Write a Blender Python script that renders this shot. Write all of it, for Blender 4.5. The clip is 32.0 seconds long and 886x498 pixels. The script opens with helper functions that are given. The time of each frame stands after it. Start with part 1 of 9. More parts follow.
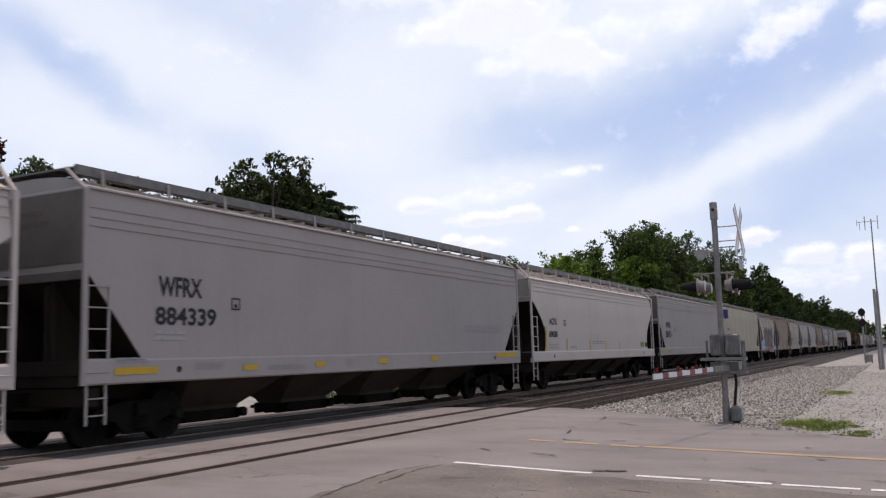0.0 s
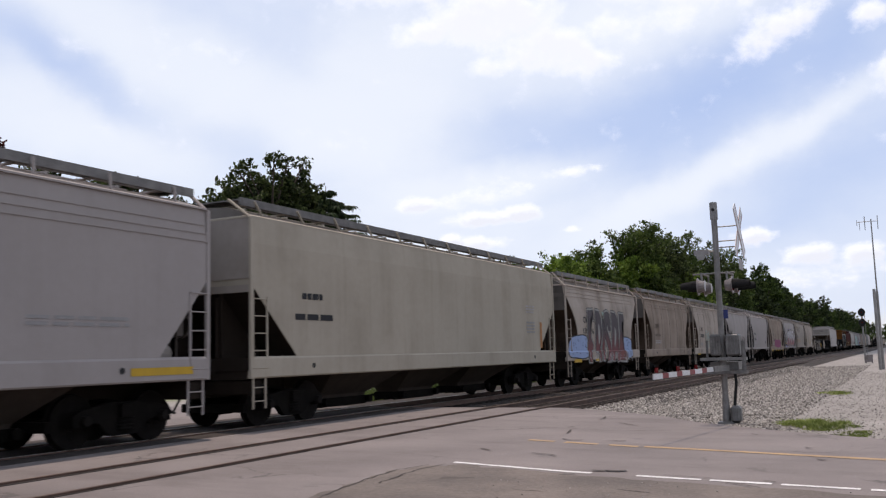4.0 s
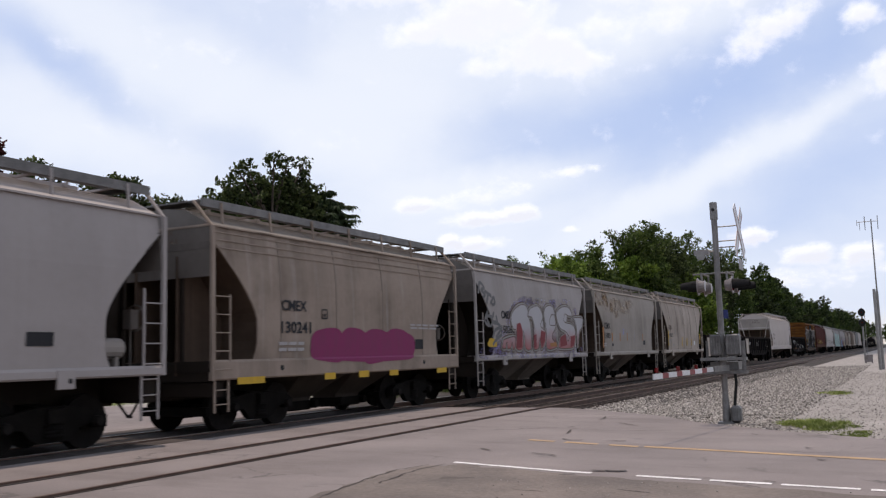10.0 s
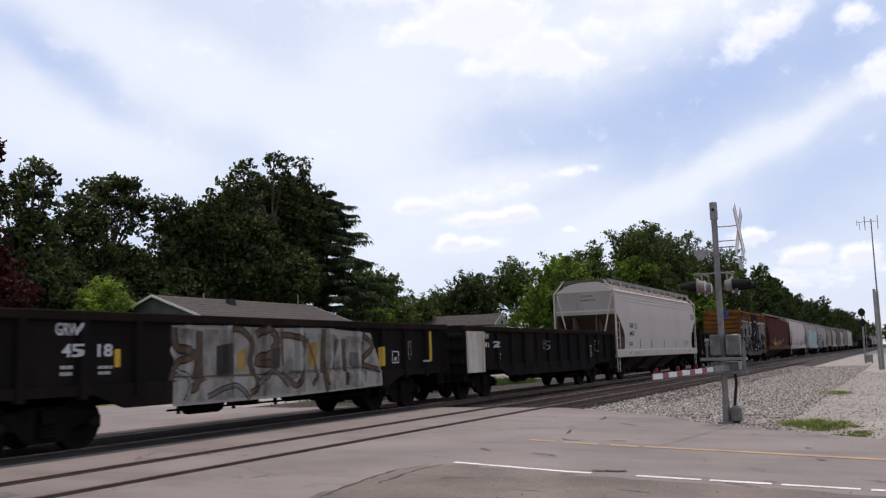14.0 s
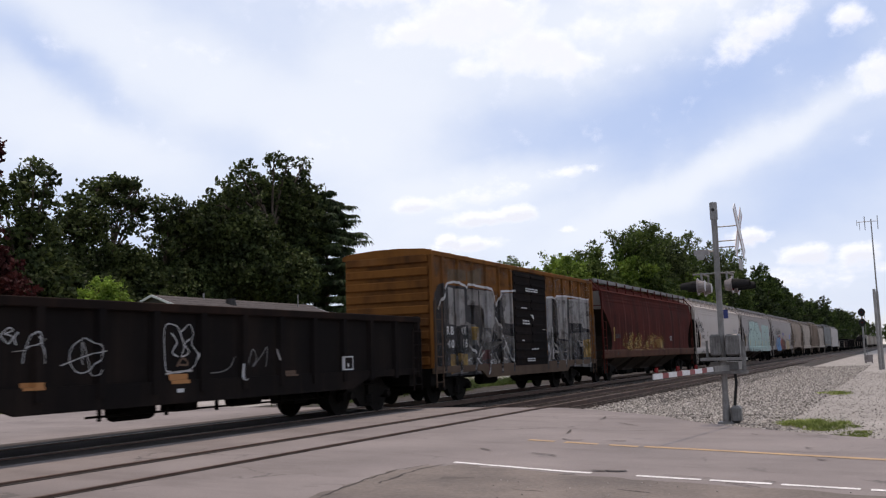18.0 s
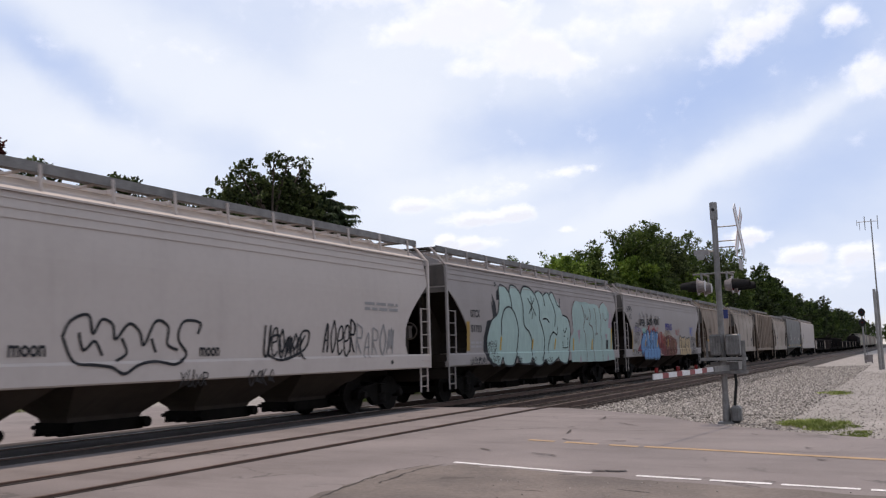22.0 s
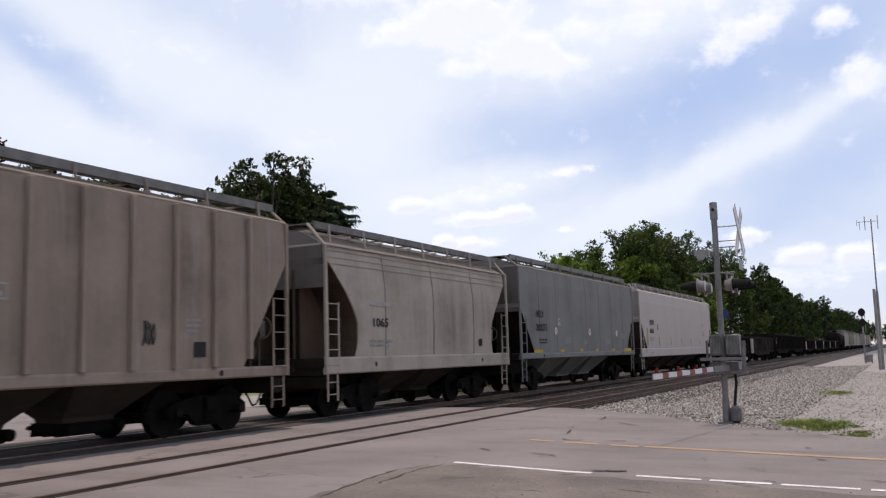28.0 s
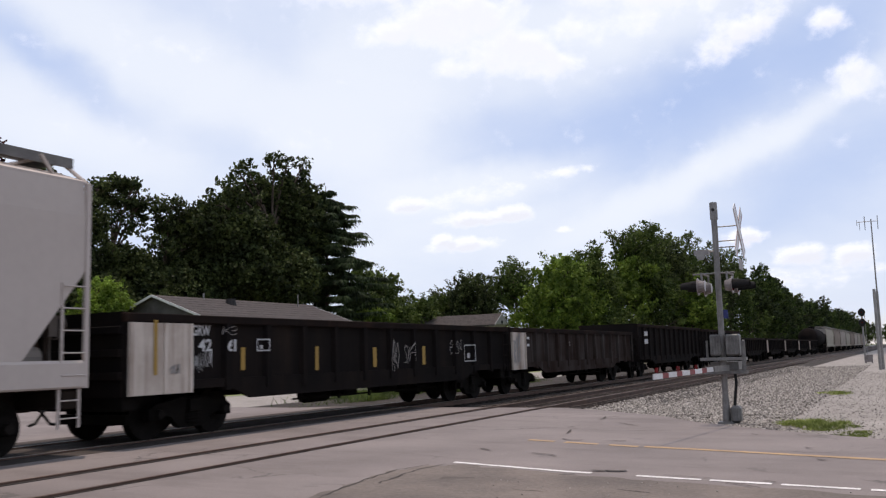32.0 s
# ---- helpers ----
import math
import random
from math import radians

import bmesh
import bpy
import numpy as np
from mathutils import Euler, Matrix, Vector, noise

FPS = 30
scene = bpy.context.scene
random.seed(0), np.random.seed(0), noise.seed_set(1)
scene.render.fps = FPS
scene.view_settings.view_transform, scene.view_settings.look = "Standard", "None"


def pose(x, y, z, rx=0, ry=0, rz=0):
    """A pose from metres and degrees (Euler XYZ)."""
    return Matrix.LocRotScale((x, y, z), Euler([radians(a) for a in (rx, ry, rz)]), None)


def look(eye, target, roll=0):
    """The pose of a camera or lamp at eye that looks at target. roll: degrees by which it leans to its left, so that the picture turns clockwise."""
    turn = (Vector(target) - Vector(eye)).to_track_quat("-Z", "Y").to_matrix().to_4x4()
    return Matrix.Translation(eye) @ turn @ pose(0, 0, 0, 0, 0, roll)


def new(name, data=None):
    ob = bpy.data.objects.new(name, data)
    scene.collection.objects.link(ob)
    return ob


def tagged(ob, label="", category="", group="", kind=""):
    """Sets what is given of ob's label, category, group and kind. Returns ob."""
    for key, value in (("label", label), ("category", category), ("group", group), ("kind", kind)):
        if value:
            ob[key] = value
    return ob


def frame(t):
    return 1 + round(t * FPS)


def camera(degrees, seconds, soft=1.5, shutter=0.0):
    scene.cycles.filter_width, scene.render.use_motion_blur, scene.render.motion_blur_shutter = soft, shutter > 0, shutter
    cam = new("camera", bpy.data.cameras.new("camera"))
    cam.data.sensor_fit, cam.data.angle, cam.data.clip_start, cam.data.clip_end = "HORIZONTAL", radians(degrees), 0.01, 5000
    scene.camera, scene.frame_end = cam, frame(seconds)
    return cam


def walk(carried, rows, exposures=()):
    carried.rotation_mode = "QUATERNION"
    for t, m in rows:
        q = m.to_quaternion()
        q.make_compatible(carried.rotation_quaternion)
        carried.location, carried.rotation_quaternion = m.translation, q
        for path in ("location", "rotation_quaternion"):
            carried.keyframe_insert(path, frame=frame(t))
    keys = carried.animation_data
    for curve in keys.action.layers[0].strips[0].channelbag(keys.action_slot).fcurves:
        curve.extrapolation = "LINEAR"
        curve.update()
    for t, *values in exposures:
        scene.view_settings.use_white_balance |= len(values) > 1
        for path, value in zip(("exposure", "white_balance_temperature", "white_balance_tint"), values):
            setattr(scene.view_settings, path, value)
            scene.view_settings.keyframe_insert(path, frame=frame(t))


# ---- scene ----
cam = camera(52.72, 32.0, soft=1.25, shutter=0.15)
EYE = (0.0, 0.0, 1.404)
YAW, PITCH = radians(26.98), radians(6.814)
VIEW = look(EYE, (math.cos(PITCH) * math.cos(YAW), math.cos(PITCH) * math.sin(YAW), 1.404 + math.sin(PITCH)), -1.628)
walk(cam, [(0.0, VIEW), (32.0, VIEW)], [(0.0, 0.0, 7950, 21), (32.0, 0.0, 7950, 21)])

# ---- light ----
SUN_TO = Vector((0.09, 0.085, 0.99)).normalized()
world = bpy.data.worlds.new("sky")
scene.world = world
world.use_nodes = True
wn, wl = world.node_tree.nodes, world.node_tree.links
sky = wn.new("ShaderNodeTexSky")
sky.sky_type = "NISHITA"
sky.sun_disc = False
sky.sun_elevation = math.asin(SUN_TO.z)
sky.sun_rotation = math.atan2(SUN_TO.x, SUN_TO.y)
sky.air_density, sky.dust_density, sky.ozone_density = 1.0, 0.4, 1.0
wl.new(sky.outputs[0], wn["Background"].inputs[0])
wn["Background"].inputs[1].default_value = 0.15
lamp = bpy.data.lights.new("sun", "SUN")
lamp.energy, lamp.angle, lamp.color = 2.75, radians(0.6), (1.0, 0.985, 0.97)
sun = new("sun", lamp)
sun.matrix_world = look(SUN_TO * 300, (0, 0, 0))


# ---- materials ----
def nodes_of(name):
    m = bpy.data.materials.new(name)
    m.use_nodes = True
    nt = m.node_tree
    return m, nt.nodes, nt.links, nt.nodes["Principled BSDF"]


def rgba(c):
    return (c[0], c[1], c[2], 1.0)


def ramp(n, l, src, stops):
    r = n.new("ShaderNodeValToRGB")
    while len(r.color_ramp.elements) < len(stops):
        r.color_ramp.elements.new(0.5)
    for e, (p, c) in zip(r.color_ramp.elements, stops):
        e.position, e.color = p, rgba(c) if len(c) == 3 else c
    l.new(src, r.inputs[0])
    return r.outputs[0]


def mixc(n, l, fac, a, b, mode="MIX"):
    x = n.new("ShaderNodeMix")
    x.data_type, x.blend_type = "RGBA", mode
    for sock, v in ((x.inputs[0], fac), (x.inputs[6], a), (x.inputs[7], b)):
        if isinstance(v, (int, float)):
            sock.default_value = v
        elif isinstance(v, tuple):
            sock.default_value = rgba(v)
        else:
            l.new(v, sock)
    return x.outputs[2]


def noise_of(n, l, vec, scale, detail=5.0, rough=0.55):
    t = n.new("ShaderNodeTexNoise")
    t.inputs["Scale"].default_value, t.inputs["Detail"].default_value, t.inputs["Roughness"].default_value = scale, detail, rough
    if vec is not None:
        l.new(vec, t.inputs["Vector"])
    return t.outputs[0]


def scaled(n, l, vec, s):
    m = n.new("ShaderNodeMapping")
    m.inputs["Scale"].default_value = s
    l.new(vec, m.inputs["Vector"])
    return m.outputs[0]


def bumped(n, l, b, height, strength, dist=0.02):
    x = n.new("ShaderNodeBump")
    x.inputs["Strength"].default_value, x.inputs["Distance"].default_value = strength, dist
    l.new(height, x.inputs["Height"])
    l.new(x.outputs[0], b.inputs["Normal"])


def surf(name, c1, c2, scale=4.0, rough=0.8, metal=0.0, bump=0.25, fine=40.0, var=0.25, spec=0.25):
    """Mottled surface: two noise scales between two colours, a fine relief and a small tint from object to object."""
    m, n, l, b = nodes_of(name)
    co = n.new("ShaderNodeTexCoord").outputs["Object"]
    big = noise_of(n, l, co, scale)
    small = noise_of(n, l, co, fine, 3.0)
    col = ramp(n, l, big, [(0.3, c1), (0.7, c2)])
    col = mixc(n, l, 0.35, col, ramp(n, l, small, [(0.3, (0.35, 0.35, 0.35)), (0.7, (1.0, 1.0, 1.0))]), "MULTIPLY")
    info = n.new("ShaderNodeObjectInfo").outputs["Random"]
    col = mixc(n, l, 1.0, col, ramp(n, l, info, [(0.0, (1 - var,) * 3), (1.0, (1.0, 1.0, 1.0))]), "MULTIPLY")
    l.new(col, b.inputs["Base Color"])
    b.inputs["Roughness"].default_value, b.inputs["Metallic"].default_value = rough, metal
    b.inputs["Specular IOR Level"].default_value = spec
    bumped(n, l, b, small, bump)
    return m


def car_paint(name, base, grime=(0.16, 0.12, 0.1), dirt=0.4, rust=0.0, rough=0.75, spec=0.04, fade=None):
    """Weathered rail car paint: broad stains, narrow vertical run-off streaks, fine dust, rust runs."""
    m, n, l, b = nodes_of(name)
    base = (base[0] * 1.05, base[1], base[2] * 0.96)
    tc = n.new("ShaderNodeTexCoord").outputs["Object"]
    sh = n.new("ShaderNodeVectorMath")
    sh.operation = "ADD"
    l.new(tc, sh.inputs[0])
    rnd = n.new("ShaderNodeVectorMath")
    rnd.operation = "SCALE"
    l.new(n.new("ShaderNodeObjectInfo").outputs["Random"], rnd.inputs[3])
    rnd.inputs[0].default_value = (37.0, 0.0, 11.0)
    l.new(rnd.outputs[0], sh.inputs[1])
    co = sh.outputs[0]
    streak = noise_of(n, l, scaled(n, l, co, (1.25, 1.0, 0.1)), 1.0, 4.0, 0.55)
    thin = noise_of(n, l, scaled(n, l, co, (4.5, 1.0, 0.3)), 1.0, 3.0, 0.55)
    blotch = noise_of(n, l, scaled(n, l, co, (0.5, 0.5, 0.8)), 1.0, 5.0)
    fine = noise_of(n, l, co, 7.0, 4.0)
    mask = ramp(n, l, streak, [(0.45, (0, 0, 0)), (0.68, (1, 1, 1))])
    mask2 = ramp(n, l, blotch, [(0.36, (0.15, 0.15, 0.15)), (0.66, (1, 1, 1))])
    f2 = mixc(n, l, 1.0, mask, mask2, "MULTIPLY")
    f2 = mixc(n, l, 1.0, f2, (dirt, dirt, dirt), "MULTIPLY")
    col = mixc(n, l, 0.55 * dirt, base, ramp(n, l, blotch, [(0.35, tuple(1.12 * v for v in base)), (0.65, tuple(0.55 * v + 0.45 * g for v, g in zip(base, grime)))]))
    col = mixc(n, l, f2, col, grime)
    tm = mixc(n, l, 1.0, ramp(n, l, thin, [(0.56, (0, 0, 0)), (0.74, (1, 1, 1))]), (0.5 * dirt, 0.5 * dirt, 0.5 * dirt), "MULTIPLY")
    col = mixc(n, l, tm, col, fade or grime)
    col = mixc(n, l, 0.05 + 0.16 * dirt, col, ramp(n, l, fine, [(0.3, (0.55, 0.53, 0.5)), (0.65, (1, 1, 1))]), "MULTIPLY")
    if rust > 0:
        rm = ramp(n, l, noise_of(n, l, scaled(n, l, co, (2.4, 1.0, 0.3)), 1.3, 7.0, 0.65), [(0.66 - 0.2 * rust, (0, 0, 0)), (0.84 - 0.2 * rust, (0.8, 0.8, 0.8))])
        col = mixc(n, l, rm, col, (0.17, 0.075, 0.03))
    l.new(col, b.inputs["Base Color"])
    b.inputs["Roughness"].default_value = rough
    b.inputs["Specular IOR Level"].default_value = spec
    bumped(n, l, b, blotch, 0.12, 0.05)
    return m


def leafy(name, dark, light, rough=0.6):
    """Leaves: tint from leaf to leaf, some light passes through."""
    m, n, l, b = nodes_of(name)
    geo = n.new("ShaderNodeNewGeometry").outputs["Random Per Island"]
    co = n.new("ShaderNodeTexCoord").outputs["Object"]
    col = ramp(n, l, geo, [(0.0, dark), (1.0, light)])
    patch = ramp(n, l, noise_of(n, l, co, 0.5, 3.0), [(0.34, (0.4, 0.44, 0.42)), (0.66, (1.3, 1.28, 1.15))])
    col = mixc(n, l, 1.0, col, patch, "MULTIPLY")
    l.new(col, b.inputs["Base Color"])
    b.inputs["Roughness"].default_value = rough
    b.inputs["Specular IOR Level"].default_value = 0.12
    tr = n.new("ShaderNodeBsdfTranslucent")
    l.new(col, tr.inputs["Color"])
    mx = n.new("ShaderNodeMixShader")
    mx.inputs[0].default_value = 0.3
    l.new(b.outputs[0], mx.inputs[1])
    l.new(tr.outputs[0], mx.inputs[2])
    l.new(mx.outputs[0], n["Material Output"].inputs[0])
    return m


M = {}
# Both running gear steels: grime, plus the shade below the cars, in the base.
M["steel_dark"] = surf("grimy steel with underbody shade", (0.005, 0.0044, 0.004), (0.012, 0.01, 0.0085), 3.0, 0.85, 0.0, 0.3, 30.0, 0.25, 0.06)
M["wheel"] = surf("worn wheel steel with underbody shade", (0.007, 0.0058, 0.0052), (0.016, 0.013, 0.0115), 5.0, 0.8, 0.0, 0.2, 30.0, 0.25, 0.08)
M["rail"] = surf("rusty rail steel", (0.1, 0.06, 0.045), (0.17, 0.1, 0.075), 2.0, 0.6, 0.3)
M["rail_top"] = surf("polished rail head", (0.3, 0.28, 0.27), (0.45, 0.43, 0.42), 2.0, 0.35, 0.8, 0.05)
M["rail_rust"] = surf("brown rail head", (0.12, 0.08, 0.065), (0.22, 0.15, 0.12), 1.2, 0.55, 0.4, 0.05)
M["tie"] = surf("creosoted timber", (0.02, 0.014, 0.011), (0.05, 0.036, 0.029), 3.0, 0.9)
M["galv"] = surf("galvanised steel", (0.21, 0.2, 0.19), (0.33, 0.315, 0.3), 6.0, 0.5, 0.3, 0.1)
M["black"] = surf("flat black paint", (0.012, 0.012, 0.013), (0.03, 0.028, 0.028), 3.0, 0.7)
M["white_sign"] = surf("white sign sheeting", (0.72, 0.72, 0.72), (0.8, 0.8, 0.8), 3.0, 0.35, 0.0, 0.03)
M["red_sign"] = surf("red reflective sheeting", (0.21, 0.008, 0.014), (0.27, 0.016, 0.02), 4.0, 0.4, 0.0, 0.03)
M["blue_sign"] = surf("faded blue sign", (0.03, 0.045, 0.16), (0.05, 0.07, 0.22), 4.0, 0.5)
M["lens"] = surf("dark red lens", (0.15, 0.005, 0.005), (0.2, 0.01, 0.01), 4.0, 0.15)
M["bark"] = surf("bark", (0.06, 0.045, 0.035), (0.13, 0.1, 0.08), 3.0, 0.95, 0.0, 0.6)
M["shingle"] = surf("grey asphalt shingles", (0.052, 0.044, 0.042), (0.088, 0.075, 0.071), 3.0, 0.9, 0.0, 0.4, 12.0)
M["siding"] = surf("white siding", (0.6, 0.6, 0.58), (0.75, 0.75, 0.72), 1.0, 0.7)
M["gable"] = surf("weathered grey siding", (0.06, 0.056, 0.052), (0.1, 0.095, 0.09), 2.0, 0.8)
M["leaf_a"] = leafy("deep green leaves", (0.014, 0.023, 0.009), (0.085, 0.112, 0.042))
M["leaf_b"] = leafy("fresh green leaves", (0.056, 0.102, 0.019), (0.18, 0.262, 0.05))
M["leaf_c"] = leafy("dull green leaves", (0.03, 0.054, 0.015), (0.105, 0.146, 0.04))
M["leaf_s"] = leafy("spruce needles", (0.02, 0.034, 0.018), (0.06, 0.09, 0.042))
M["leaf_p"] = leafy("purple leaves", (0.03, 0.008, 0.01), (0.08, 0.02, 0.02))
M["leaf_y"] = leafy("yellow green leaves", (0.1, 0.17, 0.025), (0.22, 0.32, 0.06))
M["grass"] = leafy("grass blades", (0.1, 0.14, 0.03), (0.26, 0.3, 0.1))


def asphalt_mat():
    m, n, l, b = nodes_of("worn asphalt")
    co = n.new("ShaderNodeTexCoord").outputs["Object"]
    big = noise_of(n, l, co, 0.35, 6.0, 0.6)
    mid = noise_of(n, l, scaled(n, l, co, (1.0, 0.28, 1.0)), 1.1, 6.0, 0.65)
    fine = noise_of(n, l, co, 60.0, 3.0)
    col = ramp(n, l, big, [(0.3, (0.15, 0.127, 0.12)), (0.7, (0.212, 0.182, 0.172))])
    col = mixc(n, l, 0.75, col, ramp(n, l, mid, [(0.28, (0.6, 0.57, 0.55)), (0.5, (0.95, 0.94, 0.93)), (0.72, (1.05, 1.03, 1.02))]), "MULTIPLY")
    col = mixc(n, l, 0.5, col, ramp(n, l, fine, [(0.3, (0.6, 0.6, 0.6)), (0.7, (1.1, 1.1, 1.1))]), "MULTIPLY")
    v = n.new("ShaderNodeTexVoronoi")
    v.feature = "DISTANCE_TO_EDGE"
    v.inputs["Scale"].default_value = 0.33
    wob = n.new("ShaderNodeVectorMath")
    wob.operation = "ADD"
    l.new(co, wob.inputs[0])
    nz = n.new("ShaderNodeTexNoise")
    nz.inputs["Scale"].default_value = 1.6
    nz.inputs["Detail"].default_value = 5
    l.new(co, nz.inputs["Vector"])
    l.new(nz.outputs["Color"], wob.inputs[1])
    l.new(wob.outputs[0], v.inputs["Vector"])
    crack = ramp(n, l, v.outputs["Distance"], [(0.0, (1, 1, 1)), (0.012, (0, 0, 0))])
    gate = ramp(n, l, noise_of(n, l, co, 0.5, 2.0), [(0.5, (0, 0, 0)), (0.6, (1, 1, 1))])
    both = n.new("ShaderNodeMath")
    both.operation = "MULTIPLY"
    l.new(crack, both.inputs[0])
    l.new(gate, both.inputs[1])
    col = mixc(n, l, both.outputs[0], col, (0.07, 0.06, 0.055))
    l.new(col, b.inputs["Base Color"])
    b.inputs["Roughness"].default_value = 0.9
    bumped(n, l, b, fine, 0.3, 0.01)
    return m


M["asphalt"] = asphalt_mat()
M["dirt"] = surf("brown gravelly dirt", (0.115, 0.098, 0.088), (0.19, 0.158, 0.138), 0.9, 0.95, 0.0, 0.8, 18.0, 0.05)
M["ballast"] = surf("dirty dark ballast", (0.022, 0.018, 0.0155), (0.055, 0.044, 0.037), 1.5, 0.95, 0.0, 0.9, 16.0, 0.05)
M["yellow_line"] = surf("worn yellow road paint", (0.33, 0.225, 0.14), (0.44, 0.29, 0.155), 2.2, 0.8, 0.0, 0.2, 12.0, 0.05)
M["white_line"] = surf("worn white road paint", (0.55, 0.53, 0.51), (0.75, 0.73, 0.71), 2.2, 0.8, 0.0, 0.2, 12.0, 0.05)
M["crack"] = surf("cracked asphalt", (0.05, 0.042, 0.038), (0.1, 0.085, 0.078), 3.0, 0.95)
# Dirty asphalt whose base also carries the shadow under the train.
M["panel"] = surf("dirty crossing asphalt with train shade", (0.05, 0.042, 0.038), (0.095, 0.08, 0.073), 1.2, 0.9, 0.0, 0.4, 40.0, 0.05, 0.1)
M["groove"] = surf("dirty flangeway", (0.02, 0.016, 0.014), (0.05, 0.04, 0.035), 3.0, 0.95)


# ---- mesh helpers ----
def bbox(bm, x0, x1, y0, y1, z0, z1):
    v = [bm.verts.new(p) for p in ((x0, y0, z0), (x1, y0, z0), (x1, y1, z0), (x0, y1, z0), (x0, y0, z1), (x1, y0, z1), (x1, y1, z1), (x0, y1, z1))]
    for f in ((3, 2, 1, 0), (4, 5, 6, 7), (0, 1, 5, 4), (1, 2, 6, 5), (2, 3, 7, 6), (3, 0, 4, 7)):
        bm.faces.new([v[i] for i in f])
    return v


def prism(bm, pts, a, b, axis="y"):
    """A polygon of (u, w) pulled from a to b along an axis; u, w are the other two axes in order."""
    def at(p, c):
        return {"x": (c, p[0], p[1]), "y": (p[0], c, p[1]), "z": (p[0], p[1], c)}[axis]
    lo = [bm.verts.new(at(p, a)) for p in pts]
    hi = [bm.verts.new(at(p, b)) for p in pts]
    n = len(pts)
    bm.faces.new(lo)
    bm.faces.new(hi[::-1])
    for i in range(n):
        bm.faces.new((lo[i], hi[i], hi[(i + 1) % n], lo[(i + 1) % n]))


def rod(bm, p, q, r, n=6, r2=None):
    """A round bar from p to q."""
    p, q = Vector(p), Vector(q)
    r2 = r if r2 is None else r2
    d = (q - p).normalized()
    u = d.orthogonal().normalized()
    w = d.cross(u)
    ring = [[bm.verts.new(c + (u * math.cos(k * math.tau / n) + w * math.sin(k * math.tau / n)) * rr) for k in range(n)] for c, rr in ((p, r), (q, r2))]
    for k in range(n):
        bm.faces.new((ring[0][k], ring[0][(k + 1) % n], ring[1][(k + 1) % n], ring[1][k]))
    bm.faces.new(ring[0][::-1])
    bm.faces.new(ring[1])


def loft(bm, rows, caps=True):
    """Rectangles (half length, half width, z) stacked upwards and skinned."""
    rings = [[bm.verts.new(p) for p in ((-hl, -hw, z), (hl, -hw, z), (hl, hw, z), (-hl, hw, z))] for hl, hw, z in rows]
    for a, b in zip(rings, rings[1:]):
        for k in range(4):
            bm.faces.new((a[k], a[(k + 1) % 4], b[(k + 1) % 4], b[k]))
    if caps:
        bm.faces.new(rings[0][::-1])
        bm.faces.new(rings[-1])


def mesh_of(name, bm, smooth=False, bevel=0.0):
    if bevel > 0:
        bmesh.ops.bevel(bm, geom=bm.edges[:], offset=bevel, segments=1, affect="EDGES")
    bmesh.ops.recalc_face_normals(bm, faces=bm.faces[:])
    me = bpy.data.meshes.new(name)
    bm.to_mesh(me)
    bm.free()
    if smooth:
        me.polygons.foreach_set("use_smooth", [True] * len(me.polygons))
    me.materials.append(None)
    return me


def part(name, bm, material, parent, label="", at=None, smooth=False, bevel=0.0):
    """One mesh object under a thing or a part. bm: a bmesh, or a mesh shared with other parts."""
    me = bm if isinstance(bm, bpy.types.Mesh) else mesh_of(name, bm, smooth, bevel)
    ob = new(name, me)
    ob.material_slots[0].link = "OBJECT"
    ob.material_slots[0].material = material
    ob.parent = parent
    if at is not None:
        ob.matrix_basis = at
    if label:
        tagged(ob, label)
    return ob


def thing(name, label, category, group="", kind="", at=None):
    ob = tagged(new(name), label, category, group, kind)
    if at is not None:
        ob.matrix_basis = at
    return ob


SHARED = {}


def shared(key, make):
    """A mesh that is built once and used by every part with the same key."""
    if key not in SHARED:
        SHARED[key] = make()
    return SHARED[key]


# ---- drawn texts, made once with the built-in font ----
DRAWN = {}


def draw_texts(wanted):
    made = []
    for txt, offset in wanted:
        cu = bpy.data.curves.new("txt", "FONT")
        cu.body, cu.offset, cu.resolution_u = txt, offset, 3
        made.append((txt, offset, new("txt", cu)))
    dg = bpy.context.evaluated_depsgraph_get()
    for txt, offset, ob in made:
        DRAWN[(txt, offset)] = bpy.data.meshes.new_from_object(ob.evaluated_get(dg))
    for txt, offset, ob in made:
        bpy.data.objects.remove(ob)


draw_texts([(w, 0.026) for w in "R B O X 4 0 8 UPER SUSE PCK PERUS moon 1 1065 11003 110771 118 130126 130229 130241 140466 150000 150266 18 200273 20543 22 26815 40 41 4117 42 45 51726 51733 60301 61 64625 69688 884311 884339 95 99423 ACFX CAI CAIX CEMX CMEX DOWX EX GNWR GRW LC NCUX NKLX OX RB UTCX WFRX".split()])


# ---- ground, road and tracks ----
TRACK_Y, NEAR_Y = 13.49, 9.33
GAUGE = 0.7525


def pave_edge(y):
    """The right edge of the paving at a distance y from the eye."""
    pts = [(-60, 1.0), (0.0, 16.0), (3.1, 18.3), (5.3, 20.9), (8.0, 22.6), (17.0, 23.0), (60.0, 34.0)]
    for (a, xa), (b, xb) in zip(pts, pts[1:]):
        if a <= y <= b:
            return xa + (xb - xa) * (y - a) / (b - a)
    return pts[-1][1]


def pave_z(y):
    t = min(1.0, max(0.0, (y - 4.0) / 4.0))
    return -0.12 + 0.085 * t


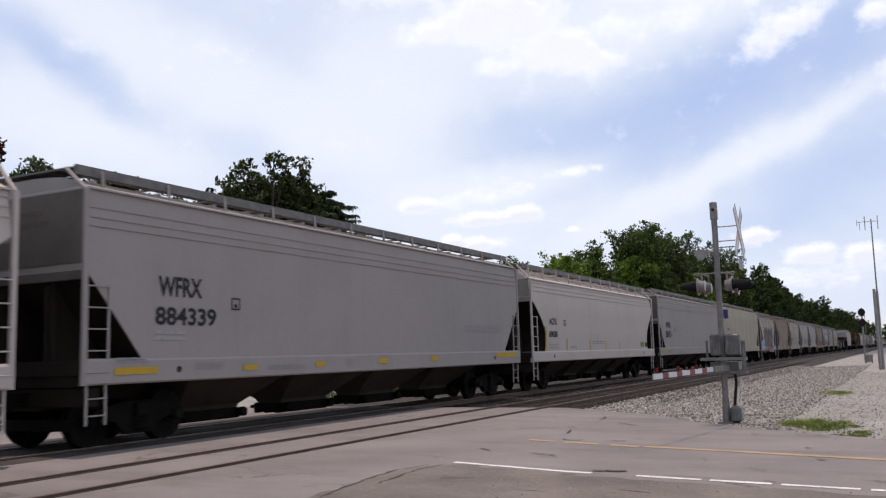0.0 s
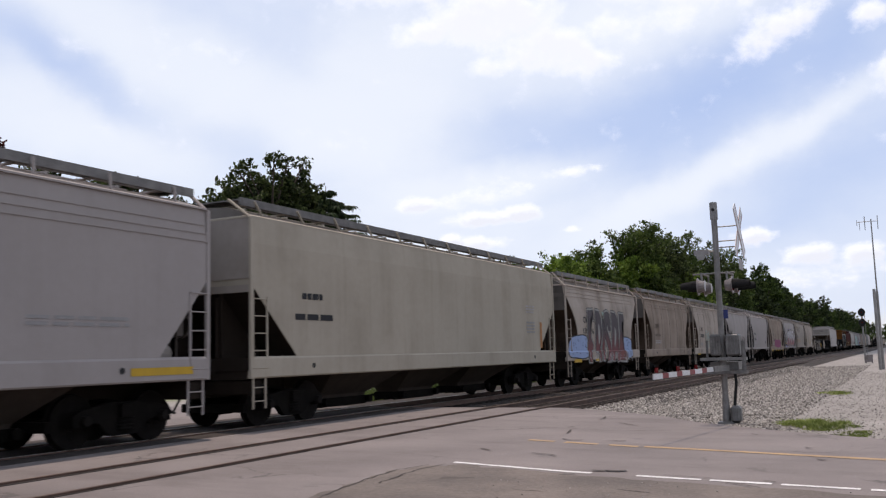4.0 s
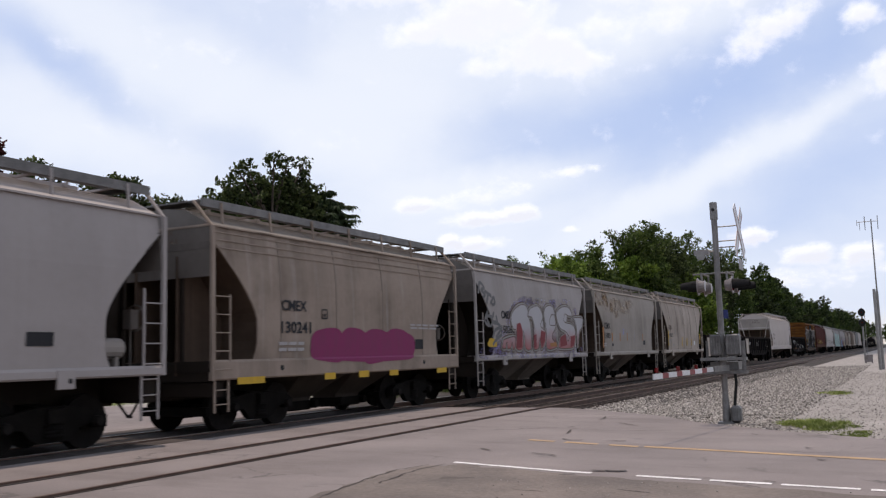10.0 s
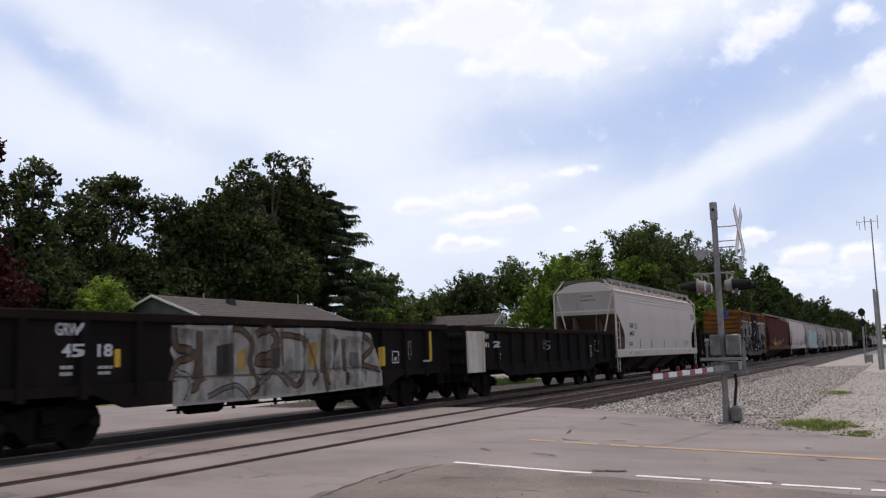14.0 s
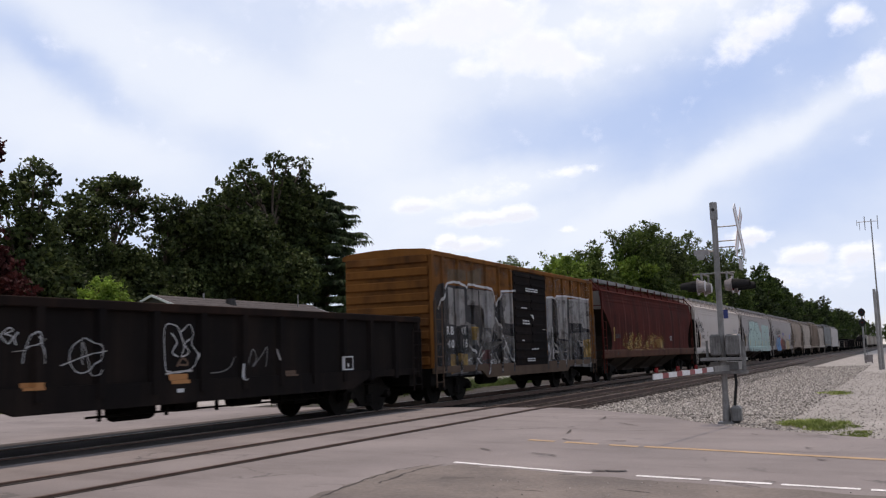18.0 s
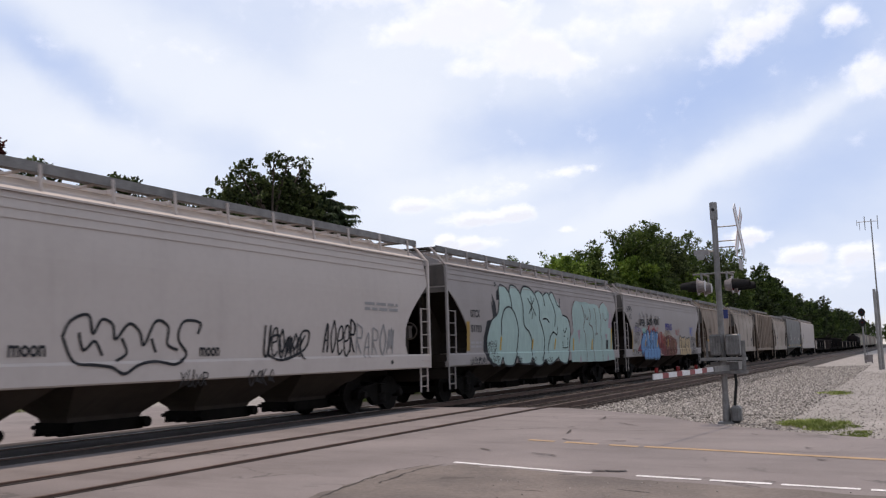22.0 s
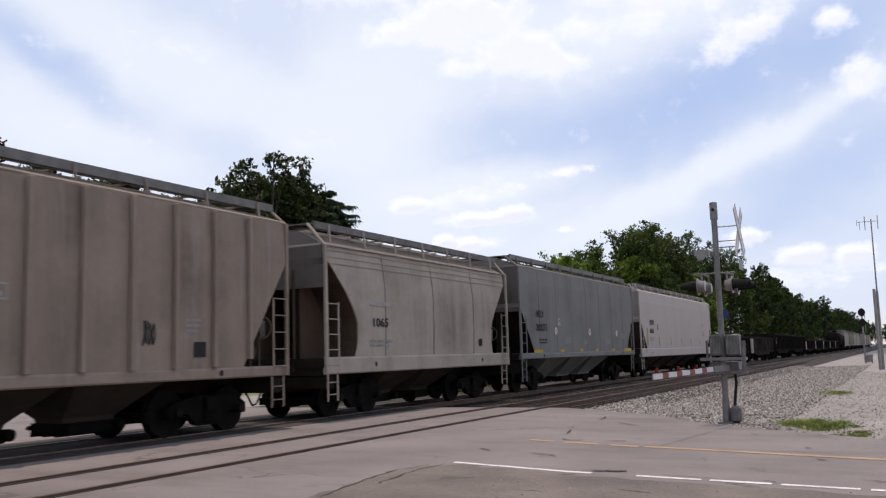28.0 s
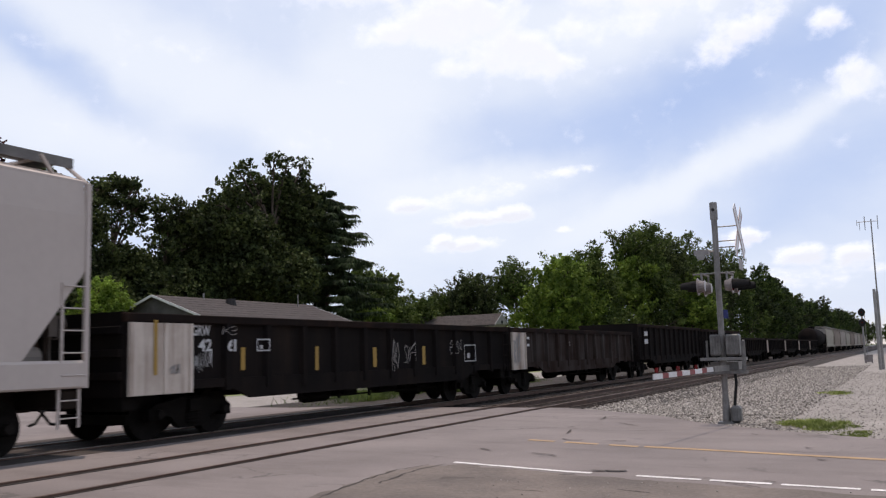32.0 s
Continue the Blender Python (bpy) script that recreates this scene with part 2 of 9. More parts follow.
def ground():
    bm = bmesh.new()
    xs = [-3000, -600, -150, -40, 0, 20, 30, 60, 120, 300, 800, 1600, 3000]
    ys = [-2500, -500, -100, -30, 0, 4.5, 7.4, 16.2, 22, 60, 150, 600, 2500]
    grid = [[bm.verts.new((x, y, -0.3 if 4 < y < 17 else (-0.24 if y < 30 and abs(x) < 900 else -0.45))) for x in xs] for y in ys]
    for j in range(len(ys) - 1):
        for i in range(len(xs) - 1):
            bm.faces.new((grid[j][i], grid[j][i + 1], grid[j + 1][i + 1], grid[j + 1][i]))
    return tagged(part("ground", bm, ground_mat(), None), "pale gravel yard turning to dry grass away from the tracks", kind="structure")


def ground_mat():
    m, n, l, b = nodes_of("gravel and grass ground")
    co = n.new("ShaderNodeTexCoord").outputs["Object"]
    sep = n.new("ShaderNodeSeparateXYZ")
    wob = noise_of(n, l, co, 0.25, 4.0)
    l.new(co, sep.inputs[0])
    add = n.new("ShaderNodeMath")
    add.operation = "MULTIPLY_ADD"
    l.new(wob, add.inputs[0])
    add.inputs[1].default_value = 9.0
    l.new(sep.outputs[1], add.inputs[2])
    far = n.new("ShaderNodeMapRange")
    far.inputs[1].default_value, far.inputs[2].default_value = 33.0, 36.0
    l.new(add.outputs[0], far.inputs[0])
    big = noise_of(n, l, co, 0.4, 6.0, 0.65)
    fine = noise_of(n, l, co, 14.0, 4.0, 0.7)
    grav = ramp(n, l, big, [(0.3, (0.2, 0.182, 0.165)), (0.7, (0.325, 0.298, 0.272))])
    grav = mixc(n, l, 0.7, grav, ramp(n, l, fine, [(0.3, (0.45, 0.44, 0.43)), (0.65, (1.1, 1.1, 1.1))]), "MULTIPLY")
    grass = ramp(n, l, noise_of(n, l, co, 0.7, 5.0), [(0.3, (0.06, 0.09, 0.02)), (0.7, (0.17, 0.19, 0.06))])
    l.new(mixc(n, l, far.outputs[0], grav, grass), b.inputs["Base Color"])
    b.inputs["Roughness"].default_value = 0.95
    bumped(n, l, b, fine, 0.7, 0.03)
    return m


def road():
    """Paving of the road and of the crossing, one slab with a worn edge; grooves are left for the rails."""
    bm = bmesh.new()
    ys = [-40, -20, -8, 0, 2, 4, 5, 6, 7, 8, NEAR_Y - 0.83, NEAR_Y + 0.83, 11.0, 12.0, TRACK_Y - 0.83, TRACK_Y + 0.83, 15.5, 17.0, 22, 40, 60]
    rng = random.Random(4)
    rows = []
    for y in ys:
        e = pave_edge(y) + rng.uniform(-0.12, 0.12)
        xs = [-45, -20, -5, 3, 8, 12, 16, e]
        rows.append([bm.verts.new((min(x, e), y, pave_z(y) if y < 16 else -0.06 - 0.012 * (y - 16))) for x in xs[:-1]] + [bm.verts.new((e, y, pave_z(y) if y < 16 else -0.06 - 0.012 * (y - 16)))])
    for a, b in zip(rows, rows[1:]):
        for i in range(len(a) - 1):
            if a[i].co.x == a[i + 1].co.x and b[i].co.x == b[i + 1].co.x:
                continue
            try:
                bm.faces.new((a[i], a[i + 1], b[i + 1], b[i]))
            except ValueError:
                pass
    bmesh.ops.remove_doubles(bm, verts=bm.verts[:], dist=0.001)
    ext = bmesh.ops.extrude_face_region(bm, geom=bm.faces[:])
    for v in ext["geom"]:
        if isinstance(v, bmesh.types.BMVert):
            v.co.z -= 0.2
    return tagged(part("road", bm, M["asphalt"], None), "worn grey asphalt road and level crossing", kind="structure")


def line_strip(name, mat_, label, pts, width, breaks=(), seed=1):
    """Painted line along points (x, y) with ragged ends; breaks are stretches of y worn away."""
    rng = random.Random(seed)
    bm = bmesh.new()
    (x0, y0), (x1, y1) = pts
    steps = int(abs(y1 - y0) / 0.1)
    for k in range(steps):
        ya, yb = y0 + (y1 - y0) * k / steps, y0 + (y1 - y0) * (k + 1) / steps
        if any(a <= ya <= b for a, b in breaks):
            continue
        xa, xb = x0 + (x1 - x0) * k / steps, x0 + (x1 - x0) * (k + 1) / steps
        a, c = rng.uniform(0.75, 1.0) * width / 2, rng.uniform(0.75, 1.0) * width / 2
        z0, z1 = pave_z(ya) + 0.005, pave_z(yb) + 0.005
        vs = [bm.verts.new(p) for p in ((xa - a, ya, z0), (xa + c, ya, z0), (xb + c, yb, z1), (xb - a, yb, z1))]
        bm.faces.new(vs)
    return tagged(part(name, bm, mat_, None), label, kind="structure")


def dirt_patch():
    """Broken asphalt and dirt beside the edge line, spilled over the paving."""
    rng = random.Random(8)
    edge = [(2.0, -6.0), (2.4, 0.5), (4.0, 3.6), (6.2, 5.1), (8.3, 5.85), (9.2, 5.95), (10.1, 6.1), (10.9, 5.95), (11.2, 5.5), (11.0, 4.6), (10.75, 3.4), (10.5, 2.2), (10.2, 0.5), (9.6, -3.0), (8.8, -6.0)]
    bm = bmesh.new()
    pts = []
    for (xa, ya), (xb, yb) in zip(edge, edge[1:] + edge[:1]):
        for k in range(6):
            t = k / 6
            pts.append((xa + (xb - xa) * t + rng.uniform(-0.07, 0.07), ya + (yb - ya) * t + rng.uniform(-0.07, 0.07)))
    bm.faces.new([bm.verts.new((x, y, 0)) for x, y in pts])
    bmesh.ops.triangulate(bm, faces=bm.faces[:])
    bmesh.ops.subdivide_edges(bm, edges=bm.edges[:], cuts=3, use_grid_fill=True)
    for v in bm.verts:
        v.co.z = pave_z(v.co.y) + 0.008 + 0.012 * abs(noise.noise(v.co * 1.7))
    return tagged(part("dirt_patch", bm, M["dirt"], None), "brown dirt and broken asphalt beside the road edge line", kind="structure")


def scatter(name, n, where, size, material, label, seed, zf, kind="stuff"):
    """Loose angular stones on a strip, joined."""
    rng = np.random.default_rng(seed)
    base = np.array([(1, 0, 0), (-1, 0, 0), (0, 1, 0), (0, -1, 0), (0, 0, 1), (0, 0, -1)], float)
    tri = np.array([(0, 2, 4), (2, 1, 4), (1, 3, 4), (3, 0, 4), (2, 0, 5), (1, 2, 5), (3, 1, 5), (0, 3, 5)])
    p = where(rng, n)
    s = rng.uniform(size[0], size[1], (n, 1, 1)) * rng.uniform(0.6, 1.25, (n, 6, 1))
    a = rng.uniform(0, math.tau, n)
    rot = np.zeros((n, 3, 3))
    rot[:, 0, 0], rot[:, 0, 1], rot[:, 1, 0], rot[:, 1, 1], rot[:, 2, 2] = np.cos(a), -np.sin(a), np.sin(a), np.cos(a), 0.7
    v = np.einsum("nij,kj->nki", rot, base) * s + rng.uniform(-0.25, 0.25, (n, 6, 3)) * s
    z = zf(p[:, 0], p[:, 1]) + s.mean(axis=1)[:, 0] * 0.25
    v += np.concatenate([p, z[:, None]], axis=1)[:, None, :]
    f = (tri[None] + 6 * np.arange(n)[:, None, None]).reshape(-1, 3)
    me = bpy.data.meshes.new(name)
    me.from_pydata(v.reshape(-1, 3).tolist(), [], f.tolist())
    me.materials.append(None)
    return tagged(part(name, me, material, None), label, kind=kind)


def stone_mat(name, c1, c2):
    m, n, l, b = nodes_of(name)
    geo = n.new("ShaderNodeNewGeometry").outputs["Random Per Island"]
    co = n.new("ShaderNodeTexCoord").outputs["Object"]
    col = ramp(n, l, geo, [(0.0, c1), (0.55, tuple((a + b) / 2 for a, b in zip(c1, c2))), (1.0, c2)])
    col = mixc(n, l, 0.4, col, ramp(n, l, noise_of(n, l, co, 25.0, 3.0), [(0.3, (0.6, 0.6, 0.6)), (0.7, (1.1, 1.1, 1.1))]), "MULTIPLY")
    l.new(col, b.inputs["Base Color"])
    b.inputs["Roughness"].default_value = 0.9
    return m


def bed(name, y, x0, x1, label):
    """Ballast bed under a track, a long prism with sloped shoulders."""
    bm = bmesh.new()
    prism(bm, [(y - 2.7, -0.32), (y + 2.7, -0.32), (y + 1.7, -0.16), (y - 1.7, -0.16)], x0, x1, "x")
    return tagged(part(name, bm, M["ballast"], None), label, kind="structure")


def track(name, y, head, label):
    """Two rails with foot, web and head, on timber ties outside the crossing."""
    tr = tagged(new(name), label, "railway track", kind="structure")
    for sgn in (-1, 1):
        c = y + sgn * GAUGE
        prof = [(c - 0.07, -0.16), (c + 0.07, -0.16), (c + 0.07, -0.145), (c + 0.012, -0.125), (c + 0.012, -0.045), (c + 0.036, -0.035), (c + 0.036, -0.004), (c - 0.036, -0.004), (c - 0.036, -0.035), (c - 0.012, -0.045), (c - 0.012, -0.125), (c - 0.07, -0.145)]
        bm = bmesh.new()
        prism(bm, prof, -120, 900, "x")
        part("rail", bm, M["rail"], tr)
        bm = bmesh.new()
        bbox(bm, -120, 900, c - 0.03, c + 0.03, -0.004, 0.0)
        part("rail_head", bm, head, tr)
    return tr


def ties(parent, y, x0, x1):
    me = shared("tie", lambda: tie_mesh())
    x, k = x0, 0
    rng = random.Random(int(y))
    while x < x1:
        part("tie", me, M["tie"], parent, "", pose(x, y + rng.uniform(-0.05, 0.05), -0.215, 0, 0, rng.uniform(-1, 1)))
        x += 0.52


def tie_mesh():
    bm = bmesh.new()
    bbox(bm, -0.11, 0.11, -1.3, 1.3, -0.11, 0.08)
    return mesh_of("tie", bm)


def flangeways(y):
    """Dark wheel grooves and timber edges beside the rails in the paving."""
    for sgn in (-1, 1):
        c = y + sgn * GAUGE
        for side in (-1, 1):
            bm = bmesh.new()
            a = c + side * 0.038
            b = a + side * (0.075 if side != sgn else 0.03)
            bbox(bm, -45, pave_edge(y) - 0.15, min(a, b), max(a, b), -0.2, -0.026)
            tagged(part("flangeway", bm, M["groove"], None), "dark wheel groove beside the rail in the crossing", kind="structure")


ground()
road()
line_strip("edge_line", M["white_line"], "worn white edge line on the asphalt", ((9.2, -8.0), (11.45, 5.75)), 0.13, ((3.0, 3.55), (2.08, 2.14), (1.3, 1.4), (0.4, 0.44)), 3)
line_strip("centre_line", M["yellow_line"], "worn yellow centre line on the asphalt", ((10.9, -8.0), (14.25, 3.5)), 0.21, (), 5)
line_strip("centre_line", M["yellow_line"], "faded broken yellow centre line on the asphalt", ((14.25, 3.5), (14.65, 5.9)), 0.2, ((3.75, 3.85), (4.35, 4.55), (5.2, 5.3)), 6)
dirt_patch()


def crack(points, width, seed, label="dark ragged line in the asphalt"):
    """A ragged dark line along points (x, y) on the paving."""
    rng = random.Random(seed)
    bm = bmesh.new()
    prev = None
    for (xa, ya), (xb, yb) in zip(points, points[1:]):
        n = max(2, int(math.hypot(xb - xa, yb - ya) / 0.12))
        dx, dy = xb - xa, yb - ya
        ln = math.hypot(dx, dy)
        for k in range(n + 1):
            t = k / n
            w = width * rng.uniform(0.35, 1.0) / 2
            j = rng.uniform(-0.5, 0.5) * width
            px, py = xa + dx * t - dy / ln * j, ya + dy * t + dx / ln * j
            cur = [bm.verts.new((px + sg * dy / ln * w, py - sg * dx / ln * w, pave_z(py) + 0.014)) for sg in (-1, 1)]
            if prev:
                bm.faces.new((prev[0], prev[1], cur[1], cur[0]))
            prev = cur
    return tagged(part("crack", bm, M["crack"], None), label, kind="structure")


crack([(8.0, 5.7), (8.7, 5.85), (9.6, 6.0), (10.4, 6.05), (11.0, 5.9)], 0.035, 2, "broken dark edge of the newer asphalt")
crack([(5.0, 4.45), (6.0, 5.0), (7.0, 5.4), (8.0, 5.7)], 0.04, 3, "broken dark edge of the newer asphalt")
crack([(11.37, 3.69), (11.3, 3.49), (11.41, 3.28)], 0.13, 4)
crack([(10.79, 3.97), (10.8, 3.75)], 0.05, 5)
crack([(14.95, 5.41), (14.8, 5.14), (14.92, 5.01)], 0.07, 6)
crack([(14.99, 4.62), (15.05, 4.3)], 0.06, 7)
crack([(19.14, 6.0), (19.94, 6.13), (20.3, 5.88)], 0.06, 8)
crack([(18.45, 5.41), (17.95, 4.86)], 0.05, 9)
# Two wider dark strips running right from the mast's foot.
crack([(18.0, 2.51), (17.79, 2.17), (17.49, 1.8)], 0.2, 10)
crack([(18.99, 3.15), (18.38, 2.54)], 0.16, 11)
crack([(13.15, 1.17), (13.06, 1.02)], 0.07, 12)
crack([(10.66, 1.93), (10.54, 1.71), (10.38, 1.5)], 0.04, 13)
crack([(10.9, 1.55), (10.85, 1.4)], 0.05, 14)
crack([(16.7, 2.52), (16.5, 2.39)], 0.05, 16)
crack([(14.63, 1.45), (14.48, 1.35)], 0.04, 17)
crack([(11.12, 2.73), (10.98, 2.13)], 0.03, 18)
crack([(12.81, 5.13), (12.69, 4.68)], 0.06, 19)
crack([(13.08, 6.1), (12.89, 5.84)], 0.05, 20)
crack([(16.66, 5.84), (15.87, 5.62)], 0.05, 21)
crack([(9.31, 5.69), (10.53, 5.82), (11.15, 5.72)], 0.04, 22)
crack([(9.83, 2.95), (9.7, 2.54)], 0.03, 23)
crack([(9.94, 5.18), (10.14, 4.82)], 0.04, 24)
crack([(9.51, 4.06), (9.45, 3.67)], 0.03, 25)
crack([(20.78, 4.26), (20.29, 3.98)], 0.1, 26)
crack([(21.26, 5.07), (20.6, 4.29)], 0.08, 27)
def crossing_panel(y0, y1):
    """Paving beside and between the rails, dirty and painted darker for the train's shadow."""
    bm = bmesh.new()
    bbox(bm, -45, pave_edge(TRACK_Y) - 0.3, y0, y1, -0.2, -0.029)
    tagged(part("crossing_panel", bm, M["panel"], None), "dirty crossing paving beside the rails, darkened for the train shadow", kind="structure")


crossing_panel(TRACK_Y - 1.45, TRACK_Y - 0.86)
crossing_panel(TRACK_Y - 0.62, TRACK_Y + 0.62)
crossing_panel(TRACK_Y + 0.86, TRACK_Y + 1.9)
bm = bmesh.new()
prism(bm, [(15.9, -0.32), (21.5, -0.32), (20.8, -0.2), (16.2, -0.2)], 23.3, 900, "x")
tagged(part("cinder_strip", bm, M["ballast"], None), "dark weedy cinder strip beyond the main track", kind="structure")
bed("ballast_bed", TRACK_Y, -120, 900, "dirty grey ballast bed under the main track")
bed("ballast_bed", NEAR_Y, 22.0, 900, "dirty grey ballast bed under the near track")
track_main = track("track_main", TRACK_Y, M["rail_top"], "main railway track with polished rail heads")
track_near = track("track_near", NEAR_Y, M["rail_rust"], "near railway track with brown rail heads")
ties(track_near, NEAR_Y, 23.3, 90.0)
ties(track_main, TRACK_Y, 23.4, 60.0)
flangeways(NEAR_Y)
flangeways(TRACK_Y)


# ---- rail cars ----
def run(t):
    """How far the train has gone at t seconds."""
    return 13.68 * t - 0.0115 * max(0.0, t - 20.0) ** 2


CARS = []
WHEELS = []
SKIN = {}
P = {
    "grey": car_paint("light grey hopper paint", (0.295, 0.277, 0.272), (0.18, 0.158, 0.147), 0.18),
    "green_grey": car_paint("greenish grey hopper paint", (0.195, 0.198, 0.195), (0.09, 0.08, 0.073), 0.4),
    "white": car_paint("off-white hopper paint", (0.43, 0.395, 0.375), (0.26, 0.225, 0.2), 0.16),
    "dull": car_paint("dull pale grey hopper paint", (0.31, 0.293, 0.287), (0.17, 0.145, 0.13), 0.4),
    "cream": car_paint("cream hopper paint", (0.35, 0.322, 0.27), (0.2, 0.17, 0.13), 0.35),
    "tan": car_paint("dusty tan grey paint", (0.27, 0.222, 0.187), (0.11, 0.083, 0.065), 0.75, 0.0, 0.8, 0.03, (0.35, 0.31, 0.275)),
    "tan2": car_paint("dusty light grey paint", (0.36, 0.32, 0.285), (0.16, 0.128, 0.106), 0.7, 0.0, 0.8, 0.03, (0.24, 0.19, 0.15)),
    "rusty": car_paint("rust-stained grey paint", (0.29, 0.268, 0.245), (0.14, 0.12, 0.098), 0.5, 0.12),
    "red": car_paint("oxide red paint", (0.066, 0.0145, 0.0115), (0.026, 0.0095, 0.008), 1.0, 0.0, 0.8, 0.03, (0.15, 0.06, 0.05)),
    "box": car_paint("faded orange-yellow paint", (0.165, 0.067, 0.018), (0.05, 0.022, 0.011), 1.0, 0.34),
    "gon": car_paint("flat black gondola paint", (0.0085, 0.0078, 0.008), (0.024, 0.017, 0.014), 0.8, 0.0, 0.9, 0.03),
    "gon_rim": car_paint("black paint worn to rust", (0.011, 0.0088, 0.0085), (0.034, 0.019, 0.014), 0.9, 0.0, 0.9, 0.03),
    "gon_rust": car_paint("peeling rusty gondola paint", (0.021, 0.0125, 0.0105), (0.06, 0.053, 0.049), 1.0, 0.0, 0.9, 0.03, (0.12, 0.112, 0.106)),
    "gon_panel": car_paint("chipped white paint", (0.5, 0.46, 0.42), (0.16, 0.1, 0.07), 0.9, 0.3),
    # Darker than the car paint: the body's shade on the bays is included.
    "bay": car_paint("dusty outlet slopes, shade-darkened", (0.055, 0.046, 0.04), (0.022, 0.018, 0.0155), 0.7),
    "hop": car_paint("dusty grey brown hopper slopes", (0.15, 0.13, 0.115), (0.05, 0.042, 0.036), 0.8),
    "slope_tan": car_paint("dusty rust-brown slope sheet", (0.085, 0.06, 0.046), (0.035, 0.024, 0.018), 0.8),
    "sill_rust": car_paint("dusty red brown sill paint", (0.085, 0.04, 0.028), (0.03, 0.014, 0.01), 0.9),
    # End paint: grime, and the shade of the gap between cars painted in.
    "end": car_paint("grimy grey end paint with gap shade", (0.13, 0.118, 0.11), (0.05, 0.042, 0.037), 0.7),
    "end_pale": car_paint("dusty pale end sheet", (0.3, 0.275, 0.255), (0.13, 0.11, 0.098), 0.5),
    "slope_rust": car_paint("rusty brown slope sheet", (0.15, 0.105, 0.08), (0.07, 0.045, 0.034), 0.7),
    "roof": car_paint("dusty grey roof paint", (0.17, 0.16, 0.15), (0.08, 0.07, 0.062), 0.6),
    "seam": car_paint("dirty weld seam", (0.2, 0.17, 0.148), (0.1, 0.082, 0.07), 0.6),
    # Near-black brown: the shade inside the end recesses is in this base.
    "slope": car_paint("dusty brown end recess, shade-darkened", (0.024, 0.019, 0.016), (0.012, 0.0095, 0.008), 0.7),
}


def half_width(z, style, zs, ze):
    """Half the width of a hopper body at height z."""
    if style == "round":
        t = (z - zs) / (ze - zs)
        return 1.53 - 0.55 * max(0.0, t - 0.58) ** 1.6 - 0.1 * max(0.0, 0.25 - t)
    t = max(0.0, z - (ze - 0.55)) / 0.55
    return 1.52 - 0.05 * t


def half_length(z, half, style, zst, zc, cut):
    if z >= zc:
        return half
    t = min(1.0, (zc - z) / (zc - zst))
    if style == "round":
        q = min(1.0, t / 0.66)
        return half - cut * (1.0 - (1.0 - q) ** 1.4) + 0.12 * max(0.0, t - 0.88) / 0.12
    return half - cut * t


def wheelset_mesh():
    bm = bmesh.new()
    rod(bm, (0, -0.85, 0), (0, 0.85, 0), 0.075, 8)
    for s in (-1, 1):
        c = s * GAUGE
        for r, a, b in ((0.457, c - 0.06, c + 0.06), (0.485, c - s * 0.09, c - s * 0.055), (0.16, c - 0.1, c + 0.12)):
            rod(bm, (0, a, 0), (0, b, 0), r, 28)
    for k in range(6):
        a = k * math.tau / 6
        for s in (-1, 1):
            rod(bm, (0.3 * math.cos(a), s * 0.81, 0.3 * math.sin(a)), (0.3 * math.cos(a), s * 0.818, 0.3 * math.sin(a)), 0.04, 6)
    return mesh_of("wheelset", bm)


def side_frame_mesh():
    bm = bmesh.new()
    out = [(-1.12, 0.36), (-1.12, 0.56), (-0.95, 0.66), (-0.55, 0.7), (-0.35, 0.76), (0.35, 0.76), (0.55, 0.7), (0.95, 0.66), (1.12, 0.56), (1.12, 0.36), (0.84, 0.36), (0.8, 0.46), (0.55, 0.42), (0.42, 0.24), (0.3, 0.18), (-0.3, 0.18), (-0.42, 0.24), (-0.55, 0.42), (-0.8, 0.46), (-0.84, 0.36)]
    prism(bm, out, -0.075, 0.075, "y")
    return mesh_of("side_frame", bm, bevel=0.012)


def spring_mesh():
    bm = bmesh.new()
    prof = [(0.2 if k % 2 else 0.16, 0.26 + k * 0.03) for k in range(10)]
    rings = [[bm.verts.new((r * math.cos(q * math.tau / 10), 0.35 * r * math.sin(q * math.tau / 10), z)) for q in range(10)] for r, z in prof]
    for a, b in zip(rings, rings[1:]):
        for q in range(10):
            bm.faces.new((a[q], a[(q + 1) % 10], b[(q + 1) % 10], b[q]))
    bm.faces.new(rings[0])
    bm.faces.new(rings[-1])
    return mesh_of("spring", bm)


def cap_mesh():
    bm = bmesh.new()
    rod(bm, (0, 0, 0), (0, -0.1, 0), 0.11, 10, 0.085)
    return mesh_of("bearing_cap", bm)


def bolster_mesh():
    bm = bmesh.new()
    prism(bm, [(-1.2, 0.5), (-1.2, 0.72), (-0.5, 0.8), (0.5, 0.8), (1.2, 0.72), (1.2, 0.5), (0.6, 0.36), (-0.6, 0.36)], -0.16, 0.16, "x")
    return mesh_of("bolster", bm)


def beam_mesh():
    bm = bmesh.new()
    prism(bm, [(-0.06, 0.32), (0.06, 0.32), (0.06, 0.5), (-0.06, 0.5)], -0.88, 0.88, "y")
    return mesh_of("brake_beam", bm)


def lever_mesh():
    bm = bmesh.new()
    prism(bm, [(-1.4, 0.38), (1.4, 0.38), (1.4, 0.5), (0.3, 0.62), (-0.3, 0.62), (-1.4, 0.5)], -0.04, 0.04, "y")
    return mesh_of("brake_lever", bm)


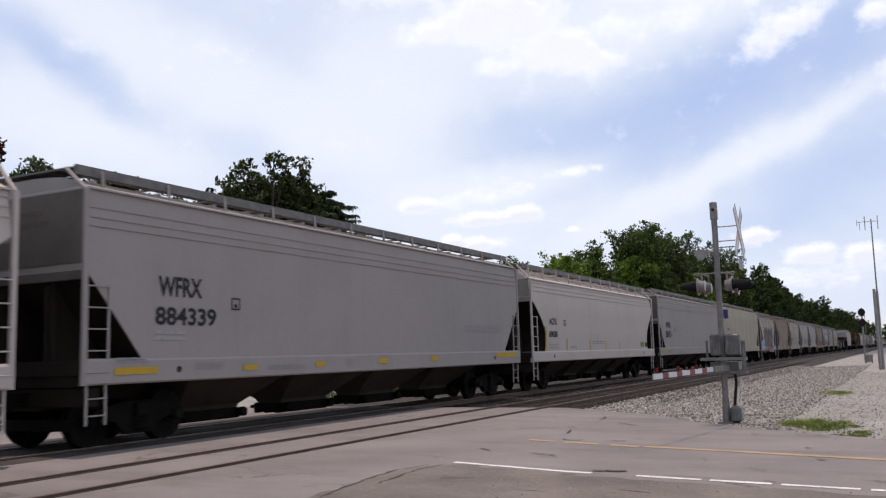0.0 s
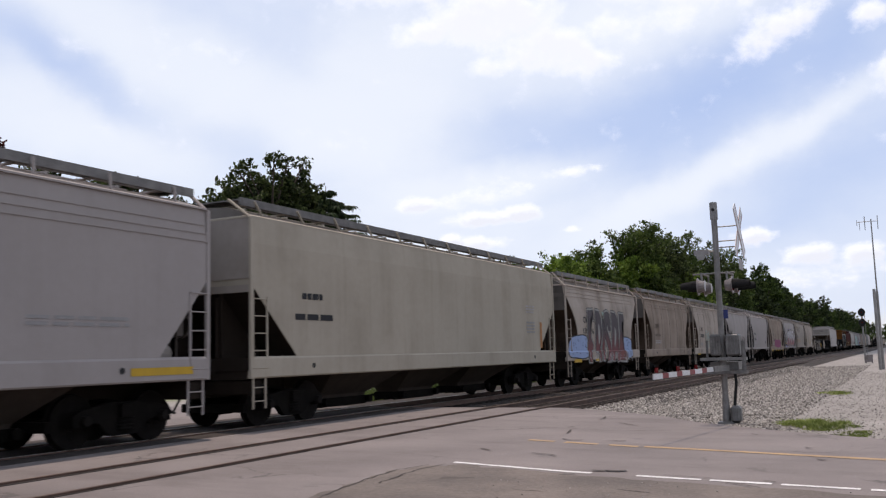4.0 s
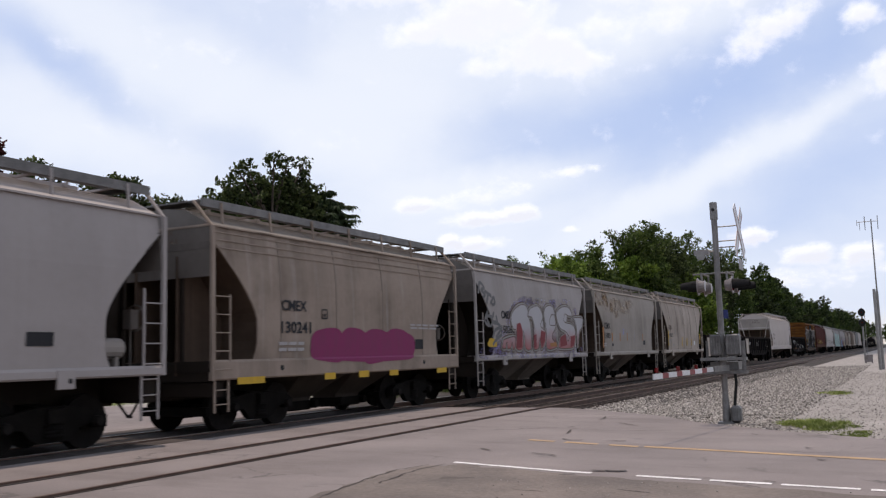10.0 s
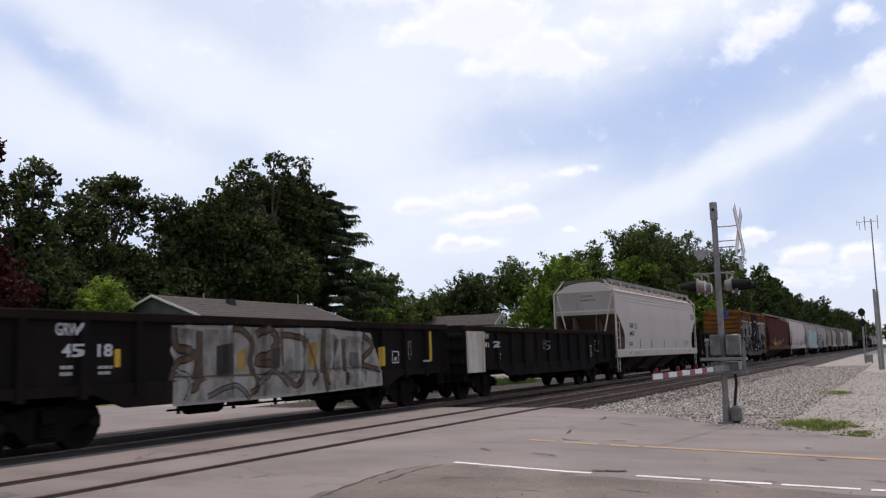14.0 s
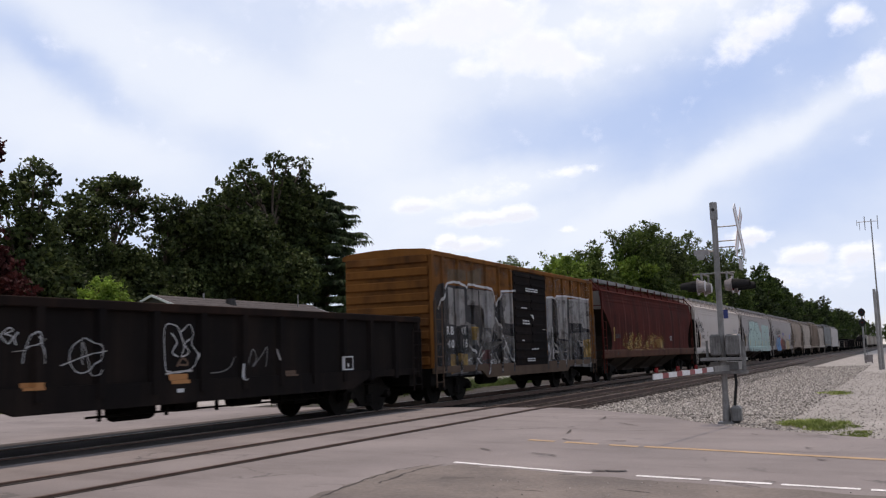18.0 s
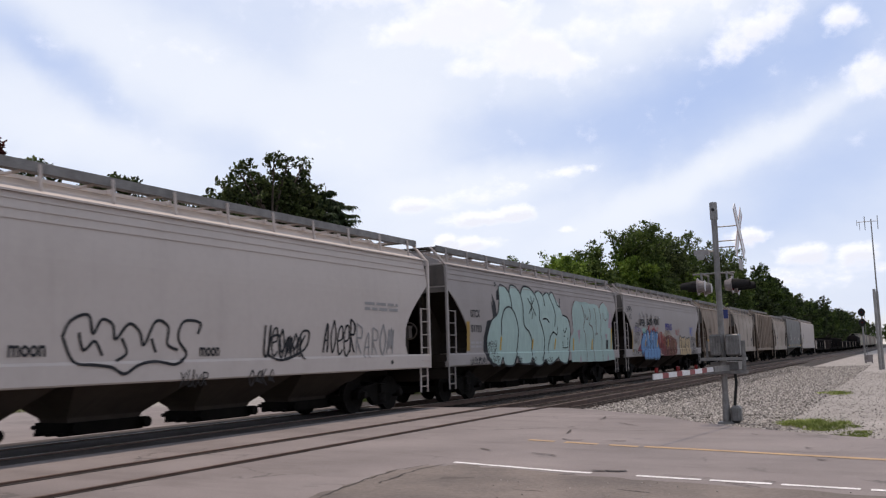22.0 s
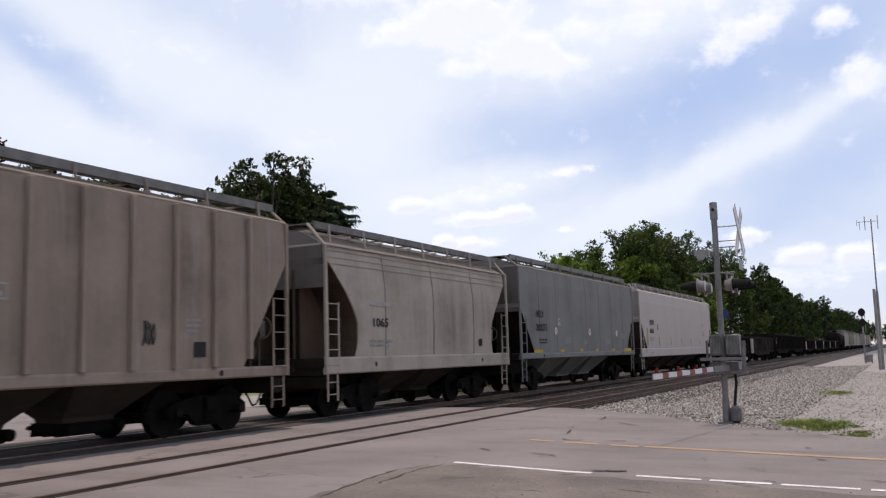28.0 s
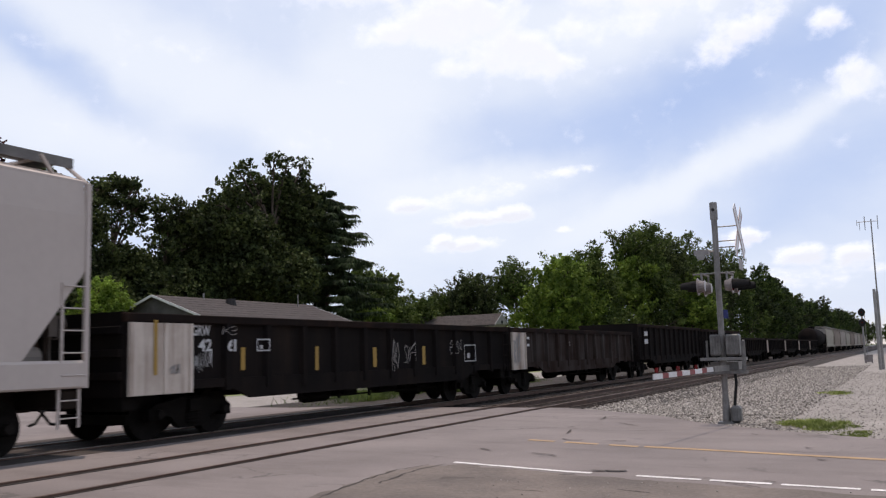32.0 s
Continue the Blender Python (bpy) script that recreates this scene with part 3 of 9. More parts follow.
def truck(car, x, spin):
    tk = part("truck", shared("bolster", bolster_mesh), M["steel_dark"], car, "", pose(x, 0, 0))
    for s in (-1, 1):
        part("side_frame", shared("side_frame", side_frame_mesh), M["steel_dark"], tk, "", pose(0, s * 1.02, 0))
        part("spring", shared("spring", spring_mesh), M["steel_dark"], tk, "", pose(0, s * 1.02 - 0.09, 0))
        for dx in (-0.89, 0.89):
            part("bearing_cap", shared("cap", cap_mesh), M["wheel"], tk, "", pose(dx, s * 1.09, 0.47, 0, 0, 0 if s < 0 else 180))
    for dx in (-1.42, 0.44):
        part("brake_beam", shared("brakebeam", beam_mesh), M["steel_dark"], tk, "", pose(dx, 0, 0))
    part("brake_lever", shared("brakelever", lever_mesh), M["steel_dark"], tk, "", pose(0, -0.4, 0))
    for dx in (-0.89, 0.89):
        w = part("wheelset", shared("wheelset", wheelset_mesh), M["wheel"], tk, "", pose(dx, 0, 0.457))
        if spin:
            WHEELS.append((w, dx, car, x + dx))


def coupler(car, x, sgn, reach):
    def make():
        bm = bmesh.new()
        bbox(bm, -0.9, reach * 0.55, -0.09, 0.09, 0.74, 0.98)
        prism(bm, [(reach * 0.5, -0.15), (reach * 0.95, -0.17), (reach * 1.0, -0.02), (reach * 0.7, 0.05), (reach * 0.95, 0.12), (reach * 0.8, 0.2), (reach * 0.5, 0.14)], 0.7, 1.02, "z")
        return mesh_of("coupler", bm)
    part("coupler", shared(("coupler", round(reach, 2)), make), M["steel_dark"], car, "", pose(x, 0, 0, 0, 0, 0 if sgn > 0 else 180))


def hose(car, x, sgn):
    def make():
        bm = bmesh.new()
        pts = [(0.0, -0.3, 0.8), (0.2, -0.28, 0.6), (0.42, -0.2, 0.42), (0.62, -0.1, 0.4)]
        for a, b in zip(pts, pts[1:]):
            rod(bm, a, b, 0.025, 6)
        return mesh_of("air_hose", bm)
    part("air_hose", shared("hose", make), M["black"], car, "", pose(x, 0, 0, 0, 0, 0 if sgn > 0 else 180))


def ladder_mesh(width, z0, z1, step):
    bm = bmesh.new()
    for x in (0.0, width):
        bbox(bm, x - 0.02, x + 0.02, -0.015, 0.015, z0, z1)
    z = z0 + 0.16
    while z < z1:
        rod(bm, (0, -0.02, z), (width, -0.02, z), 0.013, 6)
        z += step
    return mesh_of("ladder", bm)


WALK = {"round": 0.14, "flat": 0.0}


def hopper(label, u0, u1, paint, style="round", bays=3, sill=(1.08, 1.47), eave=4.33, cut=1.75, zc=2.95, spin=True, board=True, ribs=0, sill_paint=None, post_paint=None, lean_posts=False, seams=0, under=None, lip=True, end=None, slope_=None, inset=2.0, vee=False):
    """A covered hopper car: body with sloped ends, roof, sills, outlet bays, ladders, running boards, trucks."""
    length = u1 - u0
    half = length / 2
    zs, zst = sill
    car = thing("hopper_car", label, "rail car", "cars of the freight train")
    CARS.append((car, (u0 + u1) / 2))
    pt, sp, pp = P[paint], P[sill_paint or paint], P[post_paint or paint]
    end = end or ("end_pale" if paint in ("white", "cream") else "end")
    zcuts = [zst - 0.04, zst] + [zst + (zc - zst) * k / 14 for k in range(1, 15)] + [zc + (eave - zc) * k / 8 for k in range(1, 8)]
    SKIN[car.name] = (lambda x, z: -1.547 if z < zst - 0.02 else -half_width(z, style, zst, eave) - (0.008 if seams else 0.0), [], zcuts)
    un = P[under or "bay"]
    dims = (round(length, 2), style, zs, zst, eave, cut, zc)
    steps = 14
    up = eave + WALK[style]
    zz = [zst - 0.12] + [zst + (zc - zst) * k / steps for k in range(steps + 1)] + [zc + (eave - zc) * k / 8 for k in range(1, 9)]

    def body():
        bm = bmesh.new()
        loft(bm, [(half_length(z, half - 0.05, style, zst, zc, cut), half_width(z, style, zst, eave), z) for z in zz])
        return mesh_of("body", bm, smooth=False)
    part("body", shared(("body",) + dims, body), pt, car)

    def roof():
        bm = bmesh.new()
        w = half_width(eave, style, zst, eave)
        rise = [(w - 0.03, 0.055), (0.75, 0.38), (0.25, 0.45)] if style == "round" else [(w - 0.03, 0.055), (0.8, 0.27), (0.3, 0.31)]
        loft(bm, [(half - 0.05, hw, eave + dz) for hw, dz in rise])
        return mesh_of("roof", bm)

    def eave_lip():
        bm = bmesh.new()
        w = half_width(eave, style, zst, eave)
        o = 0.05 if lip else 0.0
        loft(bm, [(half - 0.03, w + o, eave + 0.002), (half - 0.03, w + o, eave + 0.035), (half - 0.04, w - 0.03, eave + 0.055)])
        return mesh_of("eave_lip", bm)
    part("roof", shared(("roof",) + dims + (lip,), roof), pt if paint in ("red", "white", "grey") else P["roof"], car)
    part("eave_lip", shared(("eave",) + dims + (lip,), eave_lip), pt, car)

    def hatch():
        bm = bmesh.new()
        bbox(bm, -half + 0.9, half - 0.9, -0.28, 0.28, up + 0.3, up + 0.42)
        for k in range(max(2, int(length / 1.6))):
            x = -half + 1.2 + k * (length - 2.4) / max(1, int(length / 1.6) - 1)
            bbox(bm, x - 0.03, x + 0.03, -0.36, 0.36, up + 0.36, up + 0.45)
        return mesh_of("hatch_cover", bm)
    part("hatch_cover", shared(("hatch", dims[0], eave), hatch), pt, car)

    def sill_mesh():
        bm = bmesh.new()
        prism(bm, [(-0.03, zs), (0.0, zs), (0.03, zs + 0.03), (0.03, zst - 0.05), (0.0, zst), (-0.03, zst), (-0.12, zst - 0.01), (-0.12, zs)], -half + 0.02, half - 0.02, "x")
        return mesh_of("side_sill", bm)
    me = shared(("sill", dims[0], zs, zst), sill_mesh)
    part("side_sill", me, sp, car, "", pose(0, -1.515, 0, 0, 0, 180))
    part("side_sill", me, sp, car, "", pose(0, 1.515, 0))

    if lip and under != "hop":
        for k, z in enumerate((eave - 0.1, eave - 0.26, eave - 0.42) if style == "round" else (eave - 0.3, eave - 0.47, eave - 0.62)):
            def groove():
                bm = bmesh.new()
                bbox(bm, -half + 0.06, half - 0.06, -0.012, 0.012, -0.012, 0.012)
                return mesh_of("chord_bead", bm)
            part("chord_bead", shared(("bead", dims[0]), groove), pt, car, "", pose(0, -half_width(z, style, zst, eave) - 0.008, z))
    for k in range(seams):
        x = -half + length * (k + 1) / (seams + 1)

        def seam():
            bm = bmesh.new()
            zt = eave - 0.06
            prev = None
            for j in range(13):
                z = zst + (zt - zst) * j / 12
                y = -half_width(z, style, zst, eave) - 0.008
                cur = [bm.verts.new((dx, yy, z)) for dx, yy in ((-0.02, y), (0.02, y), (0.02, y + 0.02), (-0.02, y + 0.02))]
                if prev:
                    for q in range(4):
                        bm.faces.new((prev[q], prev[(q + 1) % 4], cur[(q + 1) % 4], cur[q]))
                prev = cur
            return mesh_of("seam", bm)
        part("seam", shared(("seam", style, zst, eave), seam), P["seam"] if paint in ("tan", "tan2") else pt, car, "", pose(x, 0, 0))
    for k in range(ribs):
        x = -4.3 + 8.45 * k / (ribs - 1)
        low = zst if abs(x) < half_length(zst, half, style, zst, zc, cut) else zst + (zc - zst) * (abs(x) - (half - cut)) / cut

        def rib():
            bm = bmesh.new()
            bbox(bm, -0.05, 0.05, -0.1, 0.0, low, eave - 0.02)
            return mesh_of("side_rib", bm, bevel=0.01)
        part("side_rib", shared(("rib", round(low, 2), eave), rib), pt, car, "", pose(x, -half_width(2.5, style, zst, eave), 0))

    # ends: platform, slope braces, corner posts, ladders, coupler
    def end_box(*dims_):
        bm = bmesh.new()
        bbox(bm, *dims_)
        return mesh_of("end_part", bm)
    end_parts = (("end_platform", (-1.95, -0.02, -1.38, 1.38, zs - 0.02, zs + 0.16)), ("draft_sill", (-2.6, -0.1, -0.35, 0.35, 0.66, zs - 0.021)), ("platform_edge", (-0.06, 0.0, -1.45, 1.45, zs + 0.162, zst - 0.02)), ("bulkhead", (-1.6, -1.4, -1.2, 1.2, zs + 0.162, zs + 0.9)))

    def cross_beam():
        bm = bmesh.new()
        bbox(bm, -0.1, -0.03, -1.45, 1.45, zc - 0.1, zc + 0.05)
        return mesh_of("end_beam", bm)

    def brace():
        bm = bmesh.new()
        rod(bm, (-0.12, 0, zs + 0.15), (-0.1, 0, zc - 0.05), 0.05, 6)
        return mesh_of("end_brace", bm)

    def web():
        bm = bmesh.new()
        pts = [(half_length(z, half - 0.05, style, zst, zc, cut) - half - 0.03, z) for z in [zst + (zc - zst) * k / 10 for k in range(10)]]
        prism(bm, pts + [(0.0, zc - 0.2), (0.0, zs + 0.1), (-cut - 0.3, zs + 0.1)], -0.015, 0.015, "y")
        return mesh_of("end_web", bm)

    def slope():
        bm = bmesh.new()
        pts = [(half_length(z, half - 0.05, style, zst, zc, cut) - half + 0.012, z) for z in [zst + (zc - zst) * k / 12 for k in range(13)]]
        prism(bm, pts + [(a - 0.03, z) for a, z in pts[::-1]], -1.5, 1.5, "y")
        return mesh_of("slope_sheet", bm)

    def end_sheet():
        bm = bmesh.new()
        zz2 = ([zc - 0.65, zc - 0.3] if zc > 3.6 else []) + [z for z in zz if z > zc + 0.06]
        rings = [[bm.verts.new((dx, sy * (half_width(z, style, zst, eave) - 0.02), z)) for dx, sy in ((-0.06, -1), (-0.036, -1), (-0.036, 1), (-0.06, 1))] for z in zz2]
        for a, b in zip(rings, rings[1:]):
            for k in range(4):
                bm.faces.new((a[k], a[(k + 1) % 4], b[(k + 1) % 4], b[k]))
        bm.faces.new(rings[0][::-1])
        bm.faces.new(rings[-1])
        return mesh_of("end_sheet", bm)

    def vee_mesh():
        bm = bmesh.new()
        for sy in (-1, 1):
            rod(bm, (-0.02, sy * 1.36, eave - 0.12), (-0.05, sy * 0.72, zs + 0.2), 0.035, 6)
        return mesh_of("vee_brace", bm)

    def post():
        bm = bmesh.new()
        bbox(bm, -0.045, 0.045, -1.54, -1.48, zs, eave)
        if board:
            rod(bm, (0, -1.5, eave - 0.02), (-0.12 if lean_posts else 0, -1.0, up + 0.4), 0.035, 6)
        return mesh_of("corner_post", bm)

    def end_sill():
        bm = bmesh.new()
        bbox(bm, -0.4, -0.07, -1.44, 1.44, 0.72, zs - 0.03)
        return mesh_of("end_sill", bm, bevel=0.02)

    lad = shared(("ladder", zs), lambda: ladder_mesh(0.46, zs + 0.05, 2.75, 0.36))
    stp = shared(("step", zs), lambda: ladder_mesh(0.4, 0.42, zs + 0.05, 0.28))
    for sgn in (-1, 1):
        turn = 0 if sgn > 0 else 180
        at = pose(sgn * half, 0, 0, 0, 0, turn)
        for nm, box_ in end_parts:
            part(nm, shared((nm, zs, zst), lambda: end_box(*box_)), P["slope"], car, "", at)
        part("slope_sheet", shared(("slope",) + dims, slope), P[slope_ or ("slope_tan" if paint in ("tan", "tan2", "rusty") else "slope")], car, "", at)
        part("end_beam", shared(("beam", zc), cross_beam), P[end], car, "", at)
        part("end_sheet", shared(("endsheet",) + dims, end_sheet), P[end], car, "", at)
        if vee:
            part("vee_brace", shared(("vee", zs, eave), vee_mesh), pp, car, "", at)
        for yy in (-0.62, 0.62):
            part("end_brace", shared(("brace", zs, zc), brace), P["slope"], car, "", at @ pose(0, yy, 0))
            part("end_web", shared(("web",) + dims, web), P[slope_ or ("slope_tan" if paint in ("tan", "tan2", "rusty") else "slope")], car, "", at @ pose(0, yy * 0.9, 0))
        # Added far plate, shuts out the bright ground behind the recess.
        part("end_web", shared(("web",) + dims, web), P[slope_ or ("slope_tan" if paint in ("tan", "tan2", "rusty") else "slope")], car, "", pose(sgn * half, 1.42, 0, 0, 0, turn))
        pm = shared(("post", zs, zc, eave, style, board, lean_posts), post)
        part("corner_post", pm, pp, car, "", pose(sgn * half, 0, 0, 0, 0, 0 if sgn > 0 else 0))
        part("corner_post", pm, pp, car, "", pose(sgn * half, 0, 0, 0, 0, 180))
        part("ladder", lad, pp, car, "", pose(sgn * half - (0.49 if sgn > 0 else -0.03), -1.53, 0))
        part("step", stp, pp, car, "", pose(sgn * half - (0.49 if sgn > 0 else -0.09), -1.48, 0))
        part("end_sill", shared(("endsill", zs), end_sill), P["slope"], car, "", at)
        coupler(car, sgn * half, sgn, 0.66)
        hose(car, sgn * half, sgn)
        truck(car, sgn * (half - inset), spin)

    for x in (-half + 2.15, half - 2.15):
        if under == "hop":
            def pad():
                bm = bmesh.new()
                bbox(bm, -0.17, 0.17, -0.02, 0.03, zs - 0.16, zst - 0.03)
                return mesh_of("jacking_pad", bm, bevel=0.008)
            jp = part("jacking_pad", shared(("pad", zs), pad), sp, car, "", pose(x, -1.55, 0))
            bm = bmesh.new()
            rod(bm, (0.07, -0.024, zs - 0.03), (0.07, -0.018, zs - 0.03), 0.045, 10)
            part("pad_hole", bm, M["black"], jp)
        else:
            bm = bmesh.new()
            rod(bm, (0, -0.006, 0), (0, 0.002, 0), 0.06, 12)
            part("lift_hole", bm, M["black"], car, "", pose(x, -1.545, (zs + zst) / 2))

    # brake gear on the platform at the trailing end
    def tank():
        bm = bmesh.new()
        rod(bm, (-1.25, -0.85, zs + 0.5), (-0.45, -0.85, zs + 0.5), 0.19, 14)
        rod(bm, (-0.45, -0.85, zs + 0.5), (-0.38, -0.85, zs + 0.5), 0.19, 14, 0.08)
        for x in (-1.1, -0.6):
            bbox(bm, x - 0.03, x + 0.03, -1.0, -0.7, zs + 0.16, zs + 0.35)
        return mesh_of("air_reservoir", bm)

    def brake_wheel():
        bm = bmesh.new()
        pts = [(-0.14, -0.95 + 0.24 * math.cos(k * math.tau / 14), zs + 1.05 + 0.24 * math.sin(k * math.tau / 14)) for k in range(14)]
        for a, b in zip(pts, pts[1:] + pts[:1]):
            rod(bm, a, b, 0.018, 5)
        for k in (0, 5, 10):
            rod(bm, (-0.16, -0.95, zs + 1.05), pts[k], 0.012, 5)
        bbox(bm, -0.34, -0.17, -1.05, -0.85, zs + 0.85, zs + 1.2)
        rod(bm, (-0.25, -0.95, zs + 0.16), (-0.25, -0.95, zs + 0.86), 0.02, 6)
        return mesh_of("brake_wheel", bm)
    part("air_reservoir", shared(("tank", zs), tank), P["end_pale"] if paint in ("white", "grey", "dull", "cream") else P["slope_tan"], car, "", pose(half, 0, 0))
    part("brake_wheel", shared(("wheel", zs), brake_wheel), P["end"], car, "", pose(half, 0, 0))

    # outlet bays
    room = length - (5.2 if bays > 3 else 6.3)
    pitch = room / bays
    wide = 0.24 if bays == 2 else 0.26
    for k in range(bays):
        def bay():
            bm = bmesh.new()
            loft(bm, [(pitch * wide, 0.34, 0.4), (pitch * (wide + 0.015), 0.37, 0.5), (pitch * 0.48, 1.36, zs + 0.12)])
            return mesh_of("outlet_bay", bm)

        def gate():
            bm = bmesh.new()
            bbox(bm, -pitch * (wide + 0.02), pitch * (wide + 0.02), -0.42, 0.42, 0.22, 0.42)
            for yy in (-0.3, 0.0, 0.3):
                bbox(bm, -pitch * (wide + 0.05), pitch * (wide + 0.03), yy - 0.04, yy + 0.04, 0.19, 0.25)
            for xx in (-wide, wide):
                rod(bm, (pitch * xx, -0.56, 0.33), (pitch * xx, 0.56, 0.33), 0.04, 8)
                rod(bm, (pitch * xx, -0.58, 0.33), (pitch * xx, -0.46, 0.33), 0.1, 10)
            return mesh_of("outlet_gate", bm)
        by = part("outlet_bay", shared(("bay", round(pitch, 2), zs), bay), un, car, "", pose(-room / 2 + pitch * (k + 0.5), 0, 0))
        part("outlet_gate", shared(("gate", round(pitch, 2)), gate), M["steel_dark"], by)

    if board:
        def edge_beam():
            bm = bmesh.new()
            prism(bm, [(-0.03, up + 0.29), (0.0, up + 0.29), (0.03, up + 0.33), (0.03, up + 0.44), (0.01, up + 0.46), (-0.03, up + 0.46)], -half + 0.05, half - 0.05, "x")
            return mesh_of("walkway", bm)

        def plank():
            bm = bmesh.new()
            bbox(bm, -half + 0.05, half - 0.05, -0.035, 0.035, up + 0.4, up + 0.43)
            return mesh_of("plank", bm)

        def landing():
            bm = bmesh.new()
            bbox(bm, -0.25, 0.25, -0.7, 0.7, up + 0.4, up + 0.43)
            return mesh_of("roof_landing", bm)
        for s in (-1, 1):
            wk = part("walkway", shared(("beam", dims[0], eave), edge_beam), M["galv_dark"], car, "galvanised roof walkway", pose(0, s * 1.16, 0))
            for k in range(6):
                part("plank", shared(("plank", dims[0], eave), plank), M["galv_dark"], wk, "", pose(0, s * (0.6 + k * 0.1 - 1.16), 0))
            part("roof_landing", shared(("landing", eave), landing), M["galv_dark"], car, "", pose(s * (half - 0.3), 0, 0))

        def bracket():
            bm = bmesh.new()
            rod(bm, (-0.1 if lean_posts else 0, -1.2, up + 0.42), (0.12 if lean_posts else 0, -1.24, eave + 0.1), 0.032, 6)
            rod(bm, (-0.1 if lean_posts else 0, 1.12, up + 0.4), (0.12 if lean_posts else 0, 1.22, eave + 0.1), 0.032, 6)
            bbox(bm, -0.03, 0.03, -1.15, 1.15, up + 0.36, up + 0.4)
            return mesh_of("walkway_bracket", bm)
        nb = max(5, int(length / 1.45))
        for k in range(nb):
            part("walkway_bracket", shared(("bracket", eave, lean_posts), bracket), pp, car, "", pose(-half + 0.6 + (length - 1.2) * k / (nb - 1), 0, 0))
    car["half"] = half
    return car


def gondola(label, u0, u1, panel=0.0, spin=True, top=2.31, bot=0.84, ribs=14, paint="gon"):
    """An open gondola car: ribbed black sides, heavy top chord, floor, ends, trucks."""
    length = u1 - u0
    half = length / 2
    car = thing("gondola_car", label, "rail car", "cars of the freight train")
    CARS.append((car, (u0 + u1) / 2))
    key = (round(length, 2), top, bot)
    rx = [-half + 0.1 + (length - 0.2) * k / (ribs - 1) for k in range(ribs)]
    white = -half + panel if panel else -99.0

    def out(x, z):
        if x < white:
            return -1.573
        d = min(abs(x - r) for r in rx)
        y = -1.435 - 0.11 * min(1.0, max(0.0, (0.11 - d) / 0.04))
        return min(y, -1.502) if z < bot + 0.256 else y
    SKIN[car.name] = (out, sorted([r + o for r in rx for o in (-0.11, -0.07, 0.07, 0.11)]), [bot + 0.25, bot + 0.262])

    def wall():
        bm = bmesh.new()
        bbox(bm, -half, half, -0.015, 0.015, bot + 0.12, top - 0.1)
        return mesh_of("side_wall", bm)

    def chord():
        bm = bmesh.new()
        bbox(bm, -half - 0.02, half + 0.02, -0.07, 0.05, top - 0.16, top)
        return mesh_of("top_chord", bm, bevel=0.015)

    def sillm():
        bm = bmesh.new()
        prism(bm, [(-half, bot + 0.25), (-half, bot + 0.08), (-half + 2.7, bot + 0.08), (-half + 3.4, bot - 0.17), (half - 3.4, bot - 0.17), (half - 2.7, bot + 0.08), (half, bot + 0.08), (half, bot + 0.25)], -0.05, 0.04, "y")
        return mesh_of("side_sill", bm)

    def rib():
        bm = bmesh.new()
        prism(bm, [(-0.11, 0.0), (-0.07, -0.11), (0.07, -0.11), (0.11, 0.0)], bot + 0.02, top - 0.14, "z")
        return mesh_of("side_rib", bm)
    for s in (-1, 1):
        t = 0 if s < 0 else 180
        part("side_wall", shared(("gwall",) + key, wall), P[paint], car, "", pose(0, s * 1.42, 0, 0, 0, t))
        part("top_chord", shared(("gchord",) + key, chord), P["gon_rim"], car, "", pose(0, s * 1.47, 0, 0, 0, t))
        part("side_sill", shared(("gsill",) + key, sillm), P[paint], car, "", pose(0, s * 1.45, 0, 0, 0, t))
    for k in range(ribs):
        part("side_rib", shared(("grib", top, bot), rib), P[paint], car, "", pose(-half + 0.1 + (length - 0.2) * k / (ribs - 1), -1.43, 0))

    def endm():
        bm = bmesh.new()
        bbox(bm, -0.06, 0.0, -1.5, 1.5, bot, top + 0.02)
        return mesh_of("end_wall", bm)

    def gsill2():
        bm = bmesh.new()
        bbox(bm, -0.2, 0.2, -1.4, 1.4, 0.6, 0.95)
        return mesh_of("end_sill", bm, bevel=0.02)

    def endrib():
        bm = bmesh.new()
        bbox(bm, 0.0, 0.09, -1.45, 1.45, 0, 0.14)
        return mesh_of("end_rib", bm, bevel=0.015)
    lad = shared("gladder", lambda: ladder_mesh(0.42, bot - 0.35, top - 0.15, 0.36))
    for s in (-1, 1):
        part("end_wall", shared(("gend", top, bot), endm), P["gon"], car, "", pose(s * half, 0, 0, 0, 0, 0 if s > 0 else 180))
        for z in (bot + 0.3, bot + 0.7, bot + 1.1):
            part("end_rib", shared("gendrib", endrib), P["gon"], car, "", pose(s * half, 0, z, 0, 0, 0 if s > 0 else 180))
        if s > 0 or not panel:
            part("ladder", lad, P["gon"], car, "", pose(s * half - (0.5 if s > 0 else -0.08), -1.57, 0))
        part("end_sill", shared("gendsill", gsill2), M["steel_dark"], car, "", pose(s * (half - 0.25), 0, 0))
        coupler(car, s * half, s, 0.4)
        hose(car, s * half, s)
        truck(car, s * (half - 2.1), spin)

    def floor():
        bm = bmesh.new()
        bbox(bm, -half + 0.05, half - 0.05, -1.4, 1.4, 0.98, 1.08)
        bbox(bm, -half + 0.3, half - 0.3, -0.18, 0.18, 0.68, 0.98)
        for k in range(8):
            x = -half + 3 + (length - 6) * k / 7
            bbox(bm, x - 0.05, x + 0.05, -1.35, 1.35, 0.82, 0.98)
        return mesh_of("floor_frame", bm)
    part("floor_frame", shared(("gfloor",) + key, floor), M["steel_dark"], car)

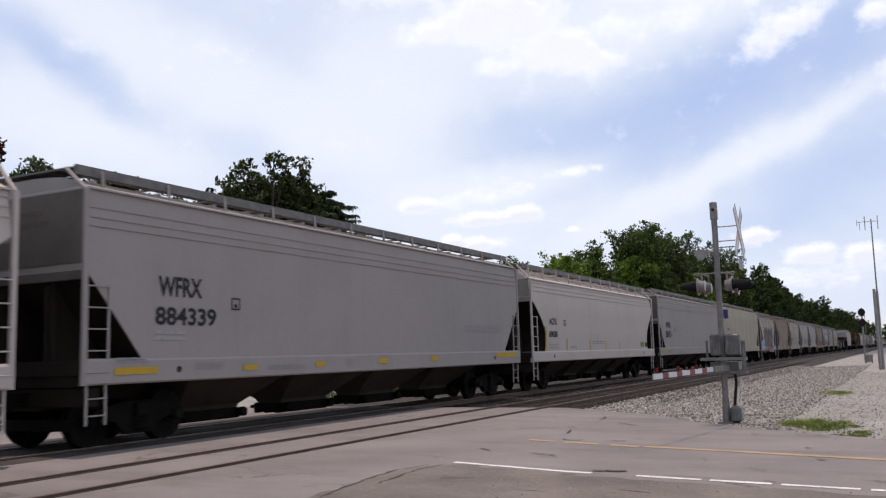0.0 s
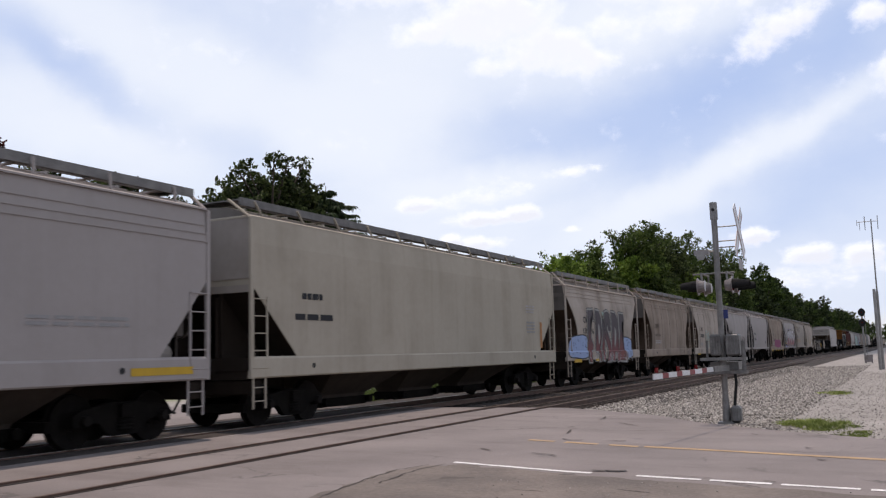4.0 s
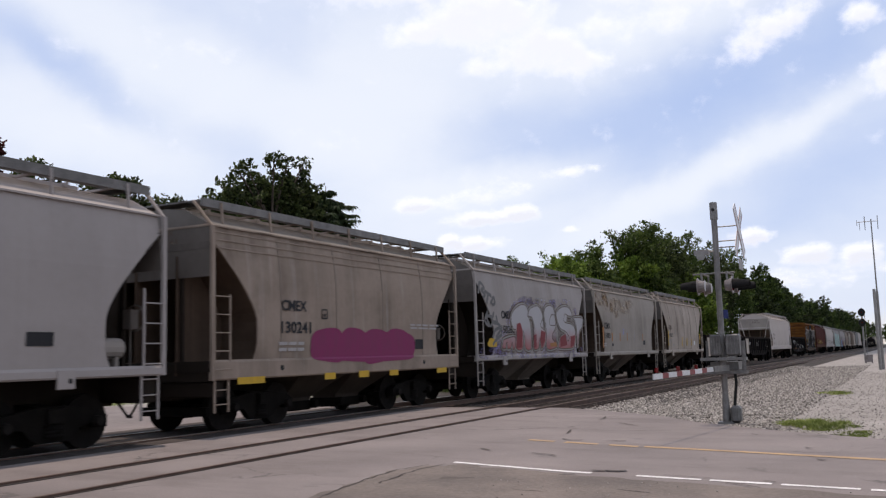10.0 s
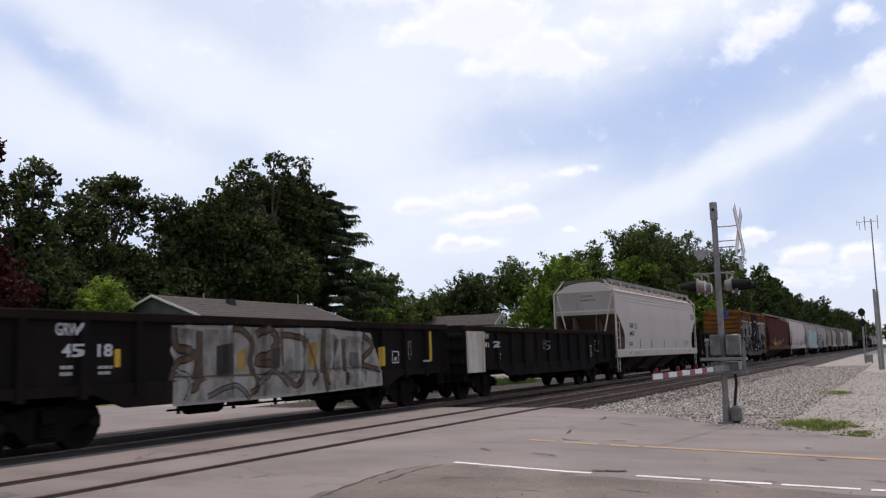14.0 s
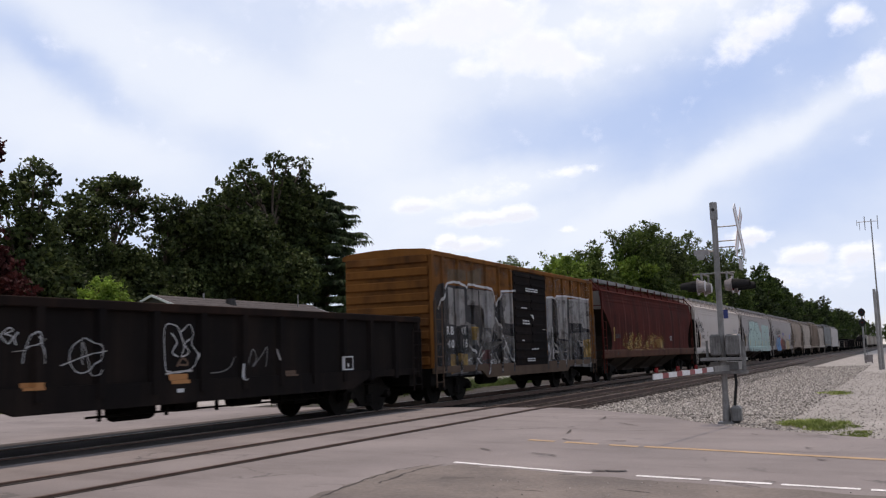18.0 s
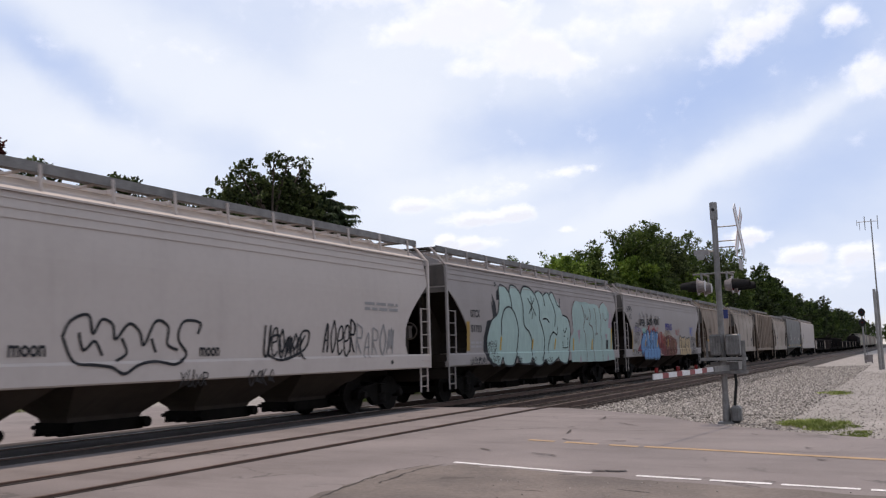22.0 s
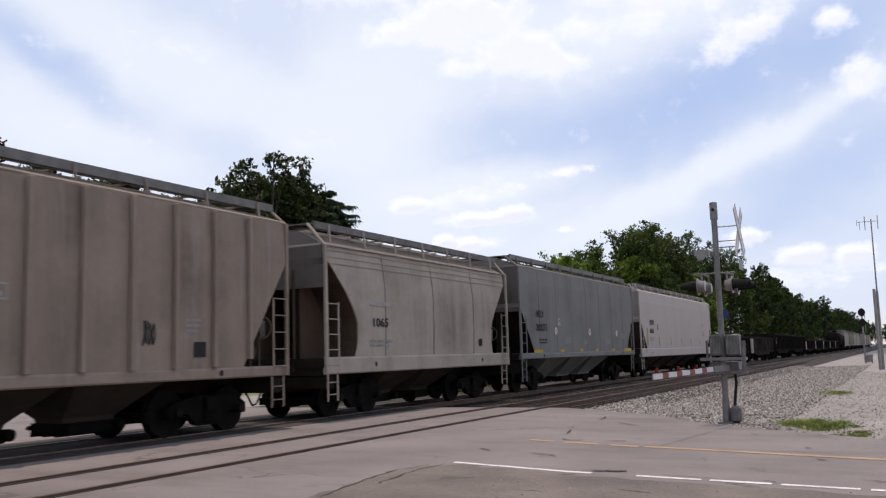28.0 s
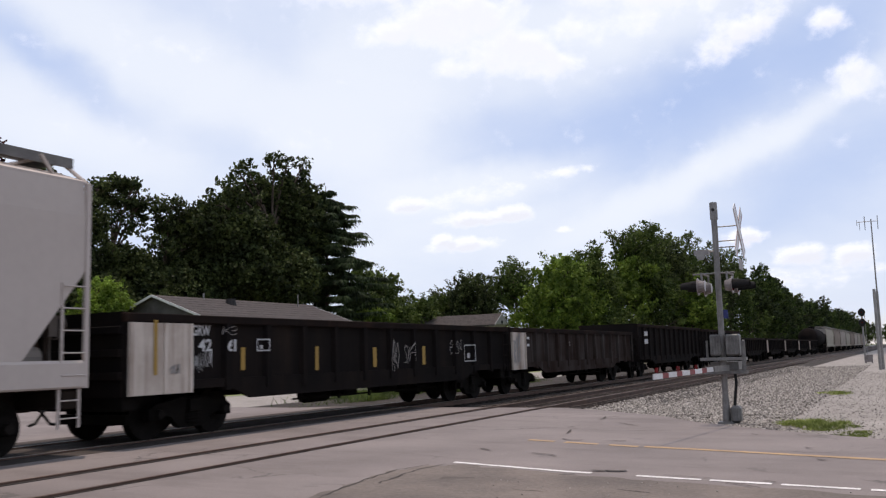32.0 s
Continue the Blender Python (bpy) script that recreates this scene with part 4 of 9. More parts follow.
    def brake():
        bm = bmesh.new()
        rod(bm, (-0.5, -0.7, 0.62), (0.4, -0.7, 0.62), 0.16, 10)
        rod(bm, (0.4, -0.7, 0.6), (3.0, -0.5, 0.55), 0.025, 6)
        rod(bm, (-4.5, -0.95, 0.52), (2.6, -0.95, 0.5), 0.022, 6)
        for x in (-4.2, -2.6, -1.2, 0.9, 2.3):
            bbox(bm, x - 0.025, x + 0.025, -0.98, -0.92, 0.44, 0.98)
        rod(bm, (-3.6, -0.6, 0.58), (-2.7, -0.6, 0.58), 0.2, 10)
        bbox(bm, -2.3, -1.7, -0.9, -0.5, 0.48, 0.75)
        rod(bm, (1.6, -0.75, 0.5), (2.1, -0.75, 0.5), 0.11, 8)
        bbox(bm, 0.6, 1.0, -0.85, -0.55, 0.55, 0.75)
        return mesh_of("brake_gear", bm)
    part("brake_gear", shared("gbrake", brake), M["steel_dark"], car, "", pose(1.6, 0, 0))
    if panel:
        bm = bmesh.new()
        bbox(bm, -half + 0.02, -half + panel, -0.012, 0.012, bot + 0.02, top - 0.17)
        part("end_panel", bm, P["gon_panel"], car, "chipped white painted side panel", pose(0, -1.56, 0))
        for dx in ((0.06, 0.88, panel - 0.02) if panel > 1.5 else (0.06, panel - 0.05)):
            bm = bmesh.new()
            bbox(bm, -half + dx - 0.04, -half + dx + 0.04, -0.035, 0.0, bot + 0.02, top - 0.17)
            part("panel_edge", bm, P["gon_panel"], car, "", pose(0, -1.572, 0))
    car["half"] = half
    return car


def boxcar(label, u0, u1):
    """A high boxcar: outside-post sides, corrugated ends, sliding black doors."""
    length = u1 - u0
    half = length / 2
    top, bot = 4.45, 0.9
    car = thing("box_car", label, "rail car", "cars of the freight train")
    CARS.append((car, (u0 + u1) / 2))
    bm = bmesh.new()
    bbox(bm, -half + 0.05, half - 0.05, -1.45, 1.45, bot + 0.15, top)
    part("body", bm, P["box"], car)
    bm = bmesh.new()
    loft(bm, [(half, 1.53, top - 0.12), (half, 1.53, top), (half, 1.3, top + 0.07), (half, 0.4, top + 0.13)])
    part("roof", bm, P["box"], car)
    for k in range(12):
        bm = bmesh.new()
        bbox(bm, -0.06, 0.06, -1.2, 1.2, top + 0.0, top + 0.09)
        part("roof_rib", shared("roofrib", lambda: mesh_of("roof_rib", bm)), P["box"], car, "", pose(-half + 0.6 + (length - 1.2) * k / 11, 0, 0.02))
    for s in (-1, 1):
        bm = bmesh.new()
        prism(bm, [(-half, bot + 0.2), (-half, bot), (-half + 3.3, bot), (-half + 3.7, bot - 0.22), (half - 3.7, bot - 0.22), (half - 3.3, bot), (half, bot), (half, bot + 0.2)], s * 1.5 - 0.03, s * 1.5 + 0.03, "y")
        part("side_sill", bm, P["slope_tan"], car)
    d0, d1 = -1.5, 1.6
    xs = [-half + 0.06, -half + 0.75] + [-half + 0.75 + (d0 - 0.1 + half - 0.75) * k / 5 for k in range(1, 6)] + [d1 + 0.1 + (half - 0.75 - d1 - 0.1) * k / 5 for k in range(6)] + [half - 0.06]

    def out(x, z):
        if d0 < x < d1:
            return -1.588
        d = min(abs(x - r) for r in xs)
        return -1.452 - 0.08 * min(1.0, max(0.0, (0.085 - d) / 0.025))
    SKIN[car.name] = (out, sorted([r + o for r in xs for o in (-0.085, -0.06, 0.06, 0.085)]), [])

    def post():
        bm = bmesh.new()
        prism(bm, [(-0.085, 0.0), (-0.06, -0.08), (0.06, -0.08), (0.085, 0.0)], bot + 0.16, top - 0.12, "z")
        return mesh_of("side_post", bm)
    for x in xs:
        part("side_post", shared("boxpost", post), P["box"], car, "", pose(x, -1.45, 0))
    for k in range(2):
        a = d0 + (d1 - d0) * k / 2
        bm = bmesh.new()
        bbox(bm, 0.01, (d1 - d0) / 2 - 0.01, -0.05, 0.0, bot + 0.1, top - 0.16)
        door = part("door", bm, P["gon"], car, "black corrugated sliding door", pose(a, -1.5, 0))
        for j in range(11):
            def cor():
                b2 = bmesh.new()
                bbox(b2, 0.06, (d1 - d0) / 2 - 0.06, -0.085, -0.045, -0.05, 0.05)
                return mesh_of("door_rib", b2, bevel=0.012)
            part("door_rib", shared("doorrib", cor), P["gon"], door, "", pose(0, 0, bot + 0.35 + j * 0.29))
    for s in (-1, 1):
        for j in range(9):
            def endrib():
                b2 = bmesh.new()
                prism(b2, [(-1.4, 0.0), (1.4, 0.0), (1.4, 0.25), (-1.4, 0.25)], 0.0, 0.07, "x")
                return mesh_of("end_rib", b2, bevel=0.03)
            part("end_rib", shared("endrib", endrib), P["box"], car, "", pose(s * (half - 0.05), 0, bot + 0.25 + j * 0.37, 0, 0, 0 if s > 0 else 180))
        part("ladder", shared("bladder", lambda: ladder_mesh(0.42, 0.5, 3.0, 0.36)), P["slope_tan"], car, "", pose(s * half - (0.5 if s > 0 else -0.08), -1.57, 0))
        bm = bmesh.new()
        bbox(bm, -0.2, 0.2, -1.4, 1.4, 0.55, 1.05)
        part("end_sill", bm, M["steel_dark"], car, "", pose(s * (half - 0.25), 0, 0))
        coupler(car, s * half, s, 0.7)
        hose(car, s * half, s)
        truck(car, s * (half - 2.2), True)
    bm = bmesh.new()
    bbox(bm, -half + 0.3, half - 0.3, -0.2, 0.2, 0.66, bot + 0.15)
    for k in range(7):
        x = -half + 3.6 + (length - 7.2) * k / 6
        bbox(bm, x - 0.05, x + 0.05, -1.4, 1.4, 0.8, bot + 0.15)
    rod(bm, (-3.0, -0.8, 0.6), (-1.8, -0.8, 0.6), 0.17, 10)
    part("underframe", bm, M["steel_dark"], car)
    car["half"] = half
    return car


def tank_car(label, u0, u1):
    length = u1 - u0
    half = length / 2
    car = thing("tank_car", label, "rail car", "cars of the freight train")
    CARS.append((car, (u0 + u1) / 2))
    bm = bmesh.new()
    rings = []
    for x, r in ((-half, 0.25), (-half + 0.12, 0.9), (-half + 0.4, 1.35), (-half + 0.8, 1.5), (half - 0.8, 1.5), (half - 0.4, 1.35), (half - 0.12, 0.9), (half, 0.25)):
        rings.append([bm.verts.new((x, r * math.cos(a * math.tau / 20), 2.65 + r * math.sin(a * math.tau / 20))) for a in range(20)])
    for a, b in zip(rings, rings[1:]):
        for k in range(20):
            bm.faces.new((a[k], a[(k + 1) % 20], b[(k + 1) % 20], b[k]))
    bm.faces.new(rings[0])
    bm.faces.new(rings[-1][::-1])
    part("tank", bm, P["gon"], car, "", None, True)
    bm = bmesh.new()
    rod(bm, (0, 0, 4.1), (0, 0, 4.5), 0.5, 12)
    part("dome", bm, P["gon"], car)
    bm = bmesh.new()
    bbox(bm, -half, half, -0.25, 0.25, 0.8, 1.2)
    for s in (-1, 1):
        bbox(bm, s * (half - 2.0) - 0.6, s * (half - 2.0) + 0.6, -1.2, 1.2, 0.95, 1.6)
    part("underframe", bm, M["steel_dark"], car)
    for s in (-1, 1):
        truck(car, s * (half - 2.0), False)
        coupler(car, s * half, s, 0.66)
    return car


M["galv_dark"] = surf("weathered walkway grating", (0.14, 0.135, 0.13), (0.24, 0.23, 0.22), 4.0, 0.7, 0.2)
LONG = dict(bays=4, cut=1.32, zc=3.4, eave=4.12)
SHORT = dict(bays=2, cut=1.3, zc=3.75, eave=4.1)
THIN = dict(sill=(1.2, 1.38), under="hop", **SHORT)
DEEP = dict(sill=(1.05, 1.45), **SHORT)

hopper("long off-white covered hopper car with grey roof walkway", -9.6, 9.1, "white", **LONG)
car_b = hopper("long light grey flat-sided covered hopper car with yellow sill stripes", 10.44, 29.14, "grey", "flat", bays=4, sill=(1.08, 1.52), eave=4.37, cut=1.2, inset=1.65)
car_c = hopper("long off-white round-sided covered hopper car", 30.47, 48.1, "white", seams=0, **LONG)
car_d = hopper("long light grey flat-sided covered hopper car", 49.53, 68.1, "grey", "flat", bays=4, sill=(1.08, 1.52), eave=4.37, cut=1.2, inset=1.65)
car_e = hopper("long cream covered hopper car with slanted white walkway posts", 69.42, 87.45, "cream", "flat", bays=3, sill=(1.05, 1.5), eave=4.42, cut=1.5, lean_posts=True, lip=False)
car_f = hopper("short dusty hopper car with large red and blue graffiti", 88.93, 99.76, "tan2", **DEEP)
car_g = hopper("short dusty tan covered hopper car", 101.24, 112.26, "tan", seams=5, **DEEP)
car_h = hopper("short dusty grey hopper car with faint green scrawls", 113.41, 124.33, "tan2", seams=5, **DEEP)
car_i = hopper("short light grey hopper car with black scrawled tags", 125.52, 136.66, "dull", **THIN)
car_j = hopper("short light grey covered hopper car", 137.92, 149.02, "grey", **THIN)
car_k = hopper("short tan hopper car with a magenta graffiti cloud", 150.33, 161.05, "tan", seams=4, **DEEP)
car_l = hopper("short white hopper car with black and red graffiti", 162.48, 173.45, "dull", **THIN)
car_m = hopper("short grey hopper car with brown rust stains below the roof", 174.76, 185.82, "rusty", seams=0, **THIN)
car_n = hopper("short light grey hopper car with yellow reflector stripes", 187.12, 198.17, "tan2", seams=5, **THIN)
car_o = gondola("black gondola car covered with white and brown graffiti", 199.5, 215.15, 0.8)
car_p = gondola("black gondola car with chipped white end panel", 216.36, 232.2, 1.25)
car_q = hopper("long white covered hopper car", 232.75, 250.75, "white", "round", bays=3, sill=(1.1, 1.47), eave=4.25, cut=1.35, zc=3.25, slope_="slope_rust", vee=True)
car_r = gondola("black gondola car with white chalk scrawls", 252.05, 268.2, top=2.5)
car_s = boxcar("orange-yellow boxcar with white graffiti and black doors", 268.97, 284.05)
car_t = hopper("long oxide red covered hopper car streaked with rust", 285.33, 304.45, "red", under="bay", sill_paint="sill_rust", **LONG)
car_u = hopper("long white covered hopper car with black scrawls", 305.52, 323.42, "white", **LONG)
car_v = hopper("long light grey hopper car with pale green bubble graffiti", 324.6, 342.3, "grey", **LONG)
car_w = hopper("long light grey hopper car with blue and red graffiti", 343.55, 361.43, "grey", **LONG)
car_x = hopper("short tan covered hopper car", 362.68, 373.68, "tan", **THIN)
car_y = hopper("short grimy light grey hopper car", 375.55, 385.85, "tan2", seams=4, **DEEP)
car_z = hopper("short tan grey hopper car with vertical side ribs", 387.29, 398.2, "tan", "flat", bays=2, sill=(1.08, 1.3), eave=4.4, cut=1.4, zc=3.5, ribs=9, lip=False)
car_1 = hopper("short weathered grey hopper car", 399.71, 410.46, "tan2", seams=3, **DEEP)
car_2 = hopper("greenish grey covered hopper car with three round red signs", 411.69, 426.45, "green_grey", "flat", bays=3, sill=(1.2, 1.42), eave=4.5, cut=1.25, zc=3.0, seams=7, under="green_grey", lip=False)
car_3 = hopper("long white covered hopper car with slanted walkway posts", 427.9, 446.58, "white", "flat", bays=4, sill=(1.05, 1.5), eave=4.44, cut=1.15, zc=2.95, lean_posts=True, lip=False, slope_="slope_tan")
car_4 = gondola("black gondola car with chipped white end panel and chalk tags", 447.43, 464.25, 1.55)
car_5 = gondola("rust-brown gondola car with pale peeling paint", 464.45, 480.0, 1.3, paint="gon_rust")
car_6 = gondola("high-sided black gondola car with white stencils", 481.0, 496.7, top=2.74)
gondola("high-sided black gondola car", 497.3, 513.0, top=2.7, spin=False)
for k in range(5):
    gondola("dark empty gondola car with a pale end panel", 513.7 + 14.8 * k, 528.1 + 14.8 * k, 0.8, False, 2.2)
tank_car("black tank car with a round end", 588.6, 604.4)
for k in range(9):
    hopper("long dusty covered hopper car far down the line", 605.8 + 19.8 * k, 624.2 + 19.8 * k, ("cream", "tan", "tan2")[k % 3], spin=False, **LONG)


# ---- paint, lettering and graffiti on the cars ----
def flat_paint(name, col, rough=0.65, worn=0.35):
    """Sprayed or stencilled paint, a little worn and streaked."""
    m, n, l, b = nodes_of(name)
    co = n.new("ShaderNodeTexCoord").outputs["Object"]
    nz = noise_of(n, l, scaled(n, l, co, (4.0, 4.0, 1.0)), 2.0, 6.0, 0.65)
    dark = tuple(0.65 * c + 0.02 for c in col)
    l.new(ramp(n, l, nz, [(0.35, col), (0.8, tuple(a + (d - a) * worn * 2 for a, d in zip(col, dark)))]), b.inputs["Base Color"])
    b.inputs["Roughness"].default_value = rough
    b.inputs["Specular IOR Level"].default_value = 0.15
    return m


def fade_paint(name, low, high, z0, z1):
    """Spray that runs from one colour at the foot of the piece to another at its head."""
    m, n, l, b = nodes_of(name)
    co = n.new("ShaderNodeTexCoord").outputs["Object"]
    sep = n.new("ShaderNodeSeparateXYZ")
    l.new(co, sep.inputs[0])
    mr = n.new("ShaderNodeMapRange")
    mr.inputs[1].default_value, mr.inputs[2].default_value = z0, z1
    add = n.new("ShaderNodeMath")
    add.operation = "MULTIPLY_ADD"
    l.new(noise_of(n, l, co, 2.5, 4.0), add.inputs[0])
    add.inputs[1].default_value = 0.5
    l.new(sep.outputs[2], add.inputs[2])
    l.new(add.outputs[0], mr.inputs[0])
    l.new(mixc(n, l, mr.outputs[0], low, high), b.inputs["Base Color"])
    b.inputs["Roughness"].default_value = 0.65
    return m


INK = {k: flat_paint("paint " + k, c) for k, c in dict(
    ink=(0.02, 0.02, 0.022), black=(0.018, 0.018, 0.02), brown=(0.12, 0.085, 0.065), mid=(0.26, 0.25, 0.245), pale=(0.34, 0.32, 0.31), yel=(0.5, 0.3, 0.035), org=(0.36, 0.16, 0.06), ochre=(0.33, 0.2, 0.05),
    olive=(0.2, 0.2, 0.06), chalk=(0.48, 0.48, 0.48), white=(0.62, 0.61, 0.6), green=(0.26, 0.36, 0.32), mauve=(0.34, 0.25, 0.28), blue=(0.2, 0.22, 0.45), navy=(0.06, 0.05, 0.2), mint=(0.2, 0.42, 0.36), red=(0.38, 0.08, 0.07),
    royal=(0.08, 0.13, 0.42), rust=(0.25, 0.1, 0.03), greysp=(0.13, 0.125, 0.122), maroon=(0.13, 0.05, 0.05), smoke=(0.1, 0.06, 0.03), magenta=(0.21, 0.028, 0.09), teal=(0.31, 0.425, 0.385), teal_faint=(0.28, 0.385, 0.35),
    sky_blue=(0.09, 0.22, 0.4), brick=(0.125, 0.032, 0.034), tan=(0.42, 0.3, 0.17), ice=(0.25, 0.33, 0.5), stain=(0.26, 0.17, 0.08), bone=(0.27, 0.26, 0.24), umber=(0.1, 0.06, 0.04), sign=(0.7, 0.66, 0.64)).items()}
def soft_stain(name, col, grain=1.5):
    """Rust bleeding through paint: dense in the middle of its patches, gone at their rims."""
    m, n, l, b = nodes_of(name)
    co = n.new("ShaderNodeTexCoord").outputs["Object"]
    nz = noise_of(n, l, scaled(n, l, co, (1.6, 1.0, 1.1)), grain, 7.0, 0.62)
    b.inputs["Base Color"].default_value = rgba(col)
    b.inputs["Roughness"].default_value = 0.8
    mx = n.new("ShaderNodeMixShader")
    l.new(ramp(n, l, nz, [(0.42, (0, 0, 0)), (0.74, (0.7, 0.7, 0.7))]), mx.inputs[0])
    l.new(n.new("ShaderNodeBsdfTransparent").outputs[0], mx.inputs[1])
    l.new(b.outputs[0], mx.inputs[2])
    l.new(mx.outputs[0], n["Material Output"].inputs[0])
    return m


INK["stain"] = soft_stain("rust bleeding through paint", (0.23, 0.12, 0.04))
INK["dusting"] = soft_stain("pale dust over paint", (0.4, 0.36, 0.34))
INK["purple_mist"] = soft_stain("thin purple overspray", (0.2, 0.15, 0.3))
INK["tarnish"] = flat_paint("paint dull silver", (0.25, 0.24, 0.235), 0.65, 0.6)
INK["scarlet"] = flat_paint("paint scarlet", (0.22, 0.04, 0.045))
INK["grime"] = soft_stain("brown grime over paint", (0.1, 0.065, 0.045), 2.2)
INK["haze"] = soft_stain("thin black overspray and rib shade", (0.03, 0.03, 0.032))
INK["ghost"] = soft_stain("faded ochre lettering", (0.36, 0.2, 0.05))
INK["edis"] = fade_paint("maroon to red spray", (0.15, 0.02, 0.02), (0.03, 0.016, 0.02), 1.6, 2.6)
INK["ares"] = fade_paint("red to white spray", (0.3, 0.05, 0.05), (0.34, 0.325, 0.33), 1.7, 2.6)


COATS = {}


def wrap(bm, car, layer):
    """Lays a flat shape in x, z on the near side of a car."""
    out, xc, zc = SKIN[car.name]
    xs, zs = [v.co.x for v in bm.verts], [v.co.z for v in bm.verts]
    for c, ax, lo, hi in [(c, 0, min(xs), max(xs)) for c in xc] + [(c, 2, min(zs), max(zs)) for c in zc]:
        if lo + 0.01 < c < hi - 0.01:
            no = (1, 0, 0) if ax == 0 else (0, 0, 1)
            bmesh.ops.bisect_plane(bm, geom=bm.verts[:] + bm.edges[:] + bm.faces[:], plane_co=(c if ax == 0 else 0, 0, c if ax == 2 else 0), plane_no=no)
    COATS[car.name] = COATS.get(car.name, 0) + 1
    layer += 0.09 * (COATS[car.name] % 10)
    for v in bm.verts:
        v.co.y = out(v.co.x, v.co.z) - 0.002 - 0.004 * layer


def decal(car, name, bm, ink, layer, label=""):
    wrap(bm, car, layer)
    me = bpy.data.meshes.new(name)
    bm.normal_update()
    for f in bm.faces:
        if f.normal.y > 0:
            f.normal_flip()
    bm.to_mesh(me)
    bm.free()
    me.materials.append(None)
    return part(name, me, INK[ink], car, label)


def text_bm(txt, offset=0.0):
    """A fresh copy of a drawn text, lying in x, y."""
    bm = bmesh.new()
    bm.from_mesh(DRAWN[(txt, offset)])
    return bm


def fit(bm, x0, z0, x1, z1, pad=0.0, ref=None):
    """Stretches a shape drawn in x, y to a box in x, z."""
    if ref is None:
        xs, ys = [v.co.x for v in bm.verts], [v.co.y for v in bm.verts]
        ref = (min(xs), max(xs), min(ys), max(ys))
    for v in bm.verts:
        v.co = Vector((x0 + (v.co.x - ref[0]) / (ref[1] - ref[0]) * (x1 - x0), 0, z0 + (v.co.y - ref[2]) / (ref[3] - ref[2]) * (z1 - z0)))
    return ref


def lettering(car, txt, x0, z0, x1, z1, ink, layer=2):
    bm = text_bm(txt, 0.026)
    fit(bm, x0, z0, x1, z1)
    decal(car, "lettering", bm, ink, layer)


def quad(bm, x0, z0, x1, z1):
    bm.faces.new([bm.verts.new(p) for p in ((x0, 0, z0), (x1, 0, z0), (x1, 0, z1), (x0, 0, z1))])


def patch(car, x0, z0, x1, z1, ink, layer=2):
    bm = bmesh.new()
    quad(bm, x0, z0, x1, z1)
    decal(car, "reflector" if ink in ("yel", "org", "ochre", "brown", "rust") else "plate", bm, ink, layer)


def bars(car, n, x0, z0, x1, z1, ink, layer=2):
    """Small print too faint to read, as rows of bars."""
    rng = random.Random(int(x0 * 100) + n)
    bm = bmesh.new()
    h = (z1 - z0) / n
    for k in range(n):
        x = x0
        while x < x1 - 0.05:
            w = min(x1 - x, rng.uniform(0.12, 0.32) * (x1 - x0) + 0.05)
            quad(bm, x, z0 + h * k + h * 0.25, x + w, z0 + h * k + h * 0.8)
            x += w + 0.05 * (x1 - x0)
    decal(car, "small_print", bm, ink, layer)


def outline_box(car, x0, z0, x1, z1, ink, layer=2):
    bm = bmesh.new()
    w = 0.03
    for a, b, c, d in ((x0, z0, x1, z0 + w), (x0, z1 - w, x1, z1), (x0, z0 + w, x0 + w, z1 - w), (x1 - w, z0 + w, x1, z1 - w)):
        quad(bm, a, b, c, d)
    quad(bm, x0 + (x1 - x0) * 0.35, z0 + (z1 - z0) * 0.2, x0 + (x1 - x0) * 0.65, z0 + (z1 - z0) * 0.5)
    decal(car, "stencil_box", bm, ink, layer)


def round_sign(car, x0, z0, x1, z1, ink, layer=2):
    cx, cz = (x0 + x1) / 2, (z0 + z1) / 2
    r = (z1 - z0) / 2
    for rr, col, ly in ((r, "red", 2), (r * 0.86, "sign", 3)):
        bm = bmesh.new()
        bm.faces.new([bm.verts.new((cx + rr * math.cos(a * math.tau / 28), 0, cz + rr * math.sin(a * math.tau / 28))) for a in range(28)])
        decal(car, "round_sign", bm, col, ly)
    bm = bmesh.new()
    ribbon(bm, [(cx - r * 0.6, cz + r * 0.6), (cx + r * 0.6, cz - r * 0.6)], r * 0.16)
    decal(car, "round_sign", bm, "red", 4)
    bm = bmesh.new()
    ribbon(bm, [(cx - r * 0.45, cz - r * 0.35), (cx, cz + r * 0.1), (cx + r * 0.4, cz + r * 0.5)], r * 0.2)
    decal(car, "round_sign", bm, "ink", 5)


def ribbon(bm, pts, width):
    """A brush stroke of even width along points in x, z."""
    prev = None
    for i, (x, z) in enumerate(pts):
        a, b = pts[max(0, i - 1)], pts[min(len(pts) - 1, i + 1)]
        dx, dz = b[0] - a[0], b[1] - a[1]
        ln = math.hypot(dx, dz) or 1.0
        ox, oz = -dz / ln * width / 2, dx / ln * width / 2
        cur = (bm.verts.new((x - ox, 0, z - oz)), bm.verts.new((x + ox, 0, z + oz)))
        if prev:
            bm.faces.new((prev[0], cur[0], cur[1], prev[1]))
        prev = cur


def smooth_path(pts, steps=5):
    out = []
    for i in range(len(pts) - 1):
        p0, p1, p2, p3 = pts[max(0, i - 1)], pts[i], pts[i + 1], pts[min(len(pts) - 1, i + 2)]
        for s in range(steps):
            t = s / steps
            out.append(tuple(0.5 * (2 * b + (c - a) * t + (2 * a - 5 * b + 4 * c - d) * t * t + (3 * b - a - 3 * c + d) * t ** 3) for a, b, c, d in zip(p0, p1, p2, p3)))
    return out + [pts[-1]]


def stroke(car, pts, width, ink, layer=3):
    bm = bmesh.new()
    ribbon(bm, pts, width)
    decal(car, "graffiti_line", bm, ink, layer)


